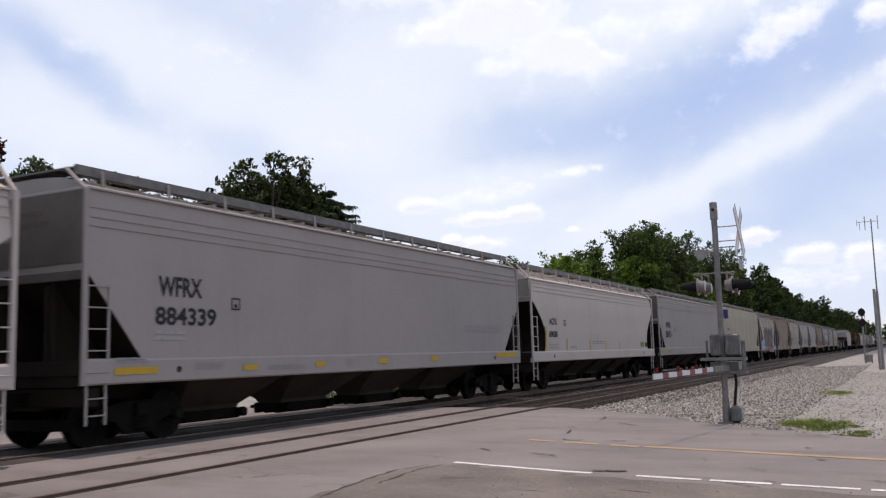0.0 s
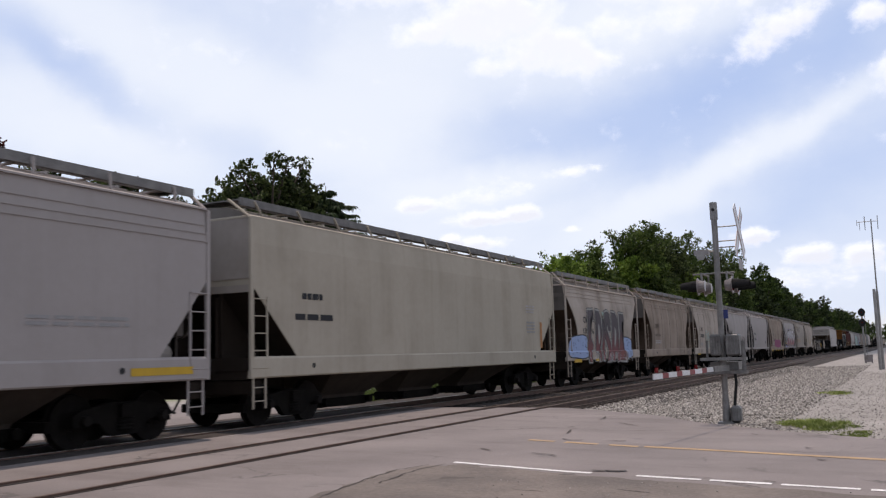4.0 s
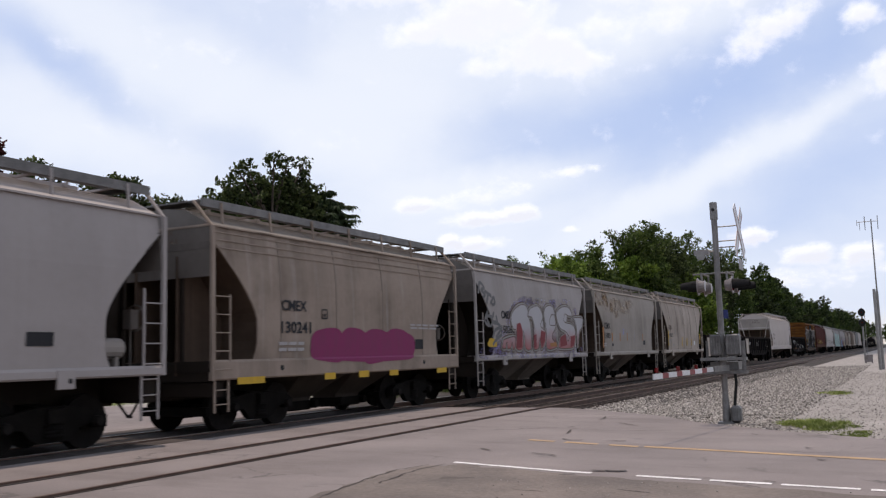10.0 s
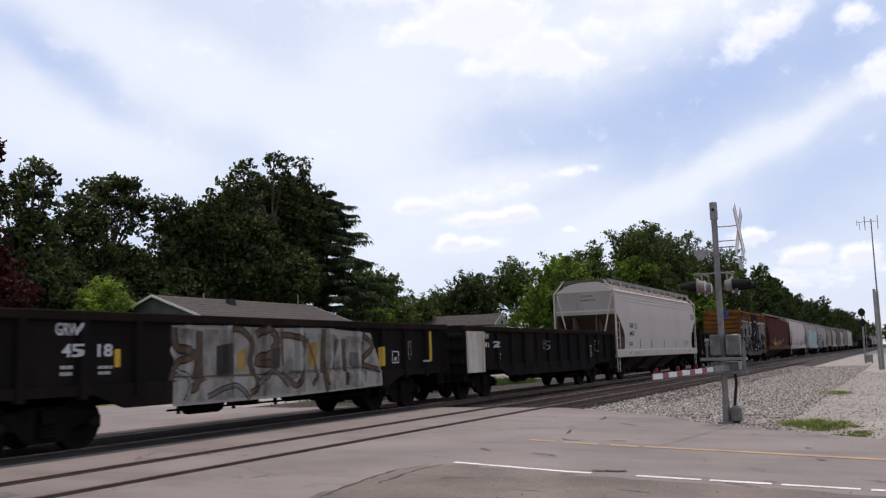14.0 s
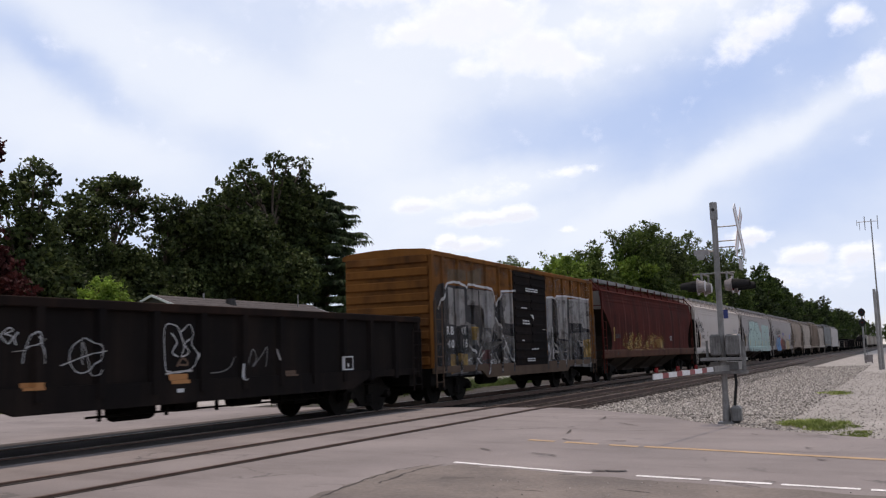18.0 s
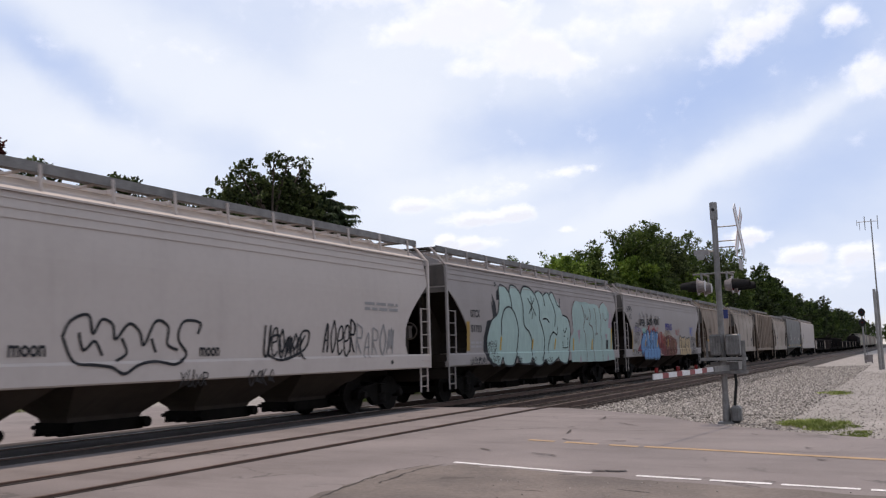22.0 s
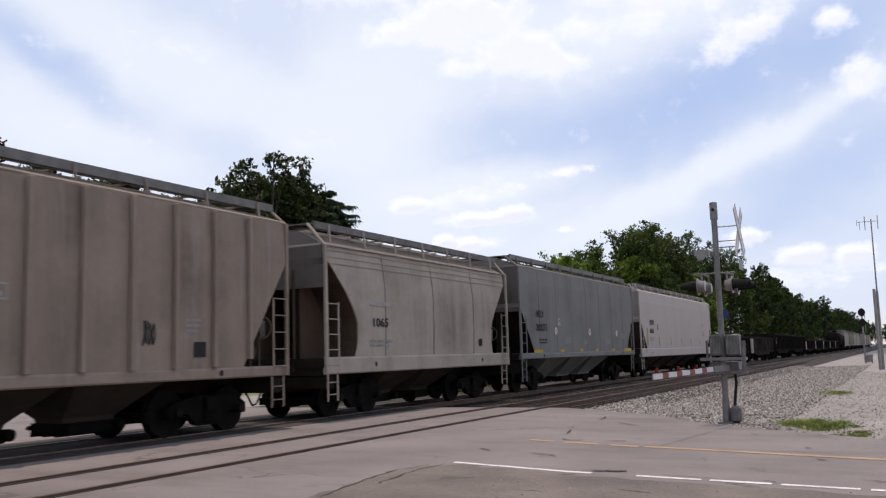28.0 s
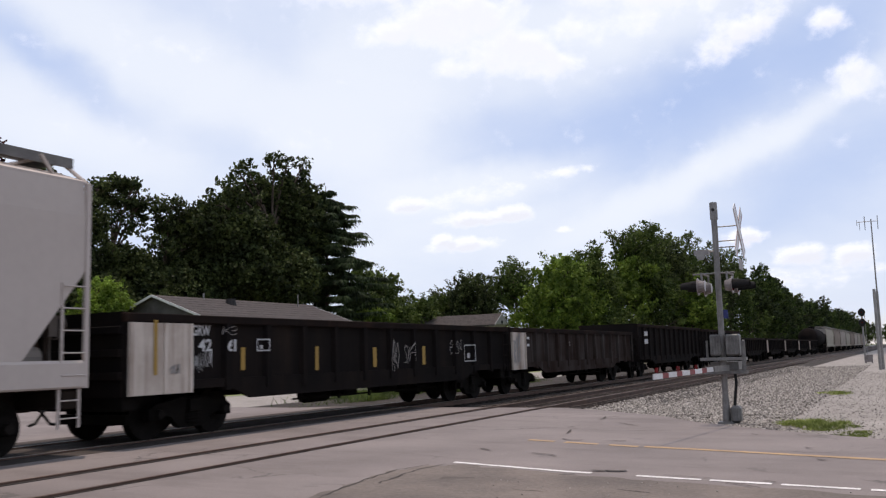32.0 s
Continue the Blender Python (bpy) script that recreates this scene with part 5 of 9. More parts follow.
GLYPHS = [
    [[(0, 0), (0.1, 0.6), (0.35, 1), (0.5, 0.5), (0.55, 0)], [(0.05, 0.4), (0.55, 0.45)]],
    [[(0, 0), (0, 1)], [(0, 1), (0.6, 0.85), (0.55, 0.55), (0.05, 0.5), (0.6, 0)]],
    [[(0.1, 0.45), (0.7, 0.55), (0.6, 0.95), (0.15, 0.85), (0, 0.4), (0.3, 0), (0.8, 0.15)]],
    [[(0, 1), (0.05, 0.2), (0.35, 0), (0.6, 0.25), (0.65, 1), (0.7, 0)]],
    [[(0.35, 1), (0, 0.5), (0.35, 0), (0.7, 0.5), (0.35, 1)]],
    [[(0, 1), (0.7, 0)], [(0.7, 1), (0, -0.1)]],
    [[(0, 0), (0.1, 0.9), (0.25, 0.2), (0.4, 0.95), (0.55, 0.2), (0.65, 0.9), (0.75, 0)]],
    [[(0.7, 0.9), (0.2, 1), (0.05, 0.7), (0.6, 0.45), (0.55, 0.05), (0, 0.05)]],
    [[(0, 1), (0.02, 0)], [(0.6, 1), (0.05, 0.45), (0.7, -0.1)]],
    [[(0, 0.2), (0.5, 0.9), (0.8, 0.6), (0.4, 0.2), (0.1, 0.5), (0.9, 0.1)]],
]


def scrawl(car, n, x0, z0, x1, z1, ink, seed, layer=3):
    """An illegible spray tag: looped strokes side by side; tall wide ones are outlined bubble shapes."""
    rng = random.Random(seed)
    w, h = (x1 - x0) / n, z1 - z0
    if h > 0.8 and n >= 9:
        return outline_tag(car, x0, z0, x1, z1, ink, seed, layer)
    bm = bmesh.new()
    line = max(0.022, min(0.05, 0.085 * h)) * (0.34 if ink in ("chalk", "pale", "white", "greysp") else 1.0)
    for k in range(n):
        lean, hs, dz = rng.uniform(0.05, 0.3), rng.uniform(0.75, 1.05), rng.uniform(-0.08, 0.12)
        for path in GLYPHS[rng.randrange(len(GLYPHS))]:
            p = [(x0 + w * (k + 0.05 + a * 1.05 + lean * (b - 0.5)), z0 + h * (b * hs + dz)) for a, b in path]
            ribbon(bm, smooth_path(p, 6), line * rng.uniform(0.8, 1.15))
    decal(car, "graffiti_tag", bm, ink, layer)


def outline_tag(car, x0, z0, x1, z1, ink, seed, layer=3):
    """Swollen letters drawn as open outlines with a squiggle inside each."""
    rng = random.Random(seed)
    h = z1 - z0
    n = max(2, round((x1 - x0) / (h * 0.8)))
    w = (x1 - x0) / n
    line = max(0.028, min(0.055, 0.05 * h))
    bm = bmesh.new()
    x = x0
    inner = ([(0.5, 0.55), (0.92, 0.62), (0.58, 0.5), (0.9, 0.42), (0.52, 0.34)], [(0.3, 0.3), (0.34, 0.62), (0.5, 0.4), (0.3, 0.3)], [(0.2, 0.6), (0.6, 0.7), (0.75, 0.5), (0.4, 0.36)], [(0.35, 0.75), (0.4, 0.45)])
    for k in range(n):
        up, lo, wk = rng.uniform(0.8, 1.03), rng.uniform(-0.08, 0.14), w * rng.uniform(0.75, 1.2)
        wk = min(wk, x1 - x)
        hump = [[(0.0, 0.5), (0.02, 0.8), (0.26, up), (0.46, 0.84), (0.5, 0.55)], [(0.48, 0.6), (0.6, 0.88), (0.8, up - 0.05), (0.97, 0.78), (0.95, 0.55)]]
        bowl = [[(0.05, 0.48), (-0.04, 0.22), (0.16, lo), (0.66, lo + 0.02), (0.9, 0.18), (0.62, 0.33)], [(0.02, 0.5), (0.0, 0.2), (0.2, lo), (0.36, 0.12), (0.34, 0.3)]]
        for path in (hump if rng.random() < 0.6 else [[(0.0, 0.5), (0.1, 0.82), (0.5, up), (0.9, 0.8), (0.95, 0.5)]]) + [inner[rng.randrange(4)], inner[rng.randrange(2)], bowl[rng.randrange(2)]]:
            ribbon(bm, smooth_path([(x + wk * (a + rng.uniform(-0.07, 0.07)), z0 + h * (b + rng.uniform(-0.05, 0.05))) for a, b in path], 6), line * rng.uniform(0.75, 1.2))
        x += wk
    decal(car, "graffiti_tag", bm, ink, layer)


def spray(car, pts, ink, layer=1):
    bm = bmesh.new()
    bm.faces.new([bm.verts.new((x, 0, z)) for x, z in pts])
    bmesh.ops.triangulate(bm, faces=bm.faces[:])
    decal(car, "graffiti_field", bm, ink, layer)


def blob(car, x, z, rx, rz, ink, layer, seed, rough=0.1, spikes=0.0, n=36):
    """A field of spray with an uneven rim."""
    rng = random.Random(seed)
    bm = bmesh.new()
    ph = [rng.uniform(0, math.tau) for k in range(4)]
    pts = []
    for k in range(n):
        a = k * math.tau / n
        r = 1 + rough * (math.sin(2 * a + ph[0]) + 0.7 * math.sin(3 * a + ph[1]) + 0.5 * math.sin(5 * a + ph[2])) + (spikes * rng.random() if k % 2 else 0)
        c, s = math.cos(a), math.sin(a)
        pts.append((x + rx * r * math.copysign(abs(c) ** 0.75, c), z + rz * r * math.copysign(abs(s) ** 0.75, s)))
    foot = 1.06 if car.name.startswith("hopper") else 0.74
    bm.faces.new([bm.verts.new((a, 0, max(b, foot + 0.004 * math.sin(7 * a)))) for a, b in pts])
    bmesh.ops.triangulate(bm, faces=bm.faces[:])
    decal(car, "graffiti_field", bm, ink, layer)
    return pts


def bubbles(car, x0, z0, x1, z1, n, fill, rim, seed, line=0.06, inner=None):
    """Bubble letters: swollen shapes side by side with a dark outline and a few inner strokes."""
    rng = random.Random(seed)
    w = (x1 - x0) / n
    for k in range(n):
        cx, cz = x0 + w * (k + 0.5), (z0 + z1) / 2 + rng.uniform(-0.04, 0.04) * (z1 - z0)
        rx, rz = w * 0.6, (z1 - z0) * 0.5 * rng.uniform(0.9, 1.02)
        s = seed * 31 + k
        blob(car, cx, cz, rx + line, rz + line, rim, 1 + (k % 2) * 2, s, 0.07)
        blob(car, cx, cz, rx, rz, fill, 2 + (k % 2) * 2, s, 0.07)
        for j in range(2):
            p = [(cx + rng.uniform(-0.5, 0.5) * rx, cz + t * rz) for t in (0.75 - j * 0.6, 0.3 - j * 0.3, -0.15 - j * 0.4)]
            stroke(car, smooth_path(p, 6), line * 0.8, inner or rim, 5)


def swollen(car, pts, fill, rim, edge, width, curved=True):
    """One letter of a painted piece: filled shape, pale rim, dark edge outside it."""
    if curved:
        pts = smooth_path(pts[-1:] + pts + pts[:2], 4)[4:-5]
    loop = pts + pts[:2]
    bm = bmesh.new()
    ribbon(bm, loop, 2 * width + 0.07)
    decal(car, "graffiti_letter", bm, edge, 2)
    bm = bmesh.new()
    ribbon(bm, loop, 2 * width)
    decal(car, "graffiti_letter", bm, rim, 3)
    spray(car, pts, fill, 4)
    stroke(car, loop, 0.03, edge, 5)


# large pieces
blob(car_f, -3.9, 1.6, 1.35, 0.55, "ink", 1, 3, 0.08)
blob(car_f, -3.9, 1.6, 1.28, 0.5, "ice", 2, 3, 0.08)
blob(car_f, 3.1, 1.55, 1.15, 0.5, "ink", 1, 5, 0.08)
blob(car_f, 3.1, 1.55, 1.08, 0.45, "ice", 2, 5, 0.08)
for k in range(46):
    rr = random.Random(100 + k)
    x = rr.choice((rr.uniform(-5.0, -2.9), rr.uniform(2.3, 4.0)))
    z = rr.uniform(1.3, 1.95)
    patch(car_f, x, z, x + 0.06, z + 0.05, "ink", 3)
for k, (x, z, rx, rz) in enumerate(((-1.5, 1.72, 0.7, 0.42), (-0.4, 1.75, 0.7, 0.38), (0.6, 1.7, 0.75, 0.42), (1.8, 1.72, 0.8, 0.42), (0.1, 1.55, 2.2, 0.24))):
    blob(car_k, x + 0.1, z, rx, rz, "magenta", 1, 60 + k, 0.06)
blob(car_l, 0.6, 1.45, 3.9, 0.24, "purple_mist", 1, 71, 0.08, 0.2)
blob(car_l, 0.8, 2.5, 3.3, 0.85, "haze", 1, 75, 0.1, 0.1)
blob(car_l, -3.9, 1.5, 1.5, 0.25, "purple_mist", 1, 72, 0.1)
blob(car_l, -4.3, 1.78, 0.32, 0.16, "yel", 2, 73, 0.12)
for k, (x, z, rx, rz) in enumerate(((-4.4, 3.75, 0.7, 0.22), (-3.5, 3.72, 0.5, 0.3), (-2.5, 3.55, 0.4, 0.26), (-1.4, 3.6, 0.6, 0.2), (-0.2, 3.62, 0.35, 0.25), (0.4, 3.7, 0.5, 0.16), (-2.2, 3.3, 0.3, 0.16))):
    blob(car_m, x, z - 0.05, rx * 1.3, rz * 1.5, "stain", 1, 80 + k, 0.2, 0.15)
scrawl(car_w, 5, -8.45, 3.3, -7.45, 3.6, "ink", 714)
scrawl(car_w, 2, -8.05, 2.95, -7.65, 3.22, "ink", 718)
scrawl(car_w, 5, -7.9, 1.15, -6.2, 1.5, "ink", 715, 4)
scrawl(car_w, 6, -2.2, 1.7, -1.2, 2.4, "red", 716)
scrawl(car_w, 7, -2.3, 1.25, -0.8, 2.1, "scarlet", 105)
bubbles(car_w, 2.8, 1.0, 5.7, 2.1, 5, "tan", "ink", 106, 0.06)
for k in range(9):
    rr = random.Random(k + 40)
    blob(car_o, rr.uniform(-3.5, 3.6), rr.uniform(0.95, 1.95), rr.uniform(0.08, 0.22), rr.uniform(0.08, 0.2), rr.choice(("pale", "greysp", "mid", "green")), 2, 130 + k, 0.2)
spray(car_s, [(-6.78, 0.8), (-1.56, 0.8), (-1.56, 3.5), (-2.55, 3.48), (-2.9, 3.0), (-3.2, 3.5), (-6.45, 3.52), (-6.78, 3.3)], "black", 0)
spray(car_s, [(1.66, 0.82), (7.1, 0.82), (7.1, 3.5), (3.05, 3.56), (2.78, 3.35), (2.55, 3.5), (1.66, 3.45)], "black", 0)
for k in range(26):
    rr = random.Random(300 + k)
    x = rr.choice((rr.uniform(-4.9, -1.9), rr.uniform(-5.2, -2.2), rr.uniform(1.9, 6.9)))
    z = rr.uniform(0.95, 1.9)
    p = [(x + rr.uniform(-0.3, 0.3), z + rr.uniform(-0.25, 0.3)) for j in range(4)]
    stroke(car_s, smooth_path([(a, max(0.85, b)) for a, b in p]), rr.uniform(0.025, 0.05), rr.choice(("chalk", "tarnish", "ink", "black", "pale")), 5 + k % 3)
for k in range(14):
    rr = random.Random(360 + k)
    x = rr.choice((rr.uniform(-6.2, -2.0), rr.uniform(1.9, 6.9)))
    blob(car_s, x, rr.uniform(1.0, 3.2), rr.uniform(0.1, 0.35), rr.uniform(0.15, 0.5), "haze", 4, 370 + k, 0.25)
spray(car_s, [(-7.5, 0.95), (-6.78, 0.95), (-6.78, 3.55), (-7.0, 3.5), (-7.5, 3.0)], "black", 1)

for pts_ in (
        [(-2.74, 3.15), (-1.94, 3.18), (-1.93, 2.79), (-2.39, 2.74), (-2.40, 2.09), (-2.30, 1.91), (-2.08, 1.71), (-2.11, 1.50), (-2.39, 1.45), (-2.39, 0.97), (-2.78, 0.98), (-2.79, 1.45), (-2.83, 1.51), (-2.75, 2.08), (-2.72, 2.54)],
        [(-1.65, 3.18), (-1.15, 3.16), (-0.90, 2.88), (-0.81, 2.37), (-0.92, 1.79), (-1.19, 1.45), (-1.03, 0.98), (-1.19, 0.98), (-1.40, 1.41), (-1.71, 1.44), (-1.64, 2.10)],
        [(-0.69, 2.83), (-0.43, 2.81), (-0.37, 2.12), (-0.45, 1.41), (-0.51, 1.02), (-0.74, 1.03), (-0.79, 1.48), (-0.72, 2.12)],
        [(-0.30, 3.12), (0.16, 3.19), (0.45, 3.07), (0.48, 2.31), (0.17, 2.34), (0.08, 2.61), (-0.02, 2.67), (-0.06, 2.40), (0.56, 1.73), (0.66, 1.38), (0.47, 0.98), (-0.09, 0.97), (-0.00, 1.33), (0.18, 1.46), (-0.33, 1.99), (-0.36, 2.78)],
        [(0.80, 3.17), (1.37, 3.14), (1.75, 2.87), (1.83, 2.24), (1.70, 1.72), (1.86, 0.96), (1.48, 0.94), (1.38, 1.37), (1.06, 1.37), (1.02, 0.97), (0.71, 0.98), (0.71, 1.45), (0.76, 2.14), (0.75, 2.85)],
        [(1.98, 3.14), (2.77, 3.12), (2.77, 2.76), (2.44, 2.79), (2.38, 2.02), (2.62, 1.87), (2.56, 1.49), (3.10, 1.25), (3.04, 0.95), (1.92, 0.99), (1.86, 1.36), (2.03, 2.17)],
):
    swollen(car_f, pts_, "edis", "bone", "ink", 0.1, False)
spray(car_f, [(-1.33, 2.64), (-1.16, 2.49), (-1.09, 2.11), (-1.14, 1.79), (-1.33, 1.67), (-1.38, 2.17)], "bone", 6)
spray(car_f, [(1.16, 2.51), (1.37, 2.37), (1.40, 1.94), (1.17, 1.58), (1.08, 1.73)], "bone", 6)
spray(car_f, [(-0.74, 3.12), (-0.67, 3.17), (-0.60, 3.11), (-0.51, 3.19), (-0.46, 3.11), (-0.58, 2.92)], "green", 6)
spray(car_f, [(-2.87, 1.50), (-1.74, 1.38), (-0.27, 1.39), (1.92, 1.30), (3.88, 1.31), (3.88, 0.91), (1.92, 0.93), (-1.03, 0.93), (-2.82, 0.97)], "dusting", 7)
for wd_, pts_ in (
        (0.5, [(-4.13, 1.51), (-3.58, 1.72), (-3.12, 2.22), (-2.56, 2.80), (-1.63, 3.16), (-0.58, 3.21)]),
        (0.3, [(-0.58, 3.21), (0.60, 3.23), (2.18, 3.34), (3.54, 3.36), (4.31, 3.00)]),
        (0.3, [(-4.49, 1.49), (-4.01, 1.56), (-3.51, 1.55)]),
):
    stroke(car_l, smooth_path(pts_), wd_, "purple_mist", 1)
for pts_ in (
        [(-2.71, 2.67), (-2.26, 2.99), (-1.63, 3.13), (-1.20, 3.04), (-1.10, 2.72), (-0.93, 2.41), (-0.92, 1.59), (-1.44, 1.59), (-1.51, 1.96), (-1.66, 2.20), (-1.70, 1.60), (-2.31, 1.60), (-2.29, 2.19), (-2.55, 2.27)],
        [(-3.51, 1.61), (-3.45, 1.80), (-3.32, 1.90), (-2.40, 1.98), (-2.45, 1.59), (-2.61, 1.59), (-2.65, 1.80), (-2.81, 1.60), (-3.07, 1.59), (-3.10, 1.80), (-3.21, 1.72), (-3.24, 1.59)],
        [(-1.20, 2.72), (-0.94, 2.99), (-0.20, 3.14), (0.21, 2.96), (0.30, 2.66), (0.05, 2.41), (0.60, 2.18), (0.50, 1.77), (0.10, 1.59), (-0.05, 1.97), (-0.19, 1.59), (-0.66, 1.60), (-0.52, 2.23), (-0.76, 2.68)],
        [(0.50, 2.94), (0.92, 3.18), (1.48, 3.15), (1.65, 2.86), (1.25, 2.84), (1.03, 2.48), (1.70, 2.43), (1.47, 2.20), (1.25, 1.98), (1.81, 1.70), (1.58, 1.58), (0.71, 1.58), (0.66, 2.26)],
        [(1.82, 2.87), (2.43, 3.17), (3.33, 3.19), (3.66, 2.89), (3.19, 2.86), (2.80, 2.92), (2.73, 2.61), (3.73, 2.49), (4.00, 2.17), (3.85, 1.69), (3.43, 1.57), (2.04, 1.59), (2.17, 1.92), (2.79, 2.08), (3.04, 1.85), (3.24, 2.00), (2.79, 2.23), (2.17, 2.37)],
        [(3.76, 2.77), (4.98, 2.80), (4.86, 2.44), (4.46, 2.18), (4.30, 1.59), (4.12, 2.58)],
):
    swollen(car_l, pts_, "ares", "bone", "umber", 0.07)
spray(car_l, [(-2.24, 2.43), (-1.90, 2.49), (-1.71, 2.20), (-1.77, 1.61), (-2.27, 1.61)], "scarlet", 6)
spray(car_l, [(-0.64, 2.06), (-0.36, 2.10), (-0.38, 1.61), (-0.67, 1.62)], "scarlet", 6)
spray(car_l, [(0.10, 2.24), (0.55, 2.18), (0.45, 1.80), (0.15, 1.62), (0.00, 1.90)], "scarlet", 6)
spray(car_l, [(2.17, 1.99), (2.79, 2.15), (2.98, 1.69), (2.16, 1.62)], "scarlet", 6)
spray(car_l, [(3.38, 2.04), (3.94, 2.09), (3.82, 1.69), (3.37, 1.60)], "scarlet", 6)
spray(car_l, [(1.03, 1.77), (1.70, 1.81), (1.81, 1.65), (1.08, 1.63)], "org", 6)
stroke(car_l, smooth_path([(-5.26, 3.35), (-5.05, 3.72), (-4.75, 3.57), (-5.01, 3.47), (-4.75, 3.35), (-4.93, 3.22)]), 0.11, "greysp", 3)
stroke(car_l, smooth_path([(-4.75, 3.47), (-4.27, 3.31), (-4.49, 3.37), (-4.69, 3.04)]), 0.11, "greysp", 3)
stroke(car_l, smooth_path([(-4.37, 3.06), (-4.08, 3.28), (-4.02, 3.08), (-4.27, 3.02)]), 0.11, "greysp", 3)
stroke(car_l, smooth_path([(-4.64, 2.80), (-4.87, 2.48), (-4.52, 2.34), (-4.75, 2.64), (-4.27, 2.62)]), 0.11, "greysp", 3)
stroke(car_l, smooth_path([(-4.15, 2.79), (-4.27, 2.50), (-3.90, 2.43), (-3.96, 2.68)]), 0.11, "greysp", 3)
stroke(car_l, smooth_path([(-4.46, 2.30), (-4.15, 2.47), (-3.64, 2.32), (-4.09, 2.19), (-4.27, 1.94)]), 0.11, "greysp", 3)
stroke(car_l, smooth_path([(-4.03, 1.95), (-3.51, 2.28)]), 0.11, "greysp", 3)
stroke(car_l, smooth_path([(-3.51, 2.07), (-4.03, 1.87), (-4.28, 1.71)]), 0.11, "greysp", 3)
spray(car_v, [(-6.06, 2.49), (-5.63, 2.54), (-6.00, 2.18), (-6.12, 1.86), (-6.04, 1.36), (-5.45, 1.03), (-5.70, 1.00), (-6.18, 1.25), (-6.38, 1.56), (-6.35, 1.94)], "ink", 1)
spray(car_v, [(-5.69, 3.14), (-5.51, 2.95), (-5.57, 3.40), (-5.34, 3.09), (-5.27, 2.68), (-5.57, 2.63)], "ink", 1)
spray(car_v, [(-5.25, 3.19), (-5.18, 3.47), (-4.92, 3.63), (-5.03, 3.23)], "ink", 1)
spray(car_v, [(-6.04, 1.36), (-6.13, 1.86), (-5.69, 2.53), (-5.19, 2.77), (-5.03, 3.23), (-4.92, 3.68), (-4.37, 3.68), (-4.06, 3.53), (-3.82, 3.78), (-3.34, 3.70), (-3.06, 3.54), (-2.71, 3.78), (-2.04, 3.76), (-1.61, 3.61), (-1.16, 3.71), (-0.79, 3.62), (-0.30, 3.70), (0.20, 3.74), (0.50, 3.55), (0.91, 3.17), (1.17, 2.87), (1.77, 2.76), (2.04, 2.33), (1.81, 1.46), (1.45, 0.99), (0.70, 1.04), (0.50, 1.22), (-0.11, 1.00), (-0.60, 0.98), (-0.97, 1.15), (-1.34, 0.97), (-1.95, 0.99), (-2.24, 1.25), (-2.53, 1.01), (-3.32, 1.06), (-3.68, 1.31), (-3.98, 1.02), (-4.67, 1.02), (-4.94, 1.28), (-5.20, 1.03), (-5.70, 1.14)], "teal", 2)
for pts_ in (
        [(-6.04, 1.36), (-6.13, 1.86), (-6.00, 2.18), (-5.69, 2.53), (-5.19, 2.77), (-5.03, 3.23), (-4.92, 3.68), (-4.44, 3.70), (-4.06, 3.43), (-3.98, 2.95)],
        [(-4.09, 3.51), (-3.87, 3.77), (-3.42, 3.74), (-3.06, 3.50)],
        [(-4.93, 2.03), (-4.90, 2.53), (-4.59, 2.92), (-4.09, 2.99), (-3.66, 2.70), (-3.47, 2.23), (-3.61, 1.52), (-3.98, 1.06)],
        [(-3.06, 3.50), (-2.71, 3.78), (-2.13, 3.78), (-1.61, 3.51), (-1.36, 3.04), (-1.37, 2.65)],
        [(-3.06, 3.50), (-2.96, 3.05), (-2.90, 2.42), (-2.42, 2.15), (-2.18, 1.79), (-2.28, 1.32)],
        [(-1.61, 3.61), (-1.25, 3.71), (-0.83, 3.56), (-0.76, 3.17)],
        [(-1.37, 2.65), (-1.02, 2.17), (-0.89, 1.69), (-1.24, 1.11)],
        [(-0.75, 3.57), (-0.30, 3.70), (-0.02, 3.41), (0.33, 2.92), (0.24, 2.40)],
        [(-0.11, 3.61), (0.20, 3.74), (0.44, 3.55), (0.63, 3.27), (0.89, 3.19), (0.99, 3.53)],
        [(1.17, 2.87), (1.77, 2.76), (2.04, 2.33), (1.81, 1.46), (1.45, 0.99), (0.70, 1.06), (0.50, 1.27)],
        [(-0.58, 1.39), (-0.37, 1.89), (0.03, 2.19), (0.44, 2.09), (0.55, 2.41)],
        [(-1.01, 2.66), (-0.63, 2.68), (-0.35, 2.54)],
        [(-5.70, 1.11), (-5.20, 1.03), (-4.94, 1.29), (-4.74, 1.04), (-3.98, 1.03), (-3.68, 1.31), (-3.32, 1.06), (-2.45, 1.06), (-2.24, 1.25), (-1.95, 0.99), (-1.34, 0.97), (-0.97, 1.15), (-0.60, 0.98), (-0.11, 1.03), (0.50, 1.22)],
):
    stroke(car_v, smooth_path(pts_), 0.06, "ink", 4)
stroke(car_v, [(-2.42, 3.38), (-1.72, 2.78)], 0.045, "ink", 5)
stroke(car_v, [(-1.79, 3.42), (-2.40, 2.82)], 0.045, "ink", 5)
stroke(car_v, [(-2.08, 3.49), (-2.15, 2.95), (-2.03, 2.86), (-2.11, 2.64)], 0.045, "ink", 5)
stroke(car_v, [(1.15, 2.31), (1.36, 2.16), (1.59, 2.38)], 0.045, "ink", 5)
stroke(car_v, [(1.12, 1.84), (1.15, 1.58), (1.64, 1.59), (1.71, 2.00)], 0.045, "ink", 5)
stroke(car_v, [(1.22, 2.04), (1.35, 2.02)], 0.045, "ink", 5)
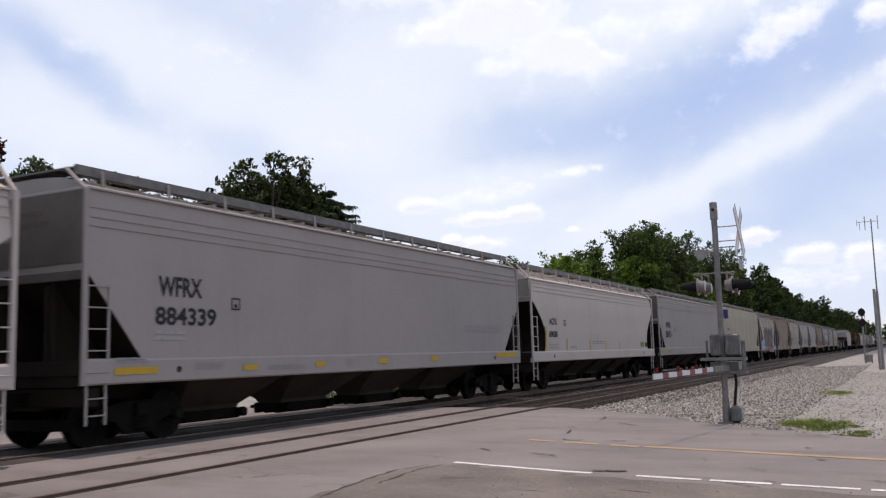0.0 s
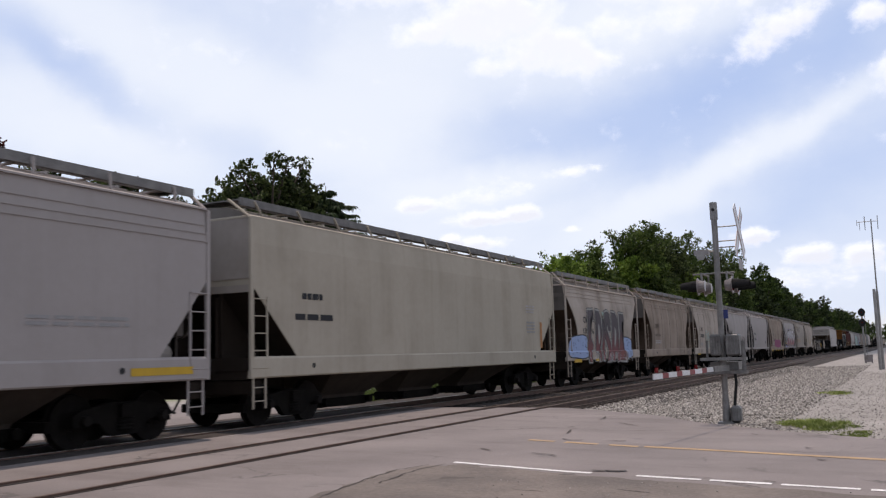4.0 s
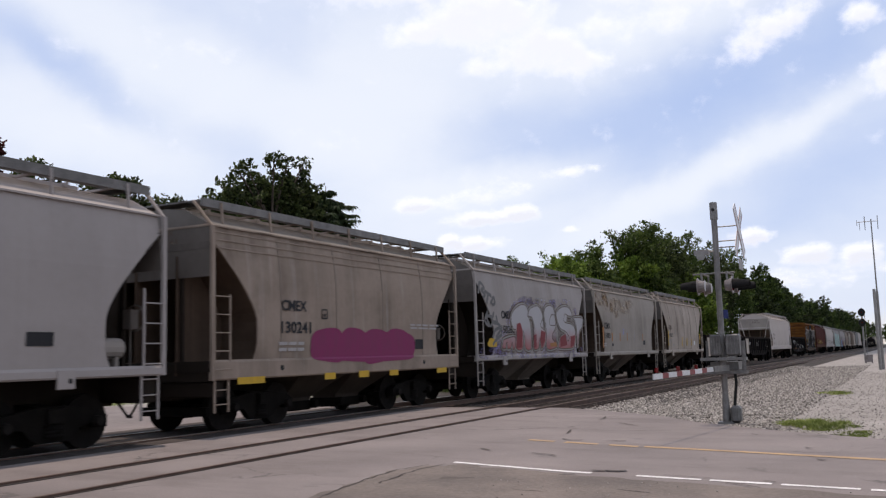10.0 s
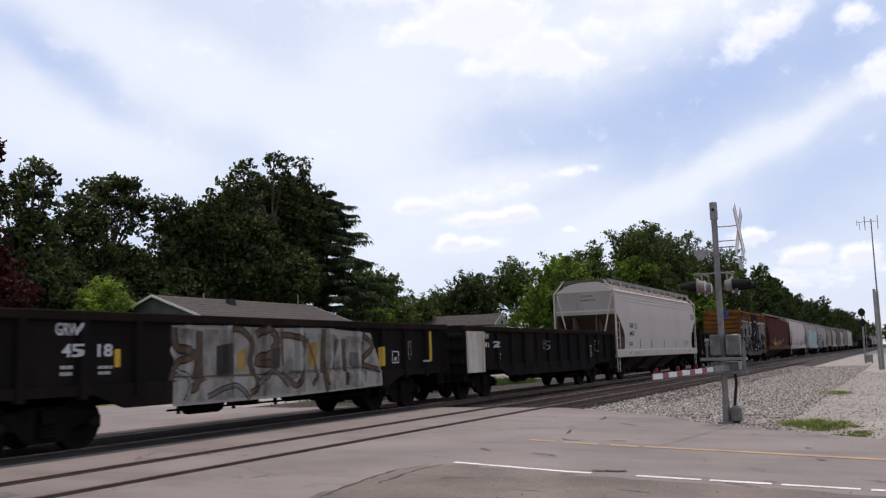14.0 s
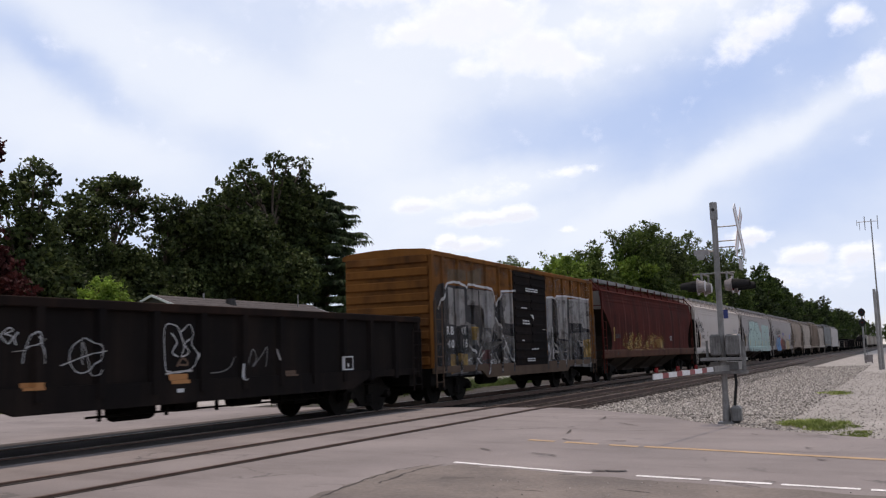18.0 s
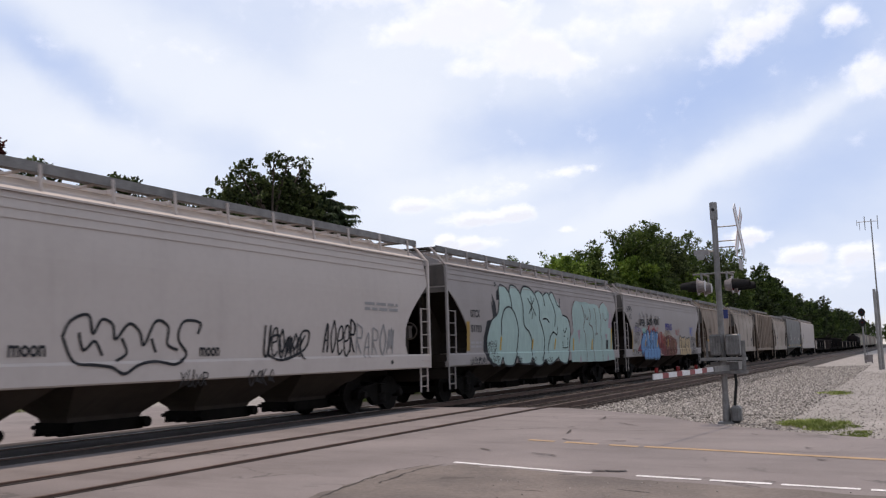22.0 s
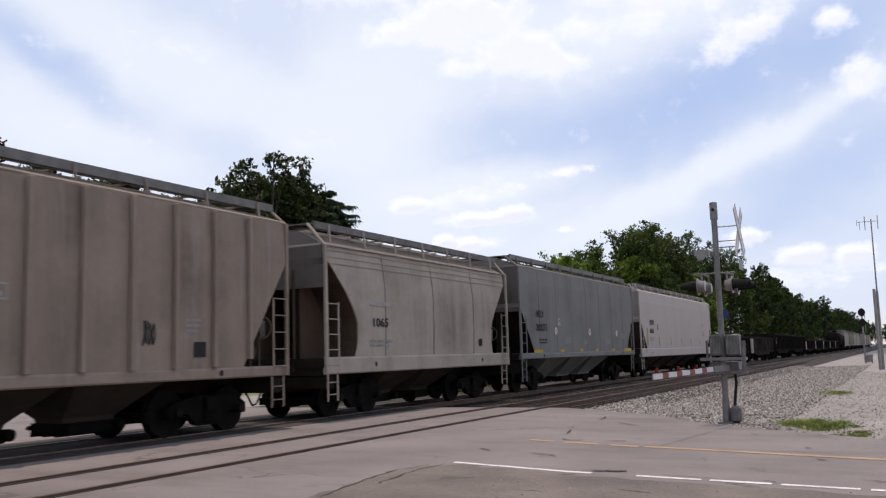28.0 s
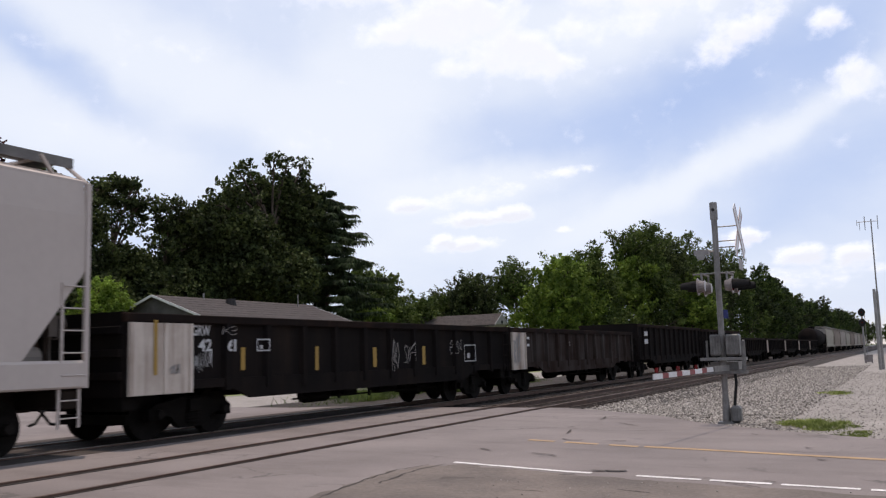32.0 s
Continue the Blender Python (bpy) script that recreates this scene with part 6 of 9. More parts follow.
stroke(car_v, [(-5.28, 3.75), (-5.18, 3.80), (-5.13, 3.72), (-5.26, 3.67), (-5.28, 3.75)], 0.045, "ink", 5)
stroke(car_v, [(-4.97, 1.99), (-5.04, 1.54)], 0.1, "yel", 5)
stroke(car_v, [(-2.06, 1.93), (-2.17, 1.55)], 0.1, "yel", 5)
stroke(car_v, [(0.29, 1.94), (0.17, 1.53)], 0.1, "yel", 5)
spray(car_w, [(-5.97, 1.10), (-5.92, 2.10), (-5.81, 2.48), (-5.65, 2.23), (-5.03, 2.52), (-4.85, 2.39), (-4.40, 2.68), (-4.21, 2.34), (-3.83, 2.46), (-3.22, 2.59), (-3.01, 2.38), (-2.40, 2.32), (-2.11, 1.94), (-2.22, 1.02)], "scarlet", 1)
blob(car_w, 0.1, 1.58, 1.85, 0.6, "brick", 1, 741, 0.06, 0.12)
blob(car_w, 0.1, 1.7, 1.6, 0.7, "stain", 2, 742, 0.15, 0.2)
spray(car_w, [(-7.33, 2.13), (-6.94, 2.20), (-6.29, 2.03), (-6.14, 1.91), (-6.64, 1.60), (-7.32, 1.73)], "haze", 1)
stroke(car_w, smooth_path([(-7.72, 1.32), (-7.6, 1.8), (-7.66, 2.45)]), 0.13, "ochre", 1)
spray(car_w, [(-7.32, 1.70), (-6.92, 1.78), (-6.57, 1.63), (-6.84, 1.37), (-7.31, 1.38)], "bone", 2)
spray(car_w, [(-6.84, 1.40), (-6.06, 1.72), (-5.98, 1.35), (-6.91, 1.36)], "scarlet", 2)
for pts_ in (
        [(-6.01, 1.16), (-5.99, 1.78), (-5.64, 2.17), (-5.28, 2.31), (-4.98, 2.12), (-4.95, 1.85), (-5.14, 1.72), (-4.90, 1.45), (-4.95, 1.06), (-5.50, 1.00), (-5.62, 1.34)],
        [(-4.94, 2.22), (-4.72, 2.39), (-4.44, 2.27), (-4.39, 1.92), (-4.19, 1.78), (-4.29, 1.30), (-4.45, 1.02), (-4.90, 1.02), (-4.82, 1.72)],
        [(-4.21, 2.13), (-3.93, 2.39), (-3.61, 2.29), (-3.67, 1.71), (-3.52, 1.28), (-3.67, 1.02), (-4.31, 1.02), (-4.18, 1.58)],
        [(-3.53, 2.25), (-3.24, 2.39), (-3.11, 1.86), (-3.02, 1.03), (-3.50, 1.01), (-3.57, 1.71)],
        [(-3.03, 2.16), (-2.84, 2.35), (-2.54, 2.24), (-2.61, 1.86), (-2.27, 1.48), (-2.34, 1.05), (-2.96, 1.03)],
):
    swollen(car_w, pts_, "sky_blue", "sky_blue", "ink", 0.05)
stroke(car_w, smooth_path([(-5.23, 2.21), (-5.04, 2.05), (-5.06, 1.88)]), 0.05, "white", 7)
stroke(car_w, smooth_path([(-4.67, 2.29), (-4.53, 2.19), (-4.50, 1.99)]), 0.05, "white", 7)
stroke(car_w, smooth_path([(-3.83, 2.32), (-3.68, 2.21), (-3.74, 1.93)]), 0.05, "white", 7)
stroke(car_w, smooth_path([(-2.73, 2.27), (-2.61, 2.16), (-2.68, 1.97)]), 0.05, "white", 7)
stroke(car_w, smooth_path([(-5.51, 1.72), (-5.55, 1.46), (-5.22, 1.43)]), 0.05, "ink", 7)
stroke(car_w, smooth_path([(-4.75, 1.38), (-4.66, 1.58), (-4.52, 1.51)]), 0.05, "ink", 7)
stroke(car_w, smooth_path([(-4.07, 1.92), (-4.01, 1.71), (-3.82, 1.93)]), 0.05, "ink", 7)
stroke(car_w, [(-5.19, 1.95), (-5.31, 1.59)], 0.1, "yel", 8)
stroke(car_w, [(-2.70, 1.94), (-2.78, 1.56)], 0.1, "yel", 8)
stroke(car_w, [(-0.21, 2.00), (-0.28, 1.53)], 0.1, "yel", 8)
for k in range(7):
    blob(car_w, -6.1 + 0.62 * k, 3.0, 0.3, 0.3, "haze", 3, 730 + k, 0.2, 0.3)
lettering(car_w, "UPER", -6.31, 2.64, -5.13, 3.0, "ink", 4)
lettering(car_w, "SUSE", -4.75, 2.7, -3.62, 3.05, "ink", 4)
lettering(car_w, "PCK", -3.30, 2.74, -2.25, 3.08, "ink", 4)
lettering(car_w, "PERUS", -0.69, 2.5, 0.93, 2.88, "navy", 4)
spray(car_o, [(-3.33, 0.62), (-2.08, 0.62), (-0.11, 0.62), (2.29, 0.66), (4.08, 0.70), (4.06, 1.29), (3.65, 2.03), (1.52, 2.13), (-0.36, 2.10), (-2.08, 2.13), (-3.30, 2.11), (-3.24, 1.43)], "bone", 1)
for wd_, ink_, pts_ in (
        (0.13, "umber", [(-3.25, 2.07), (-3.19, 1.72), (-2.73, 1.57), (-2.62, 1.38), (-2.73, 0.98), (-2.88, 0.92)]),
        (0.1, "umber", [(-2.62, 1.57), (-3.14, 1.43), (-3.34, 1.08)]),
        (0.12, "umber", [(-2.57, 2.01), (-2.57, 1.27), (-2.51, 1.05)]),
        (0.1, "smoke", [(-1.74, 2.02), (-1.38, 2.06), (-1.01, 1.79), (-1.08, 1.39), (-0.89, 0.91), (-1.14, 0.76)]),
        (0.13, "umber", [(-0.88, 1.95), (-0.50, 2.08), (-0.17, 1.87), (-0.37, 1.62), (-0.89, 1.39), (-0.10, 1.33)]),
        (0.1, "umber", [(-0.03, 1.96), (0.60, 1.87), (0.74, 1.35), (0.45, 0.85), (-0.04, 1.12)]),
        (0.09, "umber", [(1.59, 2.10), (1.49, 1.16), (1.64, 0.67)]),
        (0.1, "smoke", [(2.15, 1.88), (1.81, 1.15)]),
        (0.1, "umber", [(2.41, 1.88), (2.46, 0.77)]),
        (0.11, "umber", [(3.28, 1.98), (3.74, 1.69), (3.17, 1.31), (4.00, 1.09)]),
        (0.08, "greysp", [(-2.41, 0.75), (-1.62, 0.94), (-1.14, 0.64)]),
        (0.1, "greysp", [(-0.89, 0.91), (-0.37, 1.21), (0.17, 0.86)]),
        (0.08, "umber", [(1.03, 0.82), (1.26, 1.17), (0.90, 1.88)]),
        (0.07, "mid", [(-3.19, 1.29), (-2.93, 1.06), (-3.03, 0.71)]),
):
    stroke(car_o, smooth_path(pts_), wd_ * 1.5, "ink", 3)
    stroke(car_o, smooth_path(pts_), wd_ * 0.85, ink_, 4)
spray(car_o, [(-3.3, 0.66), (4.0, 0.72), (3.7, 1.9), (0.2, 2.04), (-3.25, 2.05)], "grime", 5)
# Upright dark strokes paint the shadow sides of the ribs onto the panel.
for wd_, pts_ in (
        (0.2, [(-2.66, 2.1), (-2.62, 1.5), (-2.7, 1.05)]),
        (0.16, [(-1.78, 2.12), (-1.74, 1.5), (-1.78, 0.7)]),
        (0.13, [(-0.98, 2.1), (-0.92, 1.5), (-0.95, 0.75)]),
        (0.07, [(-0.02, 2.08), (0.02, 1.3)]),
        (0.14, [(0.78, 2.1), (0.8, 1.4), (0.72, 0.72)]),
        (0.1, [(1.62, 2.1), (1.58, 1.5), (1.66, 0.8)]),
        (0.16, [(2.5, 2.05), (2.42, 1.5), (2.5, 0.85)]),
        (0.14, [(3.3, 2.02), (3.24, 1.4), (3.3, 0.8)]),
        (0.03, [(-3.3, 1.16), (-2.2, 1.14), (-0.2, 1.12)]),
        (0.03, [(0.2, 1.14), (2.2, 1.18), (3.9, 1.2)])):
    stroke(car_o, smooth_path(pts_), wd_, "haze" if wd_ > 0.1 else "smoke", 5)
spray(car_o, [(-2.10, 1.71), (-1.74, 1.79), (-1.73, 1.17), (-2.10, 1.14)], "ink", 4)
spray(car_o, [(-0.37, 1.66), (-0.07, 1.70), (-0.08, 1.27), (-0.35, 1.28)], "ink", 4)
spray(car_o, [(-1.50, 1.59), (-1.20, 1.67), (-1.26, 1.23), (-1.48, 1.20)], "ochre", 4)
spray(car_o, [(0.90, 1.77), (1.35, 1.81), (1.31, 1.25), (0.96, 1.25)], "ochre", 4)
spray(car_v, [(2.01, 1.90), (2.49, 2.31), (2.34, 2.52), (2.35, 2.97), (2.46, 3.26), (2.83, 3.50), (3.21, 3.52), (3.54, 3.41), (3.66, 3.35), (3.86, 3.49), (4.18, 3.52), (4.50, 3.35), (4.64, 3.39), (4.91, 3.45), (5.30, 3.34), (5.55, 3.47), (5.86, 3.42), (6.09, 3.30), (6.33, 3.49), (6.82, 3.59), (7.26, 3.42), (7.53, 3.08), (7.44, 2.71), (7.21, 2.44), (7.80, 2.43), (7.89, 1.47), (8.03, 1.34), (8.03, 1.01), (6.27, 0.97), (3.98, 0.99), (2.04, 1.02)], "teal_faint", 1)
spray(car_v, [(2.23, 2.08), (2.49, 2.31), (2.30, 2.21)], "mauve", 3)
spray(car_v, [(2.94, 2.29), (3.29, 2.33), (3.14, 1.72)], "mauve", 3)
spray(car_v, [(7.24, 2.46), (7.53, 2.72), (7.62, 3.15), (7.80, 3.16), (7.82, 2.43)], "mauve", 3)
spray(car_v, [(6.76, 2.17), (7.13, 2.17), (6.98, 1.88)], "mauve", 3)
spray(car_v, [(3.06, 0.99), (3.16, 1.31), (3.28, 0.98)], "mauve", 3)
spray(car_v, [(6.88, 1.00), (7.02, 1.32), (7.16, 1.02)], "mauve", 3)
stroke(car_v, smooth_path([(2.34, 2.48), (2.31, 2.93), (2.46, 3.26), (2.83, 3.52)]), 0.04, "maroon", 4)
stroke(car_v, smooth_path([(3.61, 3.36), (3.81, 3.14), (3.91, 2.75), (3.74, 2.40), (3.96, 2.11), (4.02, 1.48), (3.97, 1.02)]), 0.04, "maroon", 4)
stroke(car_v, smooth_path([(4.61, 3.31), (4.73, 2.95), (4.55, 2.58), (4.93, 2.44), (5.08, 1.98), (4.98, 1.46), (5.03, 1.02)]), 0.04, "maroon", 4)
stroke(car_v, smooth_path([(5.34, 3.32), (5.47, 2.84), (5.48, 2.20)]), 0.04, "maroon", 4)
stroke(car_v, smooth_path([(5.32, 2.16), (5.64, 2.17)]), 0.04, "maroon", 4)
stroke(car_v, smooth_path([(6.05, 3.26), (6.21, 2.83), (6.12, 2.21), (6.28, 1.82), (6.22, 1.44), (6.27, 0.99)]), 0.04, "maroon", 4)
stroke(car_v, smooth_path([(4.00, 3.03), (4.13, 2.81), (4.32, 2.78), (4.43, 2.89)]), 0.04, "maroon", 4)
stroke(car_v, smooth_path([(6.58, 3.10), (6.74, 2.83), (7.00, 2.80), (7.08, 2.89)]), 0.04, "maroon", 4)
stroke(car_v, smooth_path([(6.09, 3.30), (6.37, 3.49), (6.82, 3.61)]), 0.04, "maroon", 4)
stroke(car_v, [(2.40, 1.95), (2.37, 1.48)], 0.12, "yel", 5)
stroke(car_v, [(4.88, 1.92), (4.80, 1.49)], 0.12, "yel", 5)
stroke(car_v, [(7.73, 2.43), (7.63, 1.50)], 0.12, "yel", 5)


def end_lettering(car, txt, z0, z1, ink="mid", y0=0.3, y1=-0.75):
    """Lettering on the end wall under the roof."""
    bm = text_bm(txt, 0.026)
    xs, ys = [v.co.x for v in bm.verts], [v.co.y for v in bm.verts]
    a, b, c, d = min(xs), max(xs), min(ys), max(ys)
    for v in bm.verts:
        v.co = Vector((-car["half"] + 0.03, y0 + (v.co.x - a) / (b - a) * (y1 - y0), z0 + (v.co.y - c) / (d - c) * (z1 - z0)))
    me = mesh_of("end_lettering", bm)
    part("end_lettering", me, INK[ink], car)


for car_, top_, low_ in ((car_b, "WFRX", "884339"), (car_c, "ACFX", "69688"), (car_d, "WFRX", "884311"), (car_f, "CMEX", "130126"), (car_h, "CMEX", "130229"), (car_i, "CMEX", "150000"), (car_j, "CMEX", "140466"), (car_k, "CMEX", "130241"), (car_l, "CMEX", "150266"), (car_m, "CEMX", "11003"), (car_n, "CMEX", "110771"), (car_q, "CAIX", "64625"), (car_u, "ACFX", "99423"), (car_v, "UTCX", "51733"), (car_w, "UTCX", "51726"), (car_x, "NCUX", "20543"), (car_3, "DOWX", "60301")):
    end_lettering(car_, top_, 3.99, 4.1, "brown", 0.2, -0.45)
    end_lettering(car_, low_, 3.8, 3.91, "brown", 0.2, -0.55)
for k in range(13):
    rr = random.Random(800 + k)
    x = -6.1 + k * 0.62
    blob(car_t, x, 1.9 + rr.uniform(-0.05, 0.05), 0.34, 0.4, "ghost", 2, 820 + k, 0.12)
    blob(car_t, x + 0.2, 1.7 + rr.uniform(-0.1, 0.1), 0.5, 0.22, "ghost", 3, 840 + k, 0.2, 0.2)
lettering(car_b, "WFRX", -7.72, 2.63, -6.58, 3.00, "ink")
lettering(car_b, "884339", -7.79, 2.10, -6.18, 2.44, "ink")
bars(car_b, 2, -7.83, 1.80, -6.94, 2.03, "pale")
outline_box(car_b, -5.73, 2.44, -5.47, 2.68, "ink")
patch(car_b, -8.73, 1.24, -7.75, 1.36, "yel")
patch(car_b, -5.40, 1.23, -4.96, 1.34, "yel")
patch(car_b, -2.89, 1.24, -2.51, 1.36, "yel")
patch(car_b, -0.12, 1.26, 0.33, 1.39, "yel")
patch(car_b, 2.70, 1.28, 3.15, 1.41, "yel")
patch(car_b, 7.30, 1.31, 8.93, 1.46, "yel")
bars(car_b, 2, -8.70, 1.42, -7.97, 1.54, "mid")
bars(car_b, 3, -6.79, 1.26, -6.00, 1.42, "mid")
bars(car_b, 3, -1.63, 1.20, -1.26, 1.40, "mid")
bars(car_b, 2, -4.58, 1.20, -3.32, 1.32, "mid")
bars(car_b, 2, 5.09, 2.09, 7.70, 2.36, "mid")
lettering(car_d, "WFRX", -7.73, 2.62, -6.55, 2.98, "ink")
lettering(car_d, "884311", -7.78, 2.08, -6.29, 2.46, "ink")
bars(car_d, 2, -7.82, 1.80, -6.88, 2.03, "pale")
outline_box(car_d, -5.69, 2.44, -5.46, 2.68, "ink")
patch(car_d, -8.69, 1.25, -7.76, 1.36, "yel")
patch(car_d, -5.39, 1.23, -4.97, 1.34, "yel")
patch(car_d, -2.94, 1.25, -2.28, 1.33, "yel")
patch(car_d, -0.10, 1.23, 0.38, 1.34, "yel")
patch(car_d, 2.75, 1.23, 3.20, 1.33, "yel")
patch(car_d, 7.32, 1.20, 8.85, 1.34, "yel")
bars(car_d, 2, -8.65, 1.40, -7.94, 1.51, "mid")
bars(car_d, 3, -6.81, 1.25, -5.98, 1.41, "mid")
bars(car_d, 2, -4.54, 1.23, -3.21, 1.33, "mid")
bars(car_d, 2, 5.22, 2.03, 7.30, 2.24, "mid")
lettering(car_c, "ACFX", -7.07, 2.47, -6.22, 2.72, "ink")
lettering(car_c, "69688", -7.12, 1.98, -6.21, 2.24, "ink")
bars(car_c, 2, -7.15, 1.53, -6.11, 1.77, "pale")
patch(car_c, -7.53, 1.46, -7.40, 2.39, "yel")
patch(car_c, -5.14, 1.46, -5.04, 1.95, "yel")
patch(car_c, -2.18, 1.49, -2.08, 1.93, "yel")
patch(car_c, 0.11, 1.46, 0.21, 1.88, "yel")
patch(car_c, 2.23, 1.43, 2.32, 1.86, "yel")
outline_box(car_c, -5.44, 2.46, -5.19, 2.68, "ink")
bars(car_c, 2, -1.85, 1.72, -0.02, 1.88, "mid")
patch(car_c, 6.12, 1.59, 6.81, 1.83, "olive")
patch(car_c, 7.02, 1.58, 7.45, 1.80, "ink")
bars(car_c, 1, -4.69, 1.56, -3.93, 1.66, "mid")
bars(car_e, 1, -7.26, 2.70, -6.47, 2.95, "ink")
bars(car_e, 1, -7.53, 2.23, -6.06, 2.48, "ink")
patch(car_e, 7.50, 1.59, 7.70, 2.54, "org")
bars(car_e, 3, 6.18, 2.83, 6.98, 3.14, "pale")
bars(car_e, 4, 6.20, 2.11, 6.99, 2.56, "mid")
lettering(car_f, "CMEX", -3.34, 2.62, -2.13, 2.88, "ink")
lettering(car_f, "130126", -3.38, 2.17, -1.92, 2.40, "ink")
patch(car_f, -4.72, 0.98, -3.77, 1.11, "yel")
patch(car_f, -1.83, 0.98, -1.25, 1.09, "yel")
patch(car_f, 1.41, 0.99, 2.17, 1.11, "yel")
lettering(car_g, "CMEX", -3.45, 2.57, -2.51, 2.81, "brown")
bars(car_g, 1, -3.50, 2.08, -2.30, 2.31, "brown")
bars(car_g, 2, -3.45, 1.73, -2.22, 1.94, "pale")
outline_box(car_g, 4.35, 1.13, 4.87, 1.43, "ink")
lettering(car_h, "CMEX", -3.46, 2.56, -2.55, 2.84, "brown")
lettering(car_h, "130229", -3.52, 2.13, -2.37, 2.36, "ink")
bars(car_h, 2, -3.61, 1.58, -2.70, 1.80, "mid")
scrawl(car_h, 5, -1.83, 1.36, -0.51, 2.53, "green", 60)
scrawl(car_h, 4, 0.40, 1.38, 1.41, 2.48, "green", 61)
outline_box(car_h, 2.69, 1.64, 3.14, 1.88, "ink")
patch(car_h, -4.65, 1.01, -3.87, 1.10, "yel")
lettering(car_i, "CMEX", -4.11, 2.46, -3.25, 2.71, "ink")
lettering(car_i, "150000", -4.18, 1.98, -2.97, 2.23, "ink")
scrawl(car_i, 6, -1.05, 1.73, -0.06, 2.25, "brown", 66)
scrawl(car_i, 8, -0.03, 1.64, 3.07, 2.27, "brown", 67)
outline_box(car_i, -2.65, 2.21, -2.39, 2.46, "mid")
patch(car_i, -4.37, 1.64, -4.18, 2.55, "brown")
patch(car_i, -1.93, 1.62, -1.81, 2.07, "brown")
patch(car_i, 4.40, 1.88, 4.53, 2.56, "brown")
bars(car_i, 2, -4.21, 1.64, -3.41, 1.80, "pale")
patch(car_i, -3.18, 1.64, -2.91, 1.75, "mid")
patch(car_i, 2.64, 1.69, 3.00, 1.90, "ink")
lettering(car_j, "CMEX", -3.97, 2.48, -3.04, 2.68, "ink")
lettering(car_j, "140466", -4.04, 2.00, -2.96, 2.20, "ink")
bars(car_j, 2, -4.08, 1.68, -2.71, 1.87, "pale")
scrawl(car_j, 3, -2.47, 1.58, -1.82, 2.49, "mauve", 78)
scrawl(car_j, 2, -1.47, 1.60, -0.80, 2.02, "pale", 79)
patch(car_j, 2.66, 1.73, 3.16, 1.95, "ink")
lettering(car_k, "CMEX", -3.21, 2.48, -2.29, 2.72, "ink")
lettering(car_k, "130241", -3.23, 1.99, -2.13, 2.25, "ink")
bars(car_k, 2, -3.30, 1.57, -2.39, 1.83, "pale")
outline_box(car_k, -1.71, 2.33, -1.48, 2.56, "ink")
bars(car_k, 2, 2.48, 2.14, 4.12, 2.31, "pale")
patch(car_k, 2.75, 1.61, 3.20, 1.88, "ink")
patch(car_k, -4.68, 0.95, -3.81, 1.09, "yel")
patch(car_k, -1.63, 0.94, -1.19, 1.09, "yel")
patch(car_k, -0.17, 0.94, 0.29, 1.10, "yel")
patch(car_k, 1.30, 0.94, 1.75, 1.08, "yel")
patch(car_k, 3.95, 0.93, 4.56, 1.07, "yel")
lettering(car_l, "CMEX", -3.53, 2.59, -2.67, 2.86, "ink")
lettering(car_l, "150266", -3.55, 2.10, -2.41, 2.37, "ink")
lettering(car_m, "CEMX", -4.24, 2.42, -3.33, 2.70, "ink")
lettering(car_m, "11003", -4.26, 1.98, -3.37, 2.23, "ink")
patch(car_m, -4.52, 1.57, -4.32, 2.49, "org")
patch(car_m, -3.14, 1.85, -2.98, 2.25, "org")
patch(car_m, -1.84, 1.86, -1.70, 2.25, "org")
patch(car_m, -0.60, 1.88, -0.49, 2.25, "org")
patch(car_m, 0.74, 1.89, 0.82, 2.35, "mid")
patch(car_m, 2.31, 1.87, 2.42, 2.24, "org")
outline_box(car_m, -1.30, 2.19, -1.05, 2.44, "blue")
patch(car_m, -3.11, 1.63, -2.87, 1.75, "ink")
patch(car_m, 2.46, 1.68, 2.83, 1.90, "ink")
bars(car_m, 2, -4.36, 1.61, -3.92, 1.80, "pale")
lettering(car_n, "CMEX", -4.14, 2.54, -3.32, 2.80, "brown")
lettering(car_n, "110771", -4.18, 2.10, -3.11, 2.32, "ink")
patch(car_n, -4.37, 1.62, -4.18, 2.48, "yel")
patch(car_n, -0.86, 1.56, -0.69, 2.14, "yel")
patch(car_n, 0.46, 1.60, 0.64, 2.08, "yel")
patch(car_n, 1.82, 1.62, 1.93, 2.00, "yel")
patch(car_n, 4.40, 1.71, 4.56, 2.35, "yel")
bars(car_n, 3, -4.27, 1.78, -3.41, 2.01, "mid")
outline_box(car_n, -2.67, 2.28, -2.46, 2.50, "mid")
patch(car_n, 2.56, 1.65, 2.95, 1.91, "white")
patch(car_n, -3.15, 1.58, -2.94, 1.70, "mid")
lettering(car_o, "GRW", -5.87, 1.90, -5.40, 2.11, "chalk")
lettering(car_o, "45", -5.74, 1.55, -5.39, 1.77, "chalk")
lettering(car_o, "18", -5.02, 1.55, -4.70, 1.77, "chalk")
patch(car_o, -4.65, 1.37, -4.53, 1.68, "yel")
bars(car_o, 2, -5.77, 1.23, -5.52, 1.44, "pale")
bars(car_o, 2, -5.00, 1.23, -4.70, 1.42, "pale")
patch(car_o, 4.03, 1.19, 4.17, 1.68, "yel")
patch(car_o, 6.82, 1.26, 6.96, 2.11, "yel")
outline_box(car_o, 4.72, 1.25, 5.07, 1.57, "chalk")
scrawl(car_o, 3, 5.45, 1.40, 5.81, 1.86, "pale", 129)
bars(car_o, 1, 6.42, 1.23, 6.75, 1.32, "pale")
lettering(car_p, "GRW", -6.52, 1.91, -5.97, 2.10, "chalk")
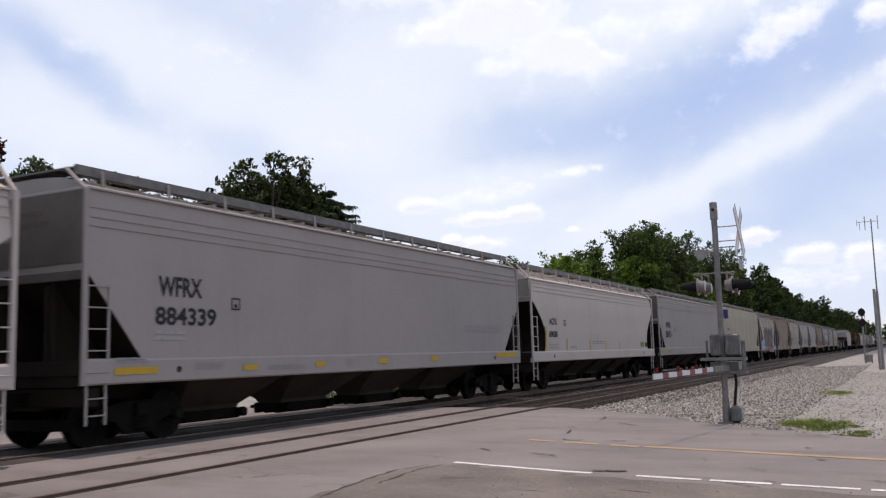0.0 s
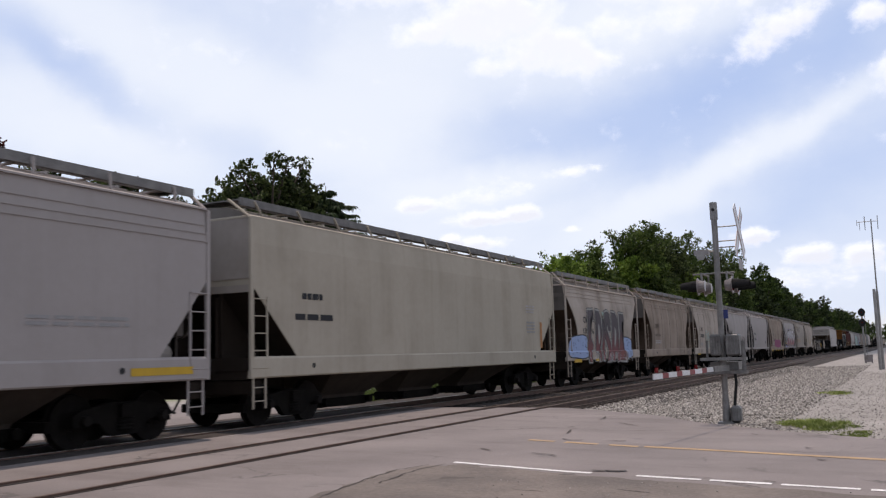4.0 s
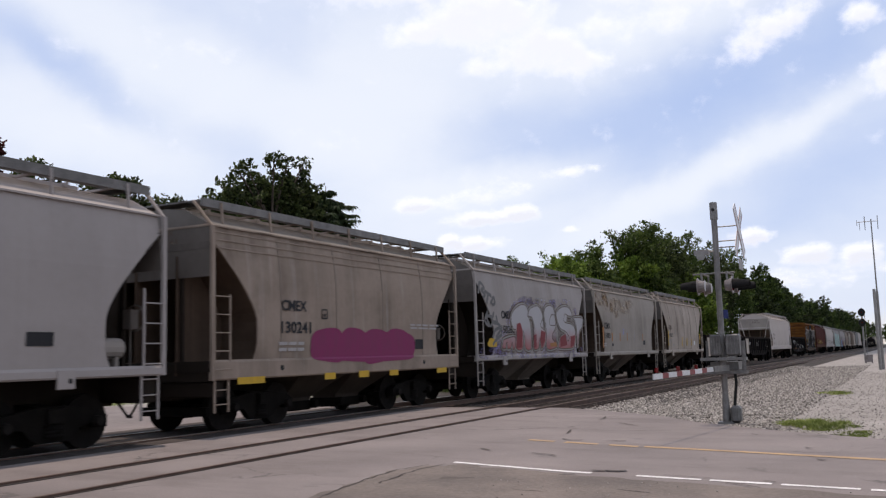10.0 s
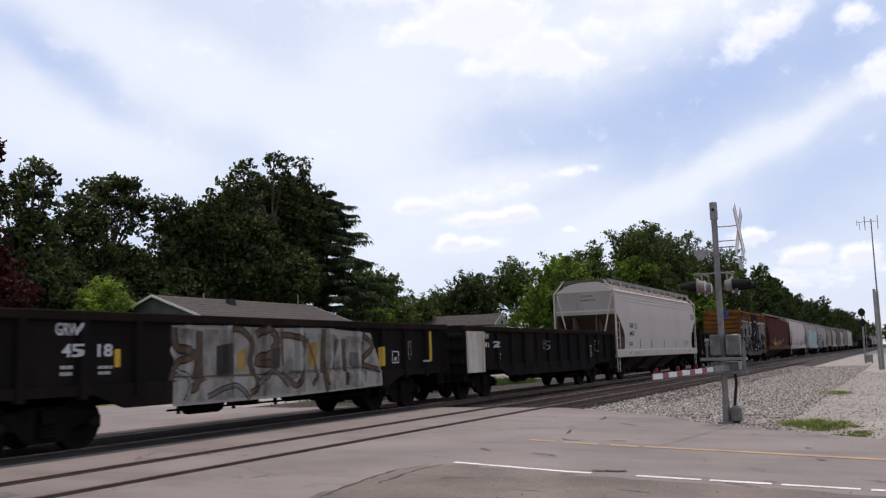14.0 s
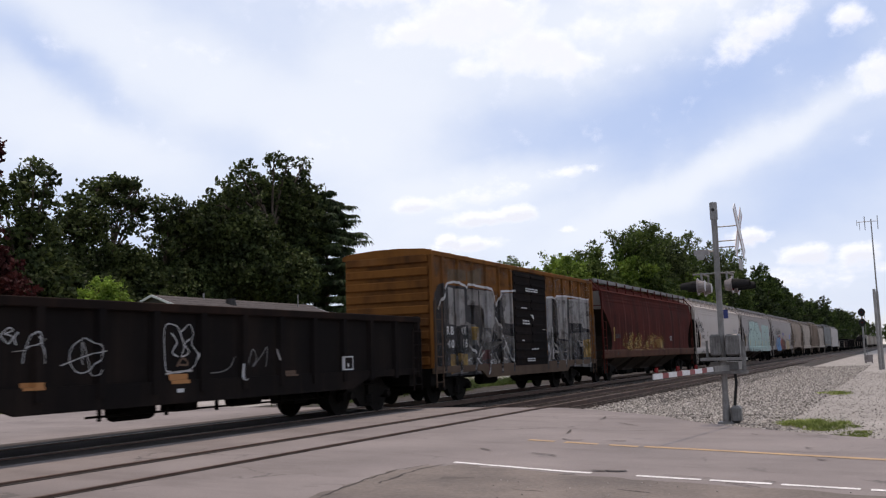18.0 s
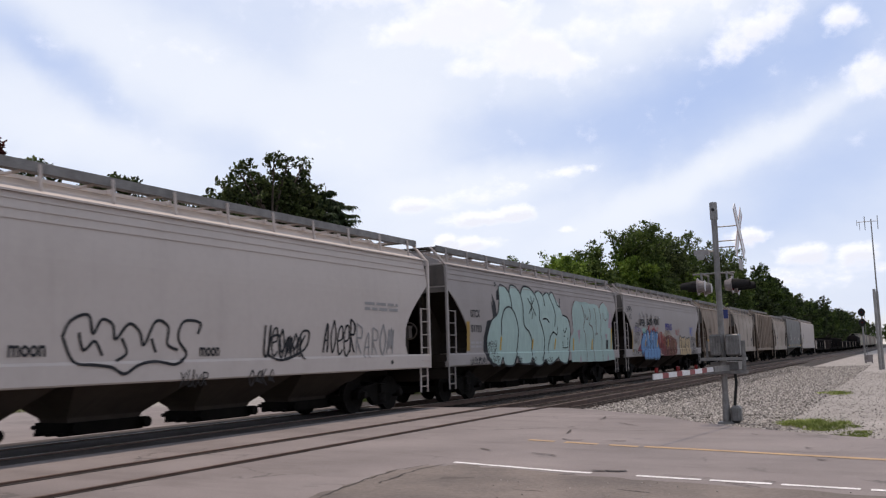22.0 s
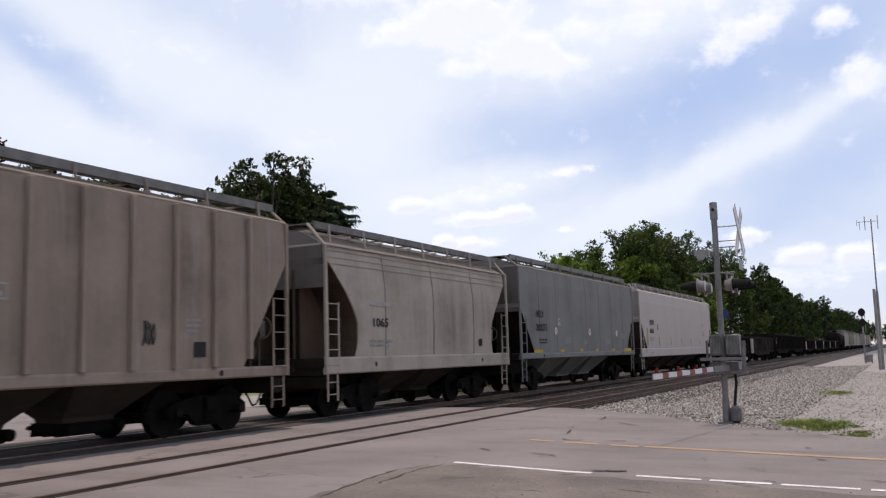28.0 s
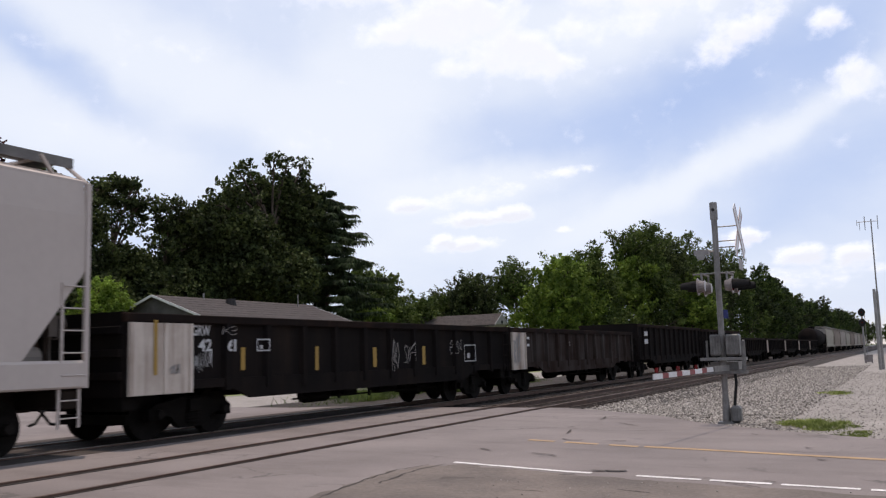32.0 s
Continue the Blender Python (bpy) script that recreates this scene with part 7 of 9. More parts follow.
lettering(car_p, "41", -6.32, 1.64, -6.01, 1.81, "chalk")
lettering(car_p, "22", -5.64, 1.63, -5.13, 1.84, "chalk")
scrawl(car_p, 2, -1.08, 1.52, -0.59, 1.94, "chalk", 134)
outline_box(car_p, 4.23, 1.21, 4.78, 1.68, "chalk")
scrawl(car_p, 1, 5.21, 1.41, 5.91, 1.93, "chalk", 136)
bars(car_p, 2, -5.36, 1.22, -5.06, 1.47, "pale")
lettering(car_q, "CAIX", -6.78, 2.52, -6.07, 2.77, "ink")
lettering(car_q, "64625", -6.82, 2.14, -5.95, 2.37, "ink")
outline_box(car_q, -5.70, 2.49, -5.45, 2.75, "ink")
bars(car_q, 2, -6.90, 1.63, -6.28, 1.83, "ink")
patch(car_q, -4.92, 1.49, -4.80, 1.95, "brown")
patch(car_q, -2.59, 1.49, -2.46, 1.95, "brown")
patch(car_q, 0.23, 1.52, 0.34, 1.94, "brown")
patch(car_q, 3.08, 1.53, 3.19, 1.92, "brown")
patch(car_q, 5.46, 1.58, 5.56, 1.92, "brown")
lettering(car_q, "CAI", 7.69, 3.22, 8.58, 3.60, "ink")
bars(car_q, 2, -6.03, 1.23, -5.42, 1.33, "mid")
outline_box(car_q, -5.34, 1.21, -5.06, 1.33, "mid")
bars(car_q, 2, -1.99, 1.23, -1.47, 1.32, "mid")
patch(car_q, 6.02, 1.66, 6.49, 1.92, "mid")
lettering(car_r, "GNWR", -6.21, 1.85, -5.40, 2.09, "chalk")
lettering(car_r, "4117", -6.11, 1.55, -5.46, 1.80, "chalk")
patch(car_r, -7.53, 1.07, -7.06, 1.27, "org")
for wd_, ink_, pts_ in (
        (0.022, "chalk", [(-4.96, 1.87), (-4.81, 2.01), (-4.72, 1.97), (-4.86, 1.92), (-4.74, 1.88), (-4.80, 1.77), (-4.94, 1.89)]),
        (0.03, "chalk", [(-4.63, 1.95), (-4.70, 1.86), (-4.66, 1.75)]),
        (0.022, "chalk", [(-4.54, 1.47), (-4.50, 1.69), (-4.36, 1.96), (-4.30, 1.80), (-4.50, 1.70)]),
        (0.014, "pale", [(-4.71, 1.65), (-4.51, 1.67)]),
        (0.022, "chalk", [(-4.34, 1.89), (-4.28, 1.74), (-4.23, 1.59)]),
        (0.018, "pale", [(-4.24, 1.85), (-4.16, 1.73), (-4.14, 1.46)]),
        (0.018, "chalk", [(-3.37, 1.87), (-3.61, 1.73), (-3.67, 1.50), (-3.52, 1.31), (-3.29, 1.32), (-3.12, 1.52), (-3.11, 1.73), (-3.37, 1.87)]),
        (0.018, "chalk", [(-3.84, 1.42), (-3.38, 1.56), (-3.01, 1.65)]),
        (0.016, "chalk", [(-3.41, 1.43), (-3.42, 1.80), (-3.29, 1.49), (-3.25, 1.29), (-3.16, 1.24), (-3.09, 1.34)]),
        (0.024, "chalk", [(-1.54, 1.28), (-1.57, 2.06), (-1.27, 2.10), (-1.16, 1.99), (-0.94, 2.13), (-0.83, 1.99), (-0.86, 1.76), (-0.71, 1.57), (-0.82, 1.33), (-1.20, 1.23), (-1.54, 1.28)]),
        (0.03, "chalk", [(-1.40, 1.97), (-1.26, 1.80), (-1.37, 1.61), (-1.23, 1.53)]),
        (0.03, "chalk", [(-1.18, 1.99), (-1.07, 1.72), (-1.13, 1.53), (-0.94, 1.61), (-1.05, 1.76), (-0.91, 1.86)]),
        (0.06, "umber", [(-1.26, 1.35), (-1.10, 1.50), (-0.96, 1.38), (-1.21, 1.38)]),
        (0.05, "pale", [(-1.54, 1.22), (-1.20, 1.25), (-0.85, 1.26)]),
        (0.03, "greysp", [(-0.34, 1.20), (-0.01, 1.22), (0.23, 1.31), (0.37, 1.51)]),
        (0.03, "chalk", [(0.54, 1.36), (0.54, 1.05), (0.64, 1.05)]),
        (0.035, "greysp", [(0.77, 1.30), (0.93, 1.65), (1.05, 1.46), (0.93, 1.29), (1.24, 1.54), (1.41, 1.69), (1.37, 1.28)]),
        (0.02, "pale", [(1.73, 1.65), (1.76, 1.41)])):
    stroke(car_r, smooth_path(pts_), wd_ * 0.72, ink_, 3)
patch(car_r, -1.31, 0.87, -1.13, 0.94, "chalk")
patch(car_r, 1.97, 1.06, 2.42, 1.18, "umber")
patch(car_r, -1.45, 1.03, -0.97, 1.21, "org")
outline_box(car_r, 4.20, 1.13, 4.75, 1.46, "chalk")
patch(car_r, -4.58, 1.05, -4.17, 1.17, "org")
bars(car_r, 2, -6.30, 0.85, -5.62, 0.95, "pale")
lettering(car_t, "26815", -7.69, 2.00, -6.81, 2.20, "ink")
patch(car_t, -7.93, 1.85, -7.81, 2.51, "ochre")
outline_box(car_t, 3.24, 1.92, 3.64, 2.16, "chalk")
lettering(car_u, "ACFX", -7.07, 2.49, -6.29, 2.75, "ink")
lettering(car_u, "99423", -7.10, 2.03, -6.12, 2.30, "ink")
bars(car_u, 2, -7.17, 1.58, -5.93, 1.82, "mid")
patch(car_u, -7.70, 1.48, -7.54, 2.41, "org")
patch(car_u, -5.37, 1.47, -5.25, 1.89, "org")
for pts_ in (
        [(-8.14, 3.01), (-8.30, 3.33), (-8.49, 3.25), (-8.45, 2.95), (-8.19, 2.67), (-7.82, 2.56), (-7.54, 2.62), (-7.69, 2.83), (-7.50, 2.90), (-7.80, 2.95), (-7.65, 3.08), (-7.91, 3.11), (-7.83, 3.30), (-7.72, 3.43), (-7.61, 3.24), (-7.50, 3.01)],
        [(-8.20, 2.89), (-8.10, 2.96), (-8.06, 2.81), (-8.18, 2.82)],
        [(-7.55, 3.25), (-7.32, 3.03), (-7.47, 2.89), (-7.16, 2.99), (-7.33, 2.79), (-7.04, 2.80), (-7.20, 2.59), (-7.04, 2.50), (-7.38, 2.56)],
        [(-7.04, 2.79), (-7.08, 3.03), (-6.93, 3.13), (-6.77, 3.02), (-6.90, 2.81)],
        [(-3.56, 1.87), (-3.41, 2.14), (-3.06, 2.24), (-2.95, 1.93), (-2.78, 2.17), (-2.54, 2.09), (-2.47, 1.84), (-2.18, 2.11), (-1.93, 1.98), (-1.82, 1.74), (-1.55, 2.17), (-1.24, 2.07), (-1.25, 1.76), (-0.98, 1.65)],
        [(-0.47, 1.95), (-0.40, 2.16), (-0.84, 2.18), (-0.98, 1.86), (-0.75, 1.57), (-1.07, 1.39), (-1.53, 1.45), (-1.95, 1.40), (-2.28, 1.25), (-2.57, 1.37), (-2.97, 1.42), (-3.33, 1.48), (-3.55, 1.87)],
        [(-3.24, 1.95), (-3.13, 1.66), (-2.91, 1.81), (-2.74, 1.57)],
        [(-2.33, 1.86), (-2.21, 1.61), (-2.45, 1.47)],
        [(-1.65, 1.86), (-1.53, 1.61)],
        [(1.68, 1.53), (1.75, 1.87), (2.05, 1.93), (2.13, 1.58), (2.40, 1.90), (2.59, 1.64), (2.87, 2.02), (3.14, 2.00), (2.95, 1.63), (2.12, 1.41), (1.68, 1.53)],
):
    stroke(car_u, smooth_path(pts_), 0.055, "ink", 3)
lettering(car_u, "moon", -4.53, 1.56, -3.86, 1.75, "ink")
lettering(car_u, "moon", -0.4, 1.52, 0.16, 1.7, "ink")
scrawl(car_u, 6, 1.53, 1.43, 3.03, 2.07, "ink", 178)
scrawl(car_u, 5, 3.72, 1.49, 5.10, 2.31, "ink", 179)
scrawl(car_u, 5, 5.10, 1.47, 6.96, 2.25, "mid", 180)
outline_box(car_u, -5.14, 2.25, -4.88, 2.53, "ink")
bars(car_u, 1, -7.63, 1.11, -6.34, 1.23, "ink")
scrawl(car_u, 5, -6.31, 0.97, -5.08, 1.43, "ink", 183)
scrawl(car_u, 4, -0.96, 0.96, -0.16, 1.26, "ink", 184)
scrawl(car_u, 4, 1.01, 0.93, 1.83, 1.25, "ink", 185)
bars(car_u, 2, -8.99, 1.13, -8.16, 1.28, "mid")
bars(car_u, 2, 5.50, 2.57, 7.16, 2.84, "mid")
lettering(car_v, "UTCX", -7.29, 2.58, -6.61, 2.82, "ink")
lettering(car_v, "51733", -7.28, 2.11, -6.51, 2.34, "ink")
patch(car_v, -7.60, 1.54, -7.39, 2.44, "ochre")
bars(car_v, 2, -7.30, 1.60, -6.50, 1.85, "pale")
scrawl(car_v, 4, -6.02, 1.64, -5.28, 1.86, "ink", 192)
scrawl(car_v, 4, -6.02, 1.43, -5.28, 1.62, "ink", 193)
scrawl(car_v, 4, -5.99, 1.08, -5.12, 1.37, "ink", 194)
scrawl(car_v, 8, -7.45, 1.11, -6.21, 1.33, "ink", 195)
scrawl(car_v, 3, -3.61, 1.05, -3.22, 1.33, "ink", 196)
scrawl(car_v, 3, -2.41, 1.01, -1.86, 1.26, "ink", 197)
scrawl(car_v, 4, -1.34, 1.00, -0.06, 1.27, "ink", 198)
patch(car_v, 6.88, 1.51, 7.22, 1.91, "ink")
lettering(car_w, "UTCX", -7.07, 2.56, -6.39, 2.79, "ink")
lettering(car_w, "51726", -7.09, 2.15, -6.27, 2.32, "ink")
scrawl(car_w, 8, -7.32, 2.32, -5.96, 2.56, "navy", 205)
scrawl(car_w, 6, -5.74, 2.27, -4.95, 2.61, "mint", 206)
scrawl(car_w, 7, -4.56, 2.36, -2.33, 2.70, "red", 207)
scrawl(car_w, 5, 1.69, 2.26, 2.83, 2.61, "red", 209)
scrawl(car_w, 3, 5.78, 2.24, 6.70, 2.77, "royal", 210)
scrawl(car_w, 7, 5.93, 1.79, 7.42, 2.15, "ink", 211)
scrawl(car_w, 6, 6.10, 1.40, 7.34, 1.74, "ink", 212)
scrawl(car_w, 9, 5.92, 1.04, 7.86, 1.39, "ink", 213)
patch(car_w, 7.52, 1.51, 7.63, 2.45, "ochre")
patch(car_w, 6.64, 1.58, 6.97, 1.77, "ink")
lettering(car_x, "NCUX", -3.68, 2.48, -2.81, 2.75, "ink")
lettering(car_x, "20543", -3.77, 1.99, -2.90, 2.23, "ink")
patch(car_x, -4.38, 1.87, -3.75, 2.01, "ochre")
patch(car_x, 2.13, 1.69, 2.49, 1.89, "ink")
bars(car_x, 2, -3.83, 1.68, -2.84, 1.87, "mid")
bars(car_y, 1, -3.73, 2.33, -2.86, 2.56, "brown")
bars(car_y, 1, -3.67, 1.96, -3.01, 2.15, "brown")
patch(car_y, 2.74, 1.94, 3.38, 2.17, "ink")
lettering(car_z, "LC", -3.66, 2.70, -3.31, 2.96, "ink")
lettering(car_z, "EX", -3.00, 2.69, -2.63, 2.98, "ink")
lettering(car_z, "95", -3.68, 2.24, -3.32, 2.46, "ink")
lettering(car_z, "1", -3.01, 2.23, -2.88, 2.44, "ink")
patch(car_z, -4.24, 1.46, -4.12, 2.25, "rust")
outline_box(car_z, -1.73, 2.43, -1.45, 2.69, "pale")
patch(car_z, 2.55, 1.51, 2.88, 1.80, "ink")
scrawl(car_z, 3, 1.27, 1.74, 1.57, 2.13, "ink", 231)
bars(car_z, 2, -3.71, 1.53, -3.33, 1.75, "mid")
bars(car_z, 3, 2.34, 1.95, 2.74, 2.26, "mid")
bars(car_1, 1, -3.47, 2.68, -2.49, 2.87, "pale")
lettering(car_1, "1065", -3.33, 2.19, -2.59, 2.42, "ink")
patch(car_1, 3.01, 1.69, 3.27, 1.91, "ink")
bars(car_1, 2, -3.51, 1.67, -2.38, 1.88, "mid")
lettering(car_2, "NKLX", -5.91, 2.72, -5.08, 2.98, "ink")
lettering(car_2, "200273", -5.94, 2.22, -4.81, 2.49, "ink")
round_sign(car_2, -4.01, 2.08, -3.70, 2.41, "sign")
round_sign(car_2, 0.15, 2.06, 0.50, 2.41, "sign")
round_sign(car_2, 4.23, 2.05, 4.53, 2.39, "sign")
patch(car_2, -6.23, 1.42, -5.34, 1.53, "yel")
patch(car_2, -3.39, 1.42, -2.95, 1.53, "yel")
patch(car_2, -1.01, 1.42, -0.62, 1.53, "yel")
patch(car_2, 1.08, 1.42, 1.49, 1.52, "yel")
patch(car_2, 3.55, 1.41, 3.98, 1.52, "yel")
patch(car_2, 5.62, 1.38, 6.76, 1.52, "yel")
outline_box(car_2, -3.57, 2.47, -3.32, 2.73, "chalk")
bars(car_2, 2, -5.65, 1.73, -4.83, 1.95, "ink")
bars(car_2, 4, -2.75, 1.73, -2.21, 2.01, "mid")
bars(car_2, 4, -0.45, 1.71, 0.01, 1.93, "mid")
bars(car_2, 3, 2.73, 1.71, 3.20, 2.00, "mid")
bars(car_2, 3, 5.16, 1.97, 5.75, 2.21, "mid")
lettering(car_3, "DOWX", -7.47, 2.72, -6.54, 3.01, "ink")
lettering(car_3, "60301", -7.51, 2.28, -6.66, 2.55, "ink")
patch(car_3, -8.13, 1.65, -7.93, 2.56, "ochre")
patch(car_3, -5.60, 1.63, -5.46, 2.09, "ochre")
patch(car_3, -2.83, 1.65, -2.72, 2.11, "ochre")
patch(car_3, -0.07, 1.65, 0.04, 2.09, "ochre")
patch(car_3, 2.67, 1.67, 2.81, 2.09, "ochre")
patch(car_3, 5.38, 1.69, 5.50, 2.04, "ochre")
outline_box(car_3, -5.90, 2.51, -5.64, 2.77, "ink")
bars(car_3, 2, -7.56, 1.86, -6.77, 2.09, "mid")
bars(car_3, 2, 6.26, 2.86, 6.93, 3.01, "mid")
bars(car_3, 3, 6.35, 2.22, 7.06, 2.51, "mid")
bars(car_3, 2, -8.65, 1.25, -8.29, 1.48, "mid")
lettering(car_4, "GRW", -6.70, 1.92, -6.20, 2.13, "chalk")
lettering(car_4, "42", -6.53, 1.62, -6.15, 1.86, "chalk")
lettering(car_4, "61", -5.82, 1.61, -5.43, 1.86, "chalk")
scrawl(car_4, 5, -6.79, 1.27, -6.13, 1.62, "chalk", 271)
patch(car_4, -5.29, 1.23, -5.16, 1.69, "ochre")
patch(car_4, -2.69, 1.16, -2.56, 1.70, "ochre")
patch(car_4, -0.17, 1.17, -0.00, 1.67, "ochre")
patch(car_4, 2.46, 1.18, 2.63, 1.69, "ochre")
outline_box(car_4, 5.17, 1.21, 5.74, 1.73, "chalk")
scrawl(car_4, 3, 0.60, 1.07, 1.19, 1.89, "pale", 277)
scrawl(car_4, 3, 1.44, 1.28, 1.94, 1.81, "pale", 278)
scrawl(car_4, 4, 4.18, 1.48, 5.03, 1.90, "pale", 279)
outline_box(car_4, -4.78, 1.61, -4.48, 1.87, "chalk")
scrawl(car_4, 2, -5.87, 1.95, -5.39, 2.14, "pale", 281)
patch(car_4, -7.82, 1.21, -7.73, 2.19, "ochre")
scrawl(car_4, 3, -7.40, 1.22, -7.14, 1.39, "mid", 283)
scrawl(car_5, 4, -7.75, 1.14, -6.99, 2.11, "mid", 284)
for z_ in (2.12, 1.72):
    patch(car_6, -6.62, z_, -6.34, z_ + 0.24, "chalk")
    patch(car_6, -6.05, z_ + 0.02, -5.5, z_ + 0.26, "chalk")
for z_ in (1.95, 1.7):
    bars(car_5, 1, -6.05, z_ - 0.08, -5.75, z_ + 0.08, "chalk")
bars(car_5, 1, -1.6, 1.55, -1.4, 1.9, "pale")
spray(car_s, [(-6.40, 3.45), (-6.04, 3.44), (-6.00, 2.28), (-6.37, 2.31)], "tarnish", 1)
spray(car_s, [(-5.94, 3.42), (-5.28, 3.44), (-5.25, 2.31), (-5.91, 2.28)], "tarnish", 1)
spray(car_s, [(-5.28, 3.47), (-5.10, 3.49), (-5.08, 2.46), (-5.26, 2.50)], "black", 1)
spray(car_s, [(-5.07, 3.46), (-4.25, 3.46), (-4.24, 2.97), (-5.06, 2.96)], "tarnish", 1)
spray(car_s, [(-5.09, 2.96), (-4.04, 2.95), (-3.90, 2.77), (-3.89, 2.22), (-5.08, 2.46)], "black", 1)
spray(car_s, [(-4.17, 3.47), (-3.15, 3.48), (-3.00, 3.27), (-2.99, 2.49), (-3.18, 2.26), (-3.28, 1.88), (-3.88, 1.77), (-4.15, 1.93), (-3.82, 2.25), (-3.83, 2.88), (-4.16, 2.97)], "tarnish", 1)
spray(car_s, [(-2.41, 3.46), (-1.58, 3.50), (-1.58, 2.43), (-2.16, 2.46)], "tarnish", 1)
spray(car_s, [(-2.92, 3.00), (-2.57, 3.31), (-2.32, 2.80), (-2.40, 2.17), (-2.92, 2.66)], "black", 1)
spray(car_s, [(-2.40, 2.37), (-1.56, 2.37), (-1.56, 2.04), (-2.40, 2.03)], "black", 1)
spray(car_s, [(-2.95, 2.60), (-2.44, 2.06), (-1.56, 2.01), (-1.57, 1.12), (-2.48, 1.77), (-3.14, 2.18)], "greysp", 1)
spray(car_s, [(-5.20, 2.45), (-4.23, 2.24), (-4.20, 0.80), (-5.16, 1.05)], "greysp", 1)
spray(car_s, [(-4.15, 1.82), (-2.56, 1.83), (-1.73, 1.13), (-1.73, 0.84), (-4.13, 0.85)], "greysp", 1)
spray(car_s, [(-6.33, 1.37), (-5.17, 1.39), (-5.15, 0.86), (-6.31, 0.84)], "greysp", 1)
spray(car_s, [(-4.83, 2.29), (-4.32, 2.28), (-4.32, 1.87), (-4.82, 1.87)], "ochre", 2)
spray(car_s, [(-5.84, 1.47), (-5.17, 1.44), (-5.16, 1.10), (-5.83, 1.10)], "ochre", 2)
spray(car_s, [(-6.34, 1.44), (-5.99, 1.45), (-5.97, 0.91), (-6.32, 0.86)], "ochre", 2)
spray(car_s, [(-3.30, 0.91), (-2.74, 0.91), (-2.74, 0.78), (-3.30, 0.78)], "ochre", 2)
spray(car_s, [(-5.80, 2.33), (-5.08, 2.33), (-5.08, 1.49), (-5.80, 1.49)], "black", 3)
spray(car_s, [(-6.66, 2.33), (-5.98, 2.33), (-5.98, 1.5), (-6.66, 1.5)], "black", 3)
spray(car_s, [(-5.00, 1.63), (-4.48, 1.82), (-4.21, 1.52), (-4.20, 1.11), (-4.66, 1.37)], "black", 2)
spray(car_s, [(-4.11, 1.57), (-3.60, 1.56), (-3.52, 1.08), (-3.80, 0.81), (-4.11, 1.21)], "maroon", 2)
spray(car_s, [(-3.20, 1.50), (-2.56, 1.83), (-2.47, 1.27), (-3.01, 1.06)], "black", 2)
spray(car_s, [(-6.42, 3.98), (-5.95, 4.03), (-5.94, 3.70), (-6.41, 3.64)], "smoke", 1)
spray(car_s, [(-5.92, 4.01), (-5.12, 4.05), (-5.11, 3.72), (-5.91, 3.65)], "smoke", 1)
spray(car_s, [(-5.03, 4.01), (-3.92, 4.22), (-3.98, 3.67), (-5.02, 3.63)], "smoke", 1)
spray(car_s, [(1.70, 3.49), (2.54, 3.51), (2.41, 2.37), (1.67, 1.94)], "tarnish", 1)
spray(car_s, [(2.52, 2.74), (2.99, 3.39), (3.11, 1.89), (2.71, 1.40), (2.46, 1.16)], "black", 1)
spray(car_s, [(3.05, 3.58), (4.31, 3.62), (4.25, 1.89), (3.17, 1.95)], "tarnish", 1)
spray(car_s, [(4.54, 3.56), (6.95, 3.65), (7.03, 2.34), (5.86, 2.46), (5.73, 2.59), (4.50, 2.59)], "tarnish", 1)
spray(car_s, [(4.46, 2.57), (5.87, 2.56), (6.05, 1.97), (4.45, 2.16)], "black", 1)
spray(car_s, [(4.45, 2.16), (7.18, 2.27), (7.10, 0.75), (4.40, 0.85)], "greysp", 1)
spray(car_s, [(1.72, 1.88), (2.46, 2.37), (2.46, 1.16), (1.75, 1.12)], "greysp", 1)
spray(car_s, [(3.17, 1.89), (4.24, 1.83), (4.21, 0.86), (3.15, 1.02)], "greysp", 1)
spray(car_s, [(6.15, 1.90), (6.89, 1.94), (6.85, 1.19), (6.11, 1.17)], "ochre", 2)
spray(car_s, [(5.28, 1.83), (6.05, 1.90), (6.01, 1.07), (5.12, 1.09)], "black", 2)
stroke(car_s, [(-7.11, 2.76), (-6.46, 3.56), (-5.99, 3.63), (-5.23, 3.56), (-5.10, 3.49), (-5.02, 3.61), (-4.19, 3.59), (-3.19, 3.56), (-3.00, 3.33), (-2.88, 3.00), (-2.53, 3.51), (-1.47, 3.58)], 0.07, "chalk", 4)
stroke(car_s, [(1.70, 3.49), (2.60, 3.55), (2.78, 3.40), (3.05, 3.61), (4.37, 3.66), (6.95, 3.63), (7.10, 1.33)], 0.07, "chalk", 4)
stroke(car_s, [(-2.95, 2.63), (-2.40, 2.06), (-1.56, 1.09)], 0.07, "chalk", 4)
stroke(car_s, [(-5.03, 1.72), (-4.47, 1.32), (-3.73, 0.80), (-3.49, 1.51)], 0.07, "chalk", 4)
stroke(car_s, [(1.77, 1.91), (2.46, 2.38), (2.46, 1.16)], 0.07, "chalk", 4)
lettering(car_s, "R", -6.57, 2.02, -6.36, 2.27, "chalk", 5)
lettering(car_s, "B", -6.31, 2.02, -6.10, 2.27, "chalk", 5)
lettering(car_s, "4", -6.56, 1.63, -6.35, 1.88, "chalk", 5)
lettering(car_s, "0", -6.30, 1.63, -6.09, 1.88, "chalk", 5)
lettering(car_s, "O", -5.73, 2.03, -5.51, 2.27, "chalk", 5)
lettering(car_s, "X", -5.46, 2.03, -5.24, 2.27, "chalk", 5)
lettering(car_s, "1", -5.65, 1.64, -5.61, 1.91, "chalk", 5)
lettering(car_s, "1", -5.46, 1.64, -5.42, 1.91, "chalk", 5)
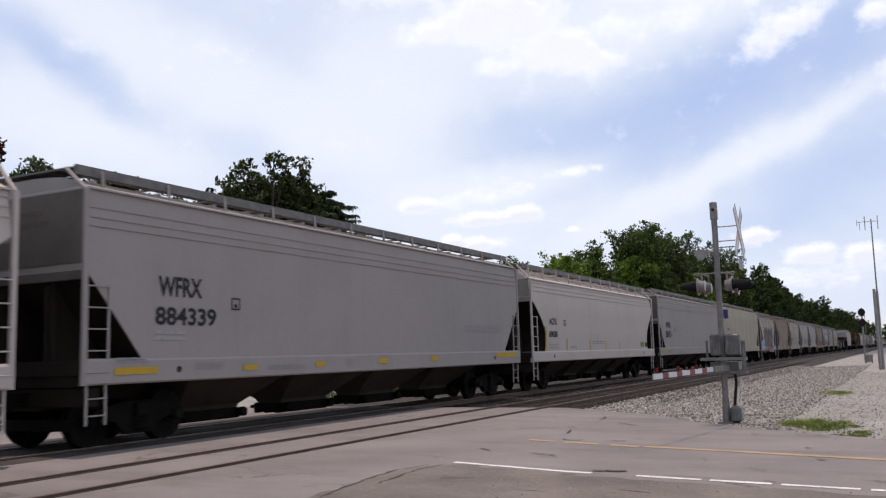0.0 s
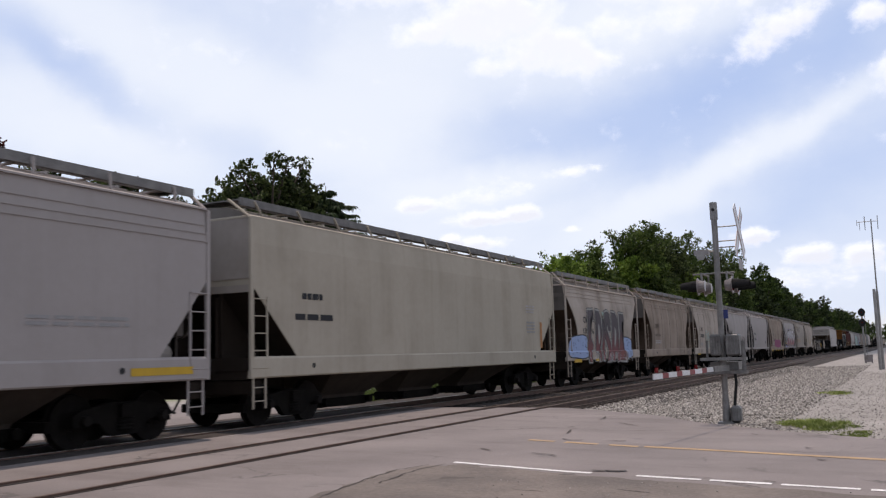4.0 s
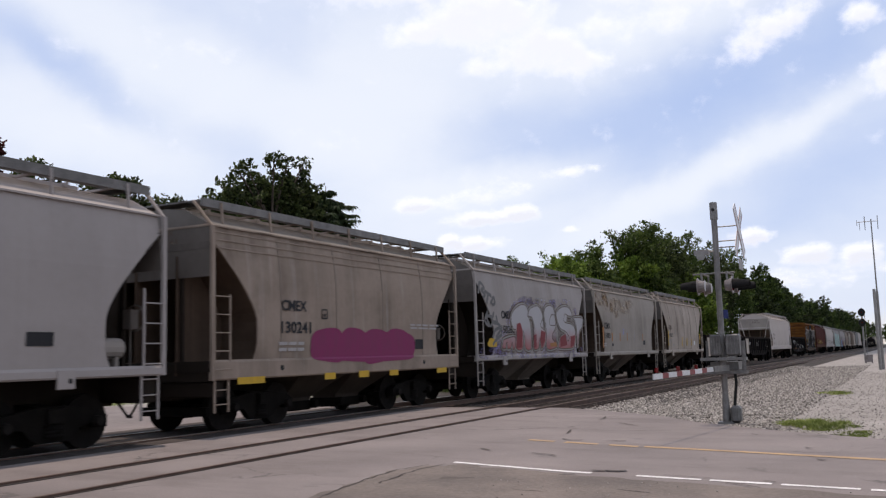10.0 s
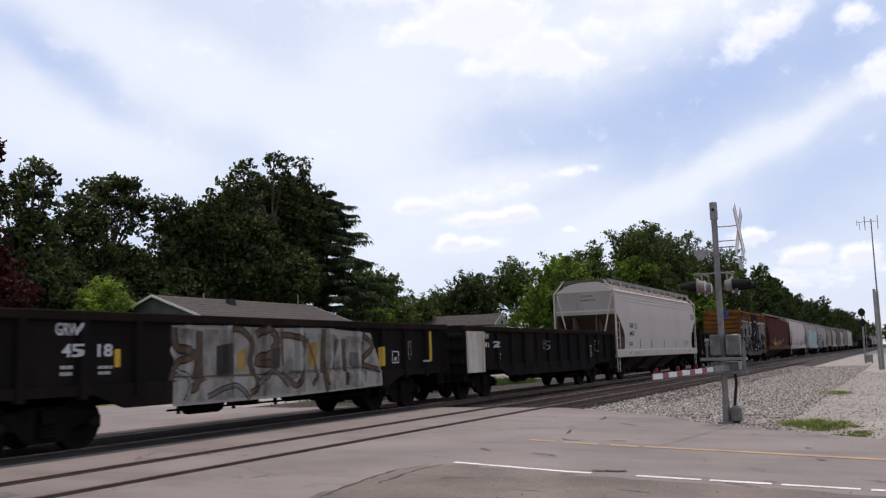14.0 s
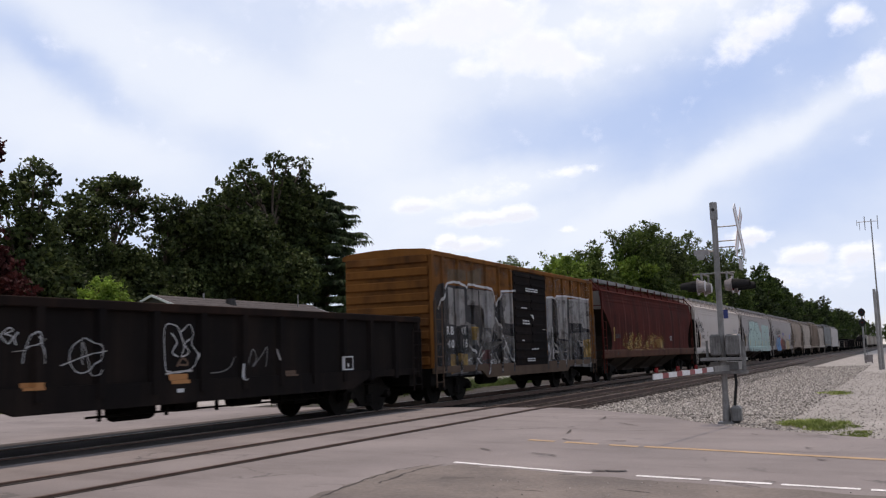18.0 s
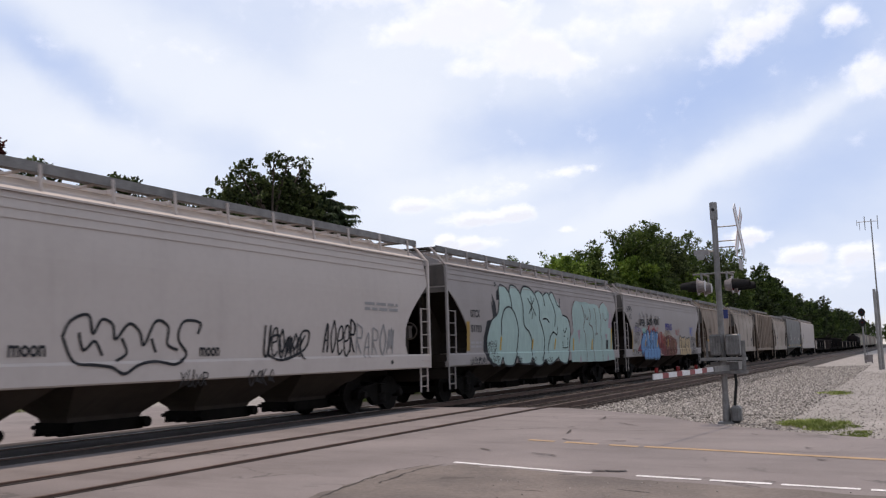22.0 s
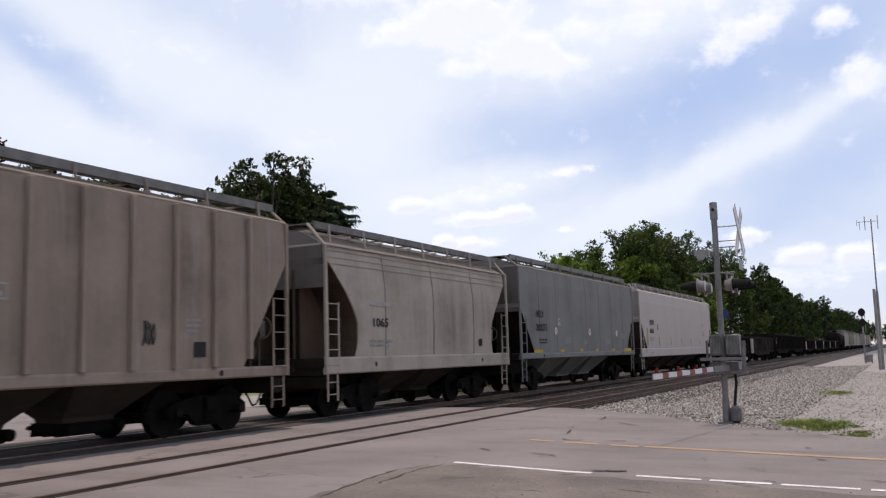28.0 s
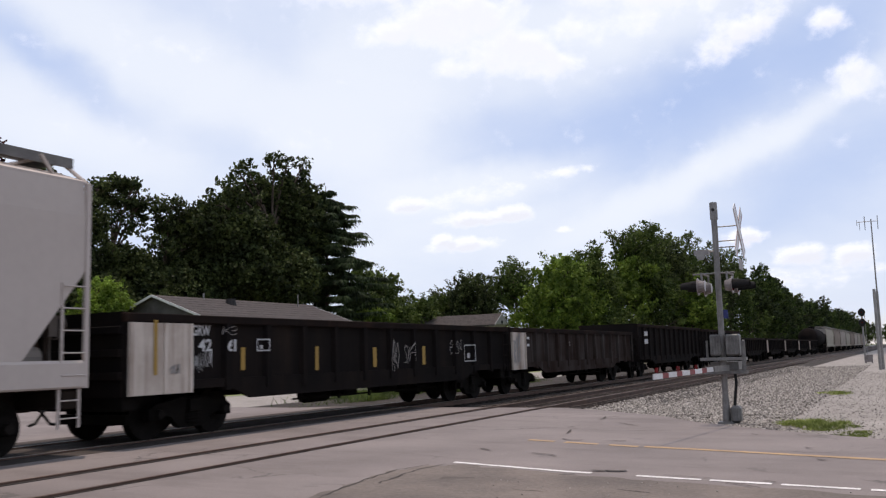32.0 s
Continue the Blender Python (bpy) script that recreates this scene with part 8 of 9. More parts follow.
lettering(car_s, "8", -5.32, 1.64, -5.18, 1.91, "chalk", 5)
bars(car_s, 2, -0.54, 3.59, 0.72, 3.74, "chalk", 6)
bars(car_s, 1, -1.00, 2.97, -0.42, 3.04, "chalk", 6)
bars(car_s, 2, -0.91, 2.41, -0.25, 2.60, "chalk", 6)
bars(car_s, 1, -0.15, 1.52, 0.56, 1.59, "chalk", 6)
bars(car_s, 2, -0.59, 1.11, 0.15, 1.25, "chalk", 6)
bars(car_s, 1, -1.01, 1.83, -0.81, 1.90, "chalk", 6)
bars(car_s, 1, 1.01, 2.25, 1.38, 2.28, "chalk", 6)
spray(car_s, [(-0.15, 2.79), (0.12, 2.78), (0.17, 2.59)], "chalk", 6)
for x0_, x1_ in ((-7.2, -1.6), (1.7, 7.2)):
    spray(car_s, [(x0_, 0.95), (x1_, 0.95), (x1_, 3.5), (x0_, 3.45)], "grime", 5)
    spray(car_s, [(x0_, 0.95), (x1_, 0.95), (x1_, 2.3), (x0_, 2.2)], "haze", 6)
    spray(car_s, [(x0_ - 0.2, 3.7), (x1_, 3.7), (x1_, 4.3), (x0_ - 0.2, 4.3)], "grime", 5)


# ---- crossing signal, line-side things ----
M["galv_old"] = surf("dull weathered galvanised steel", (0.13, 0.122, 0.115), (0.25, 0.24, 0.228), 5.0, 0.5, 0.25, 0.15)
M["lamp_back"] = surf("dull grey lamp backs", (0.17, 0.145, 0.138), (0.28, 0.25, 0.24), 5.0, 0.3)


def crossing_signal():
    x, y, z = 19.0, 3.32, -0.12
    sg = thing("crossing_signal", "grey steel level crossing mast with crossbuck, red lamps and gate machine", "crossing signal", at=pose(x, y, z, 0, 0, 0))
    bm = bmesh.new()
    rod(bm, (0, 0, 0), (0, 0, 4.5), 0.06, 14)
    part("mast", bm, M["galv"], sg)
    bm = bmesh.new()
    rod(bm, (0, 0, 4.18), (0, 0, 4.54), 0.078, 14)
    part("mast_cap", bm, M["galv"], sg)
    bm = bmesh.new()
    rod(bm, (-0.083, 0.0, 4.38), (-0.075, 0.0, 4.38), 0.035, 10)
    part("cap_hole", bm, M["black"], sg)
    bm = bmesh.new()
    rod(bm, (0, 0, 0.0), (0, 0, 0.5), 0.08, 12, 0.066)
    bbox(bm, -0.16, 0.16, -0.16, 0.16, 0.0, 0.04)
    part("base", bm, M["galv"], sg)
    bm = bmesh.new()
    bbox(bm, -0.14, 0.12, -0.3, -0.09, 0.02, 0.36)
    part("junction_box", bm, M["galv_old"], sg, "", None, False, 0.05)
    bm = bmesh.new()
    pts = [(0.0, -0.17, 0.34), (0.0, -0.2, 0.6), (0.0, -0.23, 0.8), (0.0, -0.22, 1.02)]
    for a, b in zip(pts, pts[1:]):
        rod(bm, a, b, 0.03, 8)
    part("conduit", bm, M["black"], sg, "black flexible cable conduit")
    # crossbuck
    bm = bmesh.new()
    for zz in (4.02, 3.72, 3.59):
        rod(bm, (0, 0, zz), (0, -0.44, zz), 0.012, 6)
    part("bracket", bm, M["galv"], sg)
    for k, s in enumerate((-1, 1)):
        bm = bmesh.new()
        bbox(bm, -0.61, 0.61, -0.006, 0.006, -0.11, 0.11)
        blade = part("crossbuck_blade", bm, M["white_sign"], sg, "white reflective crossbuck blade", pose(0, -0.47 - 0.014 * k, 3.9, 0, 0, -3) @ pose(0, 0, 0, 0, s * 52, 0))
        bm = bmesh.new()
        for e in (-0.095, 0.095):
            bbox(bm, -0.59, 0.59, -0.009, -0.007, e - 0.012, e + 0.012)
        part("edge_stripe", bm, M["red_sign"], blade)
    bm = bmesh.new()
    bbox(bm, -0.25, 0.25, -0.48, -0.47, 3.1, 3.32)
    part("track_count_sign", bm, M["galv"], sg)
    # bell
    bm = bmesh.new()
    rod(bm, (0, 0, 3.52), (0, 0.2, 3.52), 0.02, 6)
    bbox(bm, -0.09, 0.09, 0.14, 0.44, 3.46, 3.56)
    rod(bm, (-0.1, 0.3, 3.43), (0.1, 0.3, 3.43), 0.09, 12, 0.05)
    part("bell", bm, M["galv"], sg)
    # lamps on cross arms, back to back
    bm = bmesh.new()
    rod(bm, (-0.4, 0.26, 3.04), (0.4, 0.26, 3.04), 0.022, 8)
    rod(bm, (-0.4, -0.24, 3.04), (0.4, -0.24, 3.04), 0.022, 8)
    rod(bm, (0, -0.34, 3.06), (0, 0.5, 3.06), 0.018, 8)
    for dx in (-0.36, 0.36):
        for yy in (-0.24, 0.26):
            rod(bm, (dx, yy, 2.9), (dx, yy, 3.06), 0.02, 6)
    part("lamp_arm", bm, M["galv"], sg)
    for s in (-1, 1):
        for dx in (-0.36, 0.36):
            bm = bmesh.new()
            rod(bm, (dx, s * 0.33, 2.78), (dx, s * 0.345, 2.78), 0.175, 24)
            lampu = part("lamp_background", bm, M["lamp_back"], sg)
            bm = bmesh.new()
            rod(bm, (dx, s * 0.2, 2.78), (dx, s * 0.33, 2.78), 0.1, 14, 0.14)
            part("lamp_housing", bm, M["lamp_back"], lampu)
            bm = bmesh.new()
            rod(bm, (dx, s * 0.345, 2.78), (dx, s * 0.36, 2.78), 0.12, 18)
            part("lens", bm, M["lens"], lampu)
            bm = bmesh.new()
            n = 12
            rings = []
            for yy, r in ((0.345, 0.13), (0.68, 0.085)):
                rings.append([bm.verts.new((dx + r * math.cos(math.pi * (k / n) * 1.4 - 0.6), s * yy, 2.78 + r * math.sin(math.pi * (k / n) * 1.4 - 0.6))) for k in range(n + 1)])
            for k in range(n):
                bm.faces.new((rings[0][k], rings[0][k + 1], rings[1][k + 1], rings[1][k]))
            bmesh.ops.solidify(bm, geom=bm.faces[:], thickness=0.008)
            part("hood", bm, M["black"], lampu)
    # small blue notice
    bm = bmesh.new()
    bbox(bm, -0.09, -0.075, -0.17, -0.08, 2.12, 2.3)
    part("notice", bm, M["blue_sign"], sg, "small blue notice plate")
    # gate machine
    bm = bmesh.new()
    bbox(bm, -0.16, 0.14, 0.0, 0.22, 1.36, 1.8)
    gm = part("gate_machine", bm, M["galv_old"], sg, "", None, False, 0.03)
    bm = bmesh.new()
    bbox(bm, -0.16, 0.14, -0.36, -0.09, 1.36, 1.8)
    rl = part("relay_box", bm, M["galv_old"], sg, "", None, False, 0.03)
    for ob_, y0_, y1_ in ((gm, 0.03, 0.19), (rl, -0.33, -0.12)):
        for j in range(4):
            yy = y0_ + (y1_ - y0_) * j / 3
            bm = bmesh.new()
            bbox(bm, -0.175, -0.158, yy - 0.012, yy + 0.012, 1.4, 1.74)
            part("cover_rib", bm, M["galv_old"], ob_)
    bm = bmesh.new()
    bbox(bm, -0.18, 0.16, -0.46, 0.42, 1.27, 1.33)
    part("upper_shelf", bm, M["galv_old"], sg)
    bm = bmesh.new()
    bbox(bm, -0.18, 0.16, -0.46, 0.34, 1.0, 1.06)
    part("lower_shelf", bm, M["galv_old"], sg)
    for yy, z0, z1, r in ((0.28, 1.3, 1.68, 0.024), (-0.43, 1.02, 1.66, 0.045)):
        bm = bmesh.new()
        rod(bm, (-0.14, yy, z0), (-0.14, yy, z1), r, 10)
        part("gate_support", bm, M["galv_old"], sg)
    bm = bmesh.new()
    bbox(bm, -0.02, 0.5, -0.3, 0.26, 1.08, 1.24)
    part("counterweight", bm, M["galv_old"], sg)
    bm = bmesh.new()
    bbox(bm, -1.0, 0.0, -0.03, 0.03, -0.055, 0.055)
    arm = pose(0, -0.14, 0, 0, 0, -6.4)
    part("arm_root", bm, M["galv_old"], sg, "", arm @ pose(-0.2, 0, 1.12))
    n, seg = 9, 0.35
    for k in range(n):
        bm = bmesh.new()
        wide_ = 0.29 if k % 2 else 0.41
        bbox(bm, -wide_, 0, -0.012, 0.012, -0.045, 0.045)
        part("arm_stripe", bm, M["red_sign"] if k % 2 else M["white_sign"], sg, "", arm @ pose(-1.2 - seg * k + (0.0 if k % 2 == 0 else -0.06), 0, 1.12 - 0.004 * k))
    for dx in (-2.2, -3.2, -4.25):
        bm = bmesh.new()
        rod(bm, (0, 0, 1.15), (0, 0, 1.23), 0.032, 8)
        part("arm_lamp", bm, M["lens"], sg, "", arm @ pose(dx, 0, 0))
    return sg


def block_signal():
    sg = thing("block_signal", "black two-headed railway block signal on a steel post", "railway signal", at=pose(86, 3.1, -0.24))
    bm = bmesh.new()
    rod(bm, (0, 0, 0), (0, 0, 4.75), 0.075, 10)
    part("post", bm, M["galv"], sg)
    for z in (4.38, 3.5):
        bm = bmesh.new()
        rod(bm, (-0.2, 0, z), (-0.24, 0, z), 0.3, 20)
        bbox(bm, -0.18, 0.1, -0.17, 0.17, z - 0.34, z + 0.3)
        head = part("signal_head", bm, M["black"], sg)
        bm = bmesh.new()
        for q in range(9):
            aa = math.pi * (q / 8) * 1.3 - 0.47
            rod(bm, (-0.24, 0.15 * math.cos(aa), z + 0.15 * math.sin(aa)), (-0.55, 0.15 * math.cos(aa), z + 0.15 * math.sin(aa)), 0.03, 6)
        part("hood", bm, M["black"], head)
        bm = bmesh.new()
        rod(bm, (-0.24, 0, z), (-0.26, 0, z), 0.055, 14)
        part("lens", bm, M["lens"], head)
    part("ladder", ladder_mesh(0.4, 0.1, 4.4, 0.35), M["galv"], sg, "", pose(0.3, -0.2, 0))
    bx = thing("signal_case", "small silver equipment case beside the signal", "equipment case", at=pose(84.6, 2.75, -0.24))
    bm = bmesh.new()
    bbox(bm, -0.3, 0.3, -0.3, 0.3, 0.12, 0.66)
    for xx in (-0.24, 0.24):
        for yy in (-0.24, 0.24):
            bbox(bm, xx - 0.04, xx + 0.04, yy - 0.04, yy + 0.04, 0.0, 0.121)
    part("case", bm, M["lamp_back"], bx, "", None, False, 0.01)
    bm = bmesh.new()
    bbox(bm, -0.34, 0.34, -0.34, 0.34, 0.66, 0.72)
    part("lid", bm, M["galv"], bx)


def radio_mast():
    ms = thing("radio_mast", "thin grey radio mast with a double antenna", "antenna mast", at=pose(64.0, 1.3, -0.24))
    bm = bmesh.new()
    rod(bm, (0, 0, 0), (0, 0, 5.0), 0.09, 10, 0.075)
    part("lower_pole", bm, M["galv"], ms)
    bm = bmesh.new()
    rod(bm, (0, 0, 5.0), (0, 0, 9.7), 0.05, 8, 0.035)
    part("upper_pole", bm, M["galv"], ms)
    for yy in (-0.38, 0.38):
        bm = bmesh.new()
        rod(bm, (0, yy, 9.0), (0, yy, 9.9), 0.025, 6)
        part("antenna", bm, M["galv"], ms)
    bm = bmesh.new()
    rod(bm, (0, -0.4, 9.55), (0, 0.85, 9.55), 0.02, 6)
    rod(bm, (0, 0.7, 9.0), (0, 0.7, 9.55), 0.015, 6)
    rod(bm, (0, 0.85, 9.3), (0, 0.85, 9.7), 0.015, 6)
    part("cross_arm", bm, M["galv"], ms)
    po = thing("short_pole", "plain grey steel pole beside the radio mast", "pole", at=pose(63.2, 1.45, -0.24))
    bm = bmesh.new()
    rod(bm, (0, 0, 0), (0, 0, 5.1), 0.1, 10, 0.09)
    part("pole", bm, M["galv"], po)


crossing_signal()
block_signal()
radio_mast()


# ---- houses behind the line ----
def house(label, x0, x1, y, w, eave, ridge, wall, gable, along="x"):
    """A low gabled house: walls, gable ends, two roof slopes, fascia, vents."""
    hs = thing("house", label, "house", at=pose(x0, y, -0.4, 0, 0, 0 if along == "x" else 90))
    n = x1 - x0
    bm = bmesh.new()
    bbox(bm, 0.3, n - 0.3, -w + 0.3, w - 0.3, 0, eave)
    part("wall", bm, wall, hs)
    for xx in ((0.3, n - 0.45) if along == "x" else (0.01, n - 0.16)):
        bm = bmesh.new()
        prism(bm, [(-w + 0.3, eave), (w - 0.3, eave), (0, ridge - 0.15)], xx, xx + 0.15, "x")
        part("gable_end", bm, gable, hs)
    for s in (-1, 1):
        bm = bmesh.new()
        prism(bm, [(0, ridge), (0, ridge - 0.16), (s * (w + 0.1), eave - 0.2), (s * (w + 0.1), eave - 0.04)], 0, n, "x")
        slope_ = part("roof", bm, M["shingle"], hs)
        for j in range(8):
            t0 = j / 8
            bm = bmesh.new()
            yy, zz = s * (w + 0.1) * (1 - t0), eave - 0.04 + (ridge - eave + 0.04) * t0
            bbox(bm, 0.0, n, min(yy, yy - s * 0.03), max(yy, yy - s * 0.03), zz + 0.0, zz + 0.014)
            part("shingle_course", bm, M["shingle"], slope_)
        for xx in (-0.04, n):
            bm = bmesh.new()
            prism(bm, [(0, ridge + 0.02), (0, ridge - 0.13), (s * (w + 0.12), eave - 0.19), (s * (w + 0.12), eave - 0.04)], xx, xx + 0.04, "x")
            part("fascia", bm, M["siding"], hs)
    return hs


h1 = house("low house with a grey shingle roof among trees", 41.8, 58.6, 42.0, 4.3, 4.6, 6.15, M["siding"], M["gable"])
bm = bmesh.new()
rod(bm, (14.3, -0.8, 5.6), (14.3, -0.8, 6.8), 0.05, 8)
part("vent_pipe", bm, M["galv"], h1)
bm = bmesh.new()
rod(bm, (4.4, -0.3, 6.0), (4.4, -0.3, 6.45), 0.06, 8)
part("vent_pipe", bm, M["galv"], h1)
bm = bmesh.new()
rod(bm, (6.2, -1.1, 5.6), (6.2, -1.1, 6.1), 0.42, 12, 0.3)
part("roof_vent", bm, M["black"], h1)
h2 = house("low white-gabled house with a grey roof", 97.3, 108.0, 46.5, 2.0, 5.3, 6.6, M["siding"], M["siding"], "y")
h2.matrix_basis = pose(97.3, 42.0, -0.4, 0, 0, 90)
bm = bmesh.new()
bbox(bm, -0.03, 0.02, -0.2, 0.2, 5.4, 5.75)
part("gable_vent", bm, M["black"], h2)


# ---- trees ----
def leaf_cloud(lobes, count, size, seed, droop=0.0, flat=0.6, lift=0.55):
    """Leaves as small bent quads, gathered in sprays that point out and up from the shells of the lobes, with gaps between."""
    rng = np.random.default_rng(seed)
    lob = np.array(lobes, float) * np.array([1, 1, 1, 1.02, 1.0])
    count, size = int(count * 3.4), size * 0.52
    wgt = lob[:, 3] * lob[:, 4] + 0.5
    tufts = max(80, count // 46)
    pick = rng.choice(len(lob), tufts, p=wgt / wgt.sum())
    d = rng.normal(size=(tufts, 3))
    d[:, 2] += 0.3
    d /= np.linalg.norm(d, axis=1)[:, None]
    rad = rng.uniform(0.45, 1.0, (tufts, 1)) ** 0.55
    tc = lob[pick, :3] + d * rad * lob[pick][:, [3, 3, 4]]
    ts = np.clip(lob[pick, 3] * rng.uniform(0.15, 0.34, tufts), 0.26, 0.8)
    way = d * np.array([1.0, 1.0, 0.5]) + np.array([0, 0, lift]) + rng.normal(size=(tufts, 3)) * 0.3
    way /= np.linalg.norm(way, axis=1)[:, None]
    which = rng.choice(tufts, count, p=(ts ** 2) / (ts ** 2).sum())
    u = rng.uniform(-0.8, 1.3, (count, 1))
    c = tc[which] + (way[which] * u * 1.15 + rng.normal(size=(count, 3)) * (0.62 - 0.34 * u.clip(0)) * np.array([1.0, 1.0, 0.7])) * ts[which][:, None]
    n = count
    nrm = rng.normal(size=(n, 3)) + np.array([0, 0, flat])
    nrm /= np.linalg.norm(nrm, axis=1)[:, None]
    a = np.cross(nrm, rng.normal(size=(n, 3)))
    a /= np.linalg.norm(a, axis=1)[:, None]
    b = np.cross(nrm, a)
    b[:, 2] -= droop
    s = size * rng.uniform(0.55, 1.2, (n, 1))
    q = np.stack([c - a * s * 0.1 - b * s * 0.9, c + a * s * 0.55, c + a * s * 0.05 + b * s * 0.9 + nrm * s * 0.2, c - a * s * 0.6], axis=1)
    me = bpy.data.meshes.new("crown")
    me.from_pydata(q.reshape(-1, 3).tolist(), [], (np.arange(n)[:, None] * 4 + np.arange(4)[None]).tolist())
    me.materials.append(None)
    return me


def tree(label, x, y, height, lobes, leaf, count, size, seed, trunk_r=0.3, group="", droop=0.0, base=-0.5, lift=0.55):
    """A tapered trunk with limbs that reach into each lobe of the crown. Lobes: offset x, y, height of centre, radius, half height."""
    rng = random.Random(seed)
    tr = thing("tree", label, "tree", group, at=pose(x, y, base))
    bm = bmesh.new()
    top = height * 0.8
    prev = Vector((0, 0, -0.1))
    spine = [prev]
    for k in range(1, 6):
        cur = Vector((rng.uniform(-0.25, 0.25), rng.uniform(-0.25, 0.25), top * k / 5))
        rod(bm, prev, cur, trunk_r * (1 - 0.17 * (k - 1)), 8, trunk_r * (1 - 0.17 * k))
        prev = cur
        spine.append(cur)
    part("trunk", bm, M["bark"], tr)
    for lx, ly, lz, r, hh in lobes:
        a = spine[min(4, max(1, int(5 * max(0.1, lz - hh) / top)))]
        b = Vector((lx, ly, lz))
        bm = bmesh.new()
        mid = (a + b) / 2 + Vector((0, 0, 0.3))
        rod(bm, a, mid, trunk_r * 0.4, 6, trunk_r * 0.28)
        rod(bm, mid, b, trunk_r * 0.28, 6, 0.04)
        for k in range(5):
            dv = Vector((rng.uniform(-1, 1), rng.uniform(-1, 1), rng.uniform(-0.2, 1))).normalized() * r * 0.8
            rod(bm, mid + (b - mid) * rng.uniform(0.2, 1), b + dv, 0.06, 5, 0.015)
        part("limb", bm, M["bark"], tr)
    part("crown", leaf_cloud(lobes, count, size, seed, droop, 0.6, lift), M[leaf], tr)
    return tr


def auto_lobes(width, z0, z1, seed, n=9):
    """An uneven crown between two heights."""
    rng = random.Random(seed)
    out = [(0, 0, (z0 + z1) / 2, width * 0.36, (z1 - z0) * 0.36), (rng.uniform(-0.1, 0.1) * width, 0, z1 - (z1 - z0) * 0.2, width * 0.24, (z1 - z0) * 0.2)]
    for k in range(n):
        a = rng.uniform(0, math.tau)
        t = rng.uniform(0.1, 0.92)
        r = width * 0.36 * (1.0 - 0.6 * t * t)
        s = rng.uniform(0.14, 0.24) * width
        out.append((r * math.cos(a), r * math.sin(a), z0 + (z1 - z0) * t, s, s * rng.uniform(0.7, 1.0)))
    return out


def spruce(label, x, y, height, seed):
    """A drooping spruce: whorls of hanging boughs."""
    rng = random.Random(seed)
    tr = thing("tree", label, "tree", at=pose(x, y, -0.5))
    bm = bmesh.new()
    rod(bm, (0, 0, -0.1), (0, 0, height), 0.3, 8, 0.03)
    part("trunk", bm, M["bark"], tr)
    pts = []
    lim = bmesh.new()
    z = height * 0.12
    while z < height - 0.4:
        d = height - z
        r = min(1.3 * d, 1.2 + 0.6 * d - 0.017 * d * d)
        for k in range(8):
            a = k * math.tau / 6 + rng.uniform(-0.3, 0.3)
            rr = r * rng.uniform(0.75, 1.15)
            tip = Vector((rr * math.cos(a), rr * math.sin(a), z + rr * rng.uniform(-0.3, 0.12)))
            rod(lim, (0, 0, z), tip, 0.045, 5, 0.01)
            m = int(5 + rr * 8)
            for j in range(m):
                t = (j + 1) / m
                p = Vector((0, 0, z)).lerp(tip, t)
                pts.append((p.x, p.y, p.z, min(rr * 0.9, 0.45 + 0.5 * (1 - abs(t - 0.6))), min(1.0, rr * 0.5)))
        z += rng.uniform(0.6, 0.9)
    part("limb", lim, M["bark"], tr)
    v, f = [], []
    for px, py, pz, ln, a in pts:
        for q in range(9):
            dx, dy = rng.uniform(-0.4, 0.4) * a, rng.uniform(-0.4, 0.4) * a
            aa = rng.uniform(0, math.tau)
            w = rng.uniform(0.05, 0.12)
            l2 = ln * rng.uniform(0.15, 0.75)
            i = len(v)
            v += [(px + dx - w * math.cos(aa), py + dy - w * math.sin(aa), pz), (px + dx + w * math.cos(aa), py + dy + w * math.sin(aa), pz + 0.05), (px + dx * 1.9, py + dy * 1.9, pz - l2)]
            f.append((i, i + 1, i + 2))
    me = bpy.data.meshes.new("foliage")
    me.from_pydata(v, [], f)
    me.materials.append(None)
    part("foliage", me, M["leaf_s"], tr)
    return tr


tree("tall dense dark green maple behind the house", 64.4, 50, 21.0, [(-4.5, 2.0, 12.4, 4.0, 2.6), (3.8, 2.0, 15.0, 3.6, 3.2), (0.6, 3.0, 16.4, 2.2, 1.4), (-1.0, 2.0, 9.0, 6.0, 3.0), (-0.2, -0.3, 19.7, 0.8, 1.1), (1.6, -0.4, 19.8, 0.9, 0.9), (4.7, -0.1, 20.3, 0.7, 0.8), (-3.7, -0.2, 18.6, 0.6, 0.7), (-4.9, -0.2, 18.1, 0.5, 0.7), (-6.2, -0.1, 16.7, 0.9, 0.9), (-1.9, 0.5, 17.6, 1.1, 0.8), (1.5, 0.4, 18.2, 1.2, 0.8), (4.8, 0.4, 18.8, 1.1, 1.0), (-8.3, -0.3, 14.9, 0.9, 0.9), (-5.5, 0.0, 15.2, 1.1, 1.0), (2.0, -0.4, 17.0, 1.3, 1.0), (5.1, -0.5, 17.5, 1.2, 1.2), (-2.6, -0.3, 16.2, 0.7, 0.6), (-8.7, -0.4, 13.1, 1.1, 1.2), (-4.1, 0.6, 13.6, 1.2, 1.0), (5.4, 0.7, 15.1, 1.7, 1.6), (0.8, 0.3, 14.1, 0.8, 0.8), (-5.9, 0.6, 11.3, 1.8, 1.5), (-1.9, -0.6, 11.4, 1.7, 1.4), (4.3, -0.5, 12.2, 2.0, 2.0), (-5.8, 0.4, 9.0, 2.6, 1.7), (2.6, 0.9, 9.0, 3.3, 2.1)], "leaf_a", 36000, 0.4, 11, 0.34, lift=0.9)
spruce("dark drooping spruce beside the maple", 70.7, 48.5, 18.5, 5)
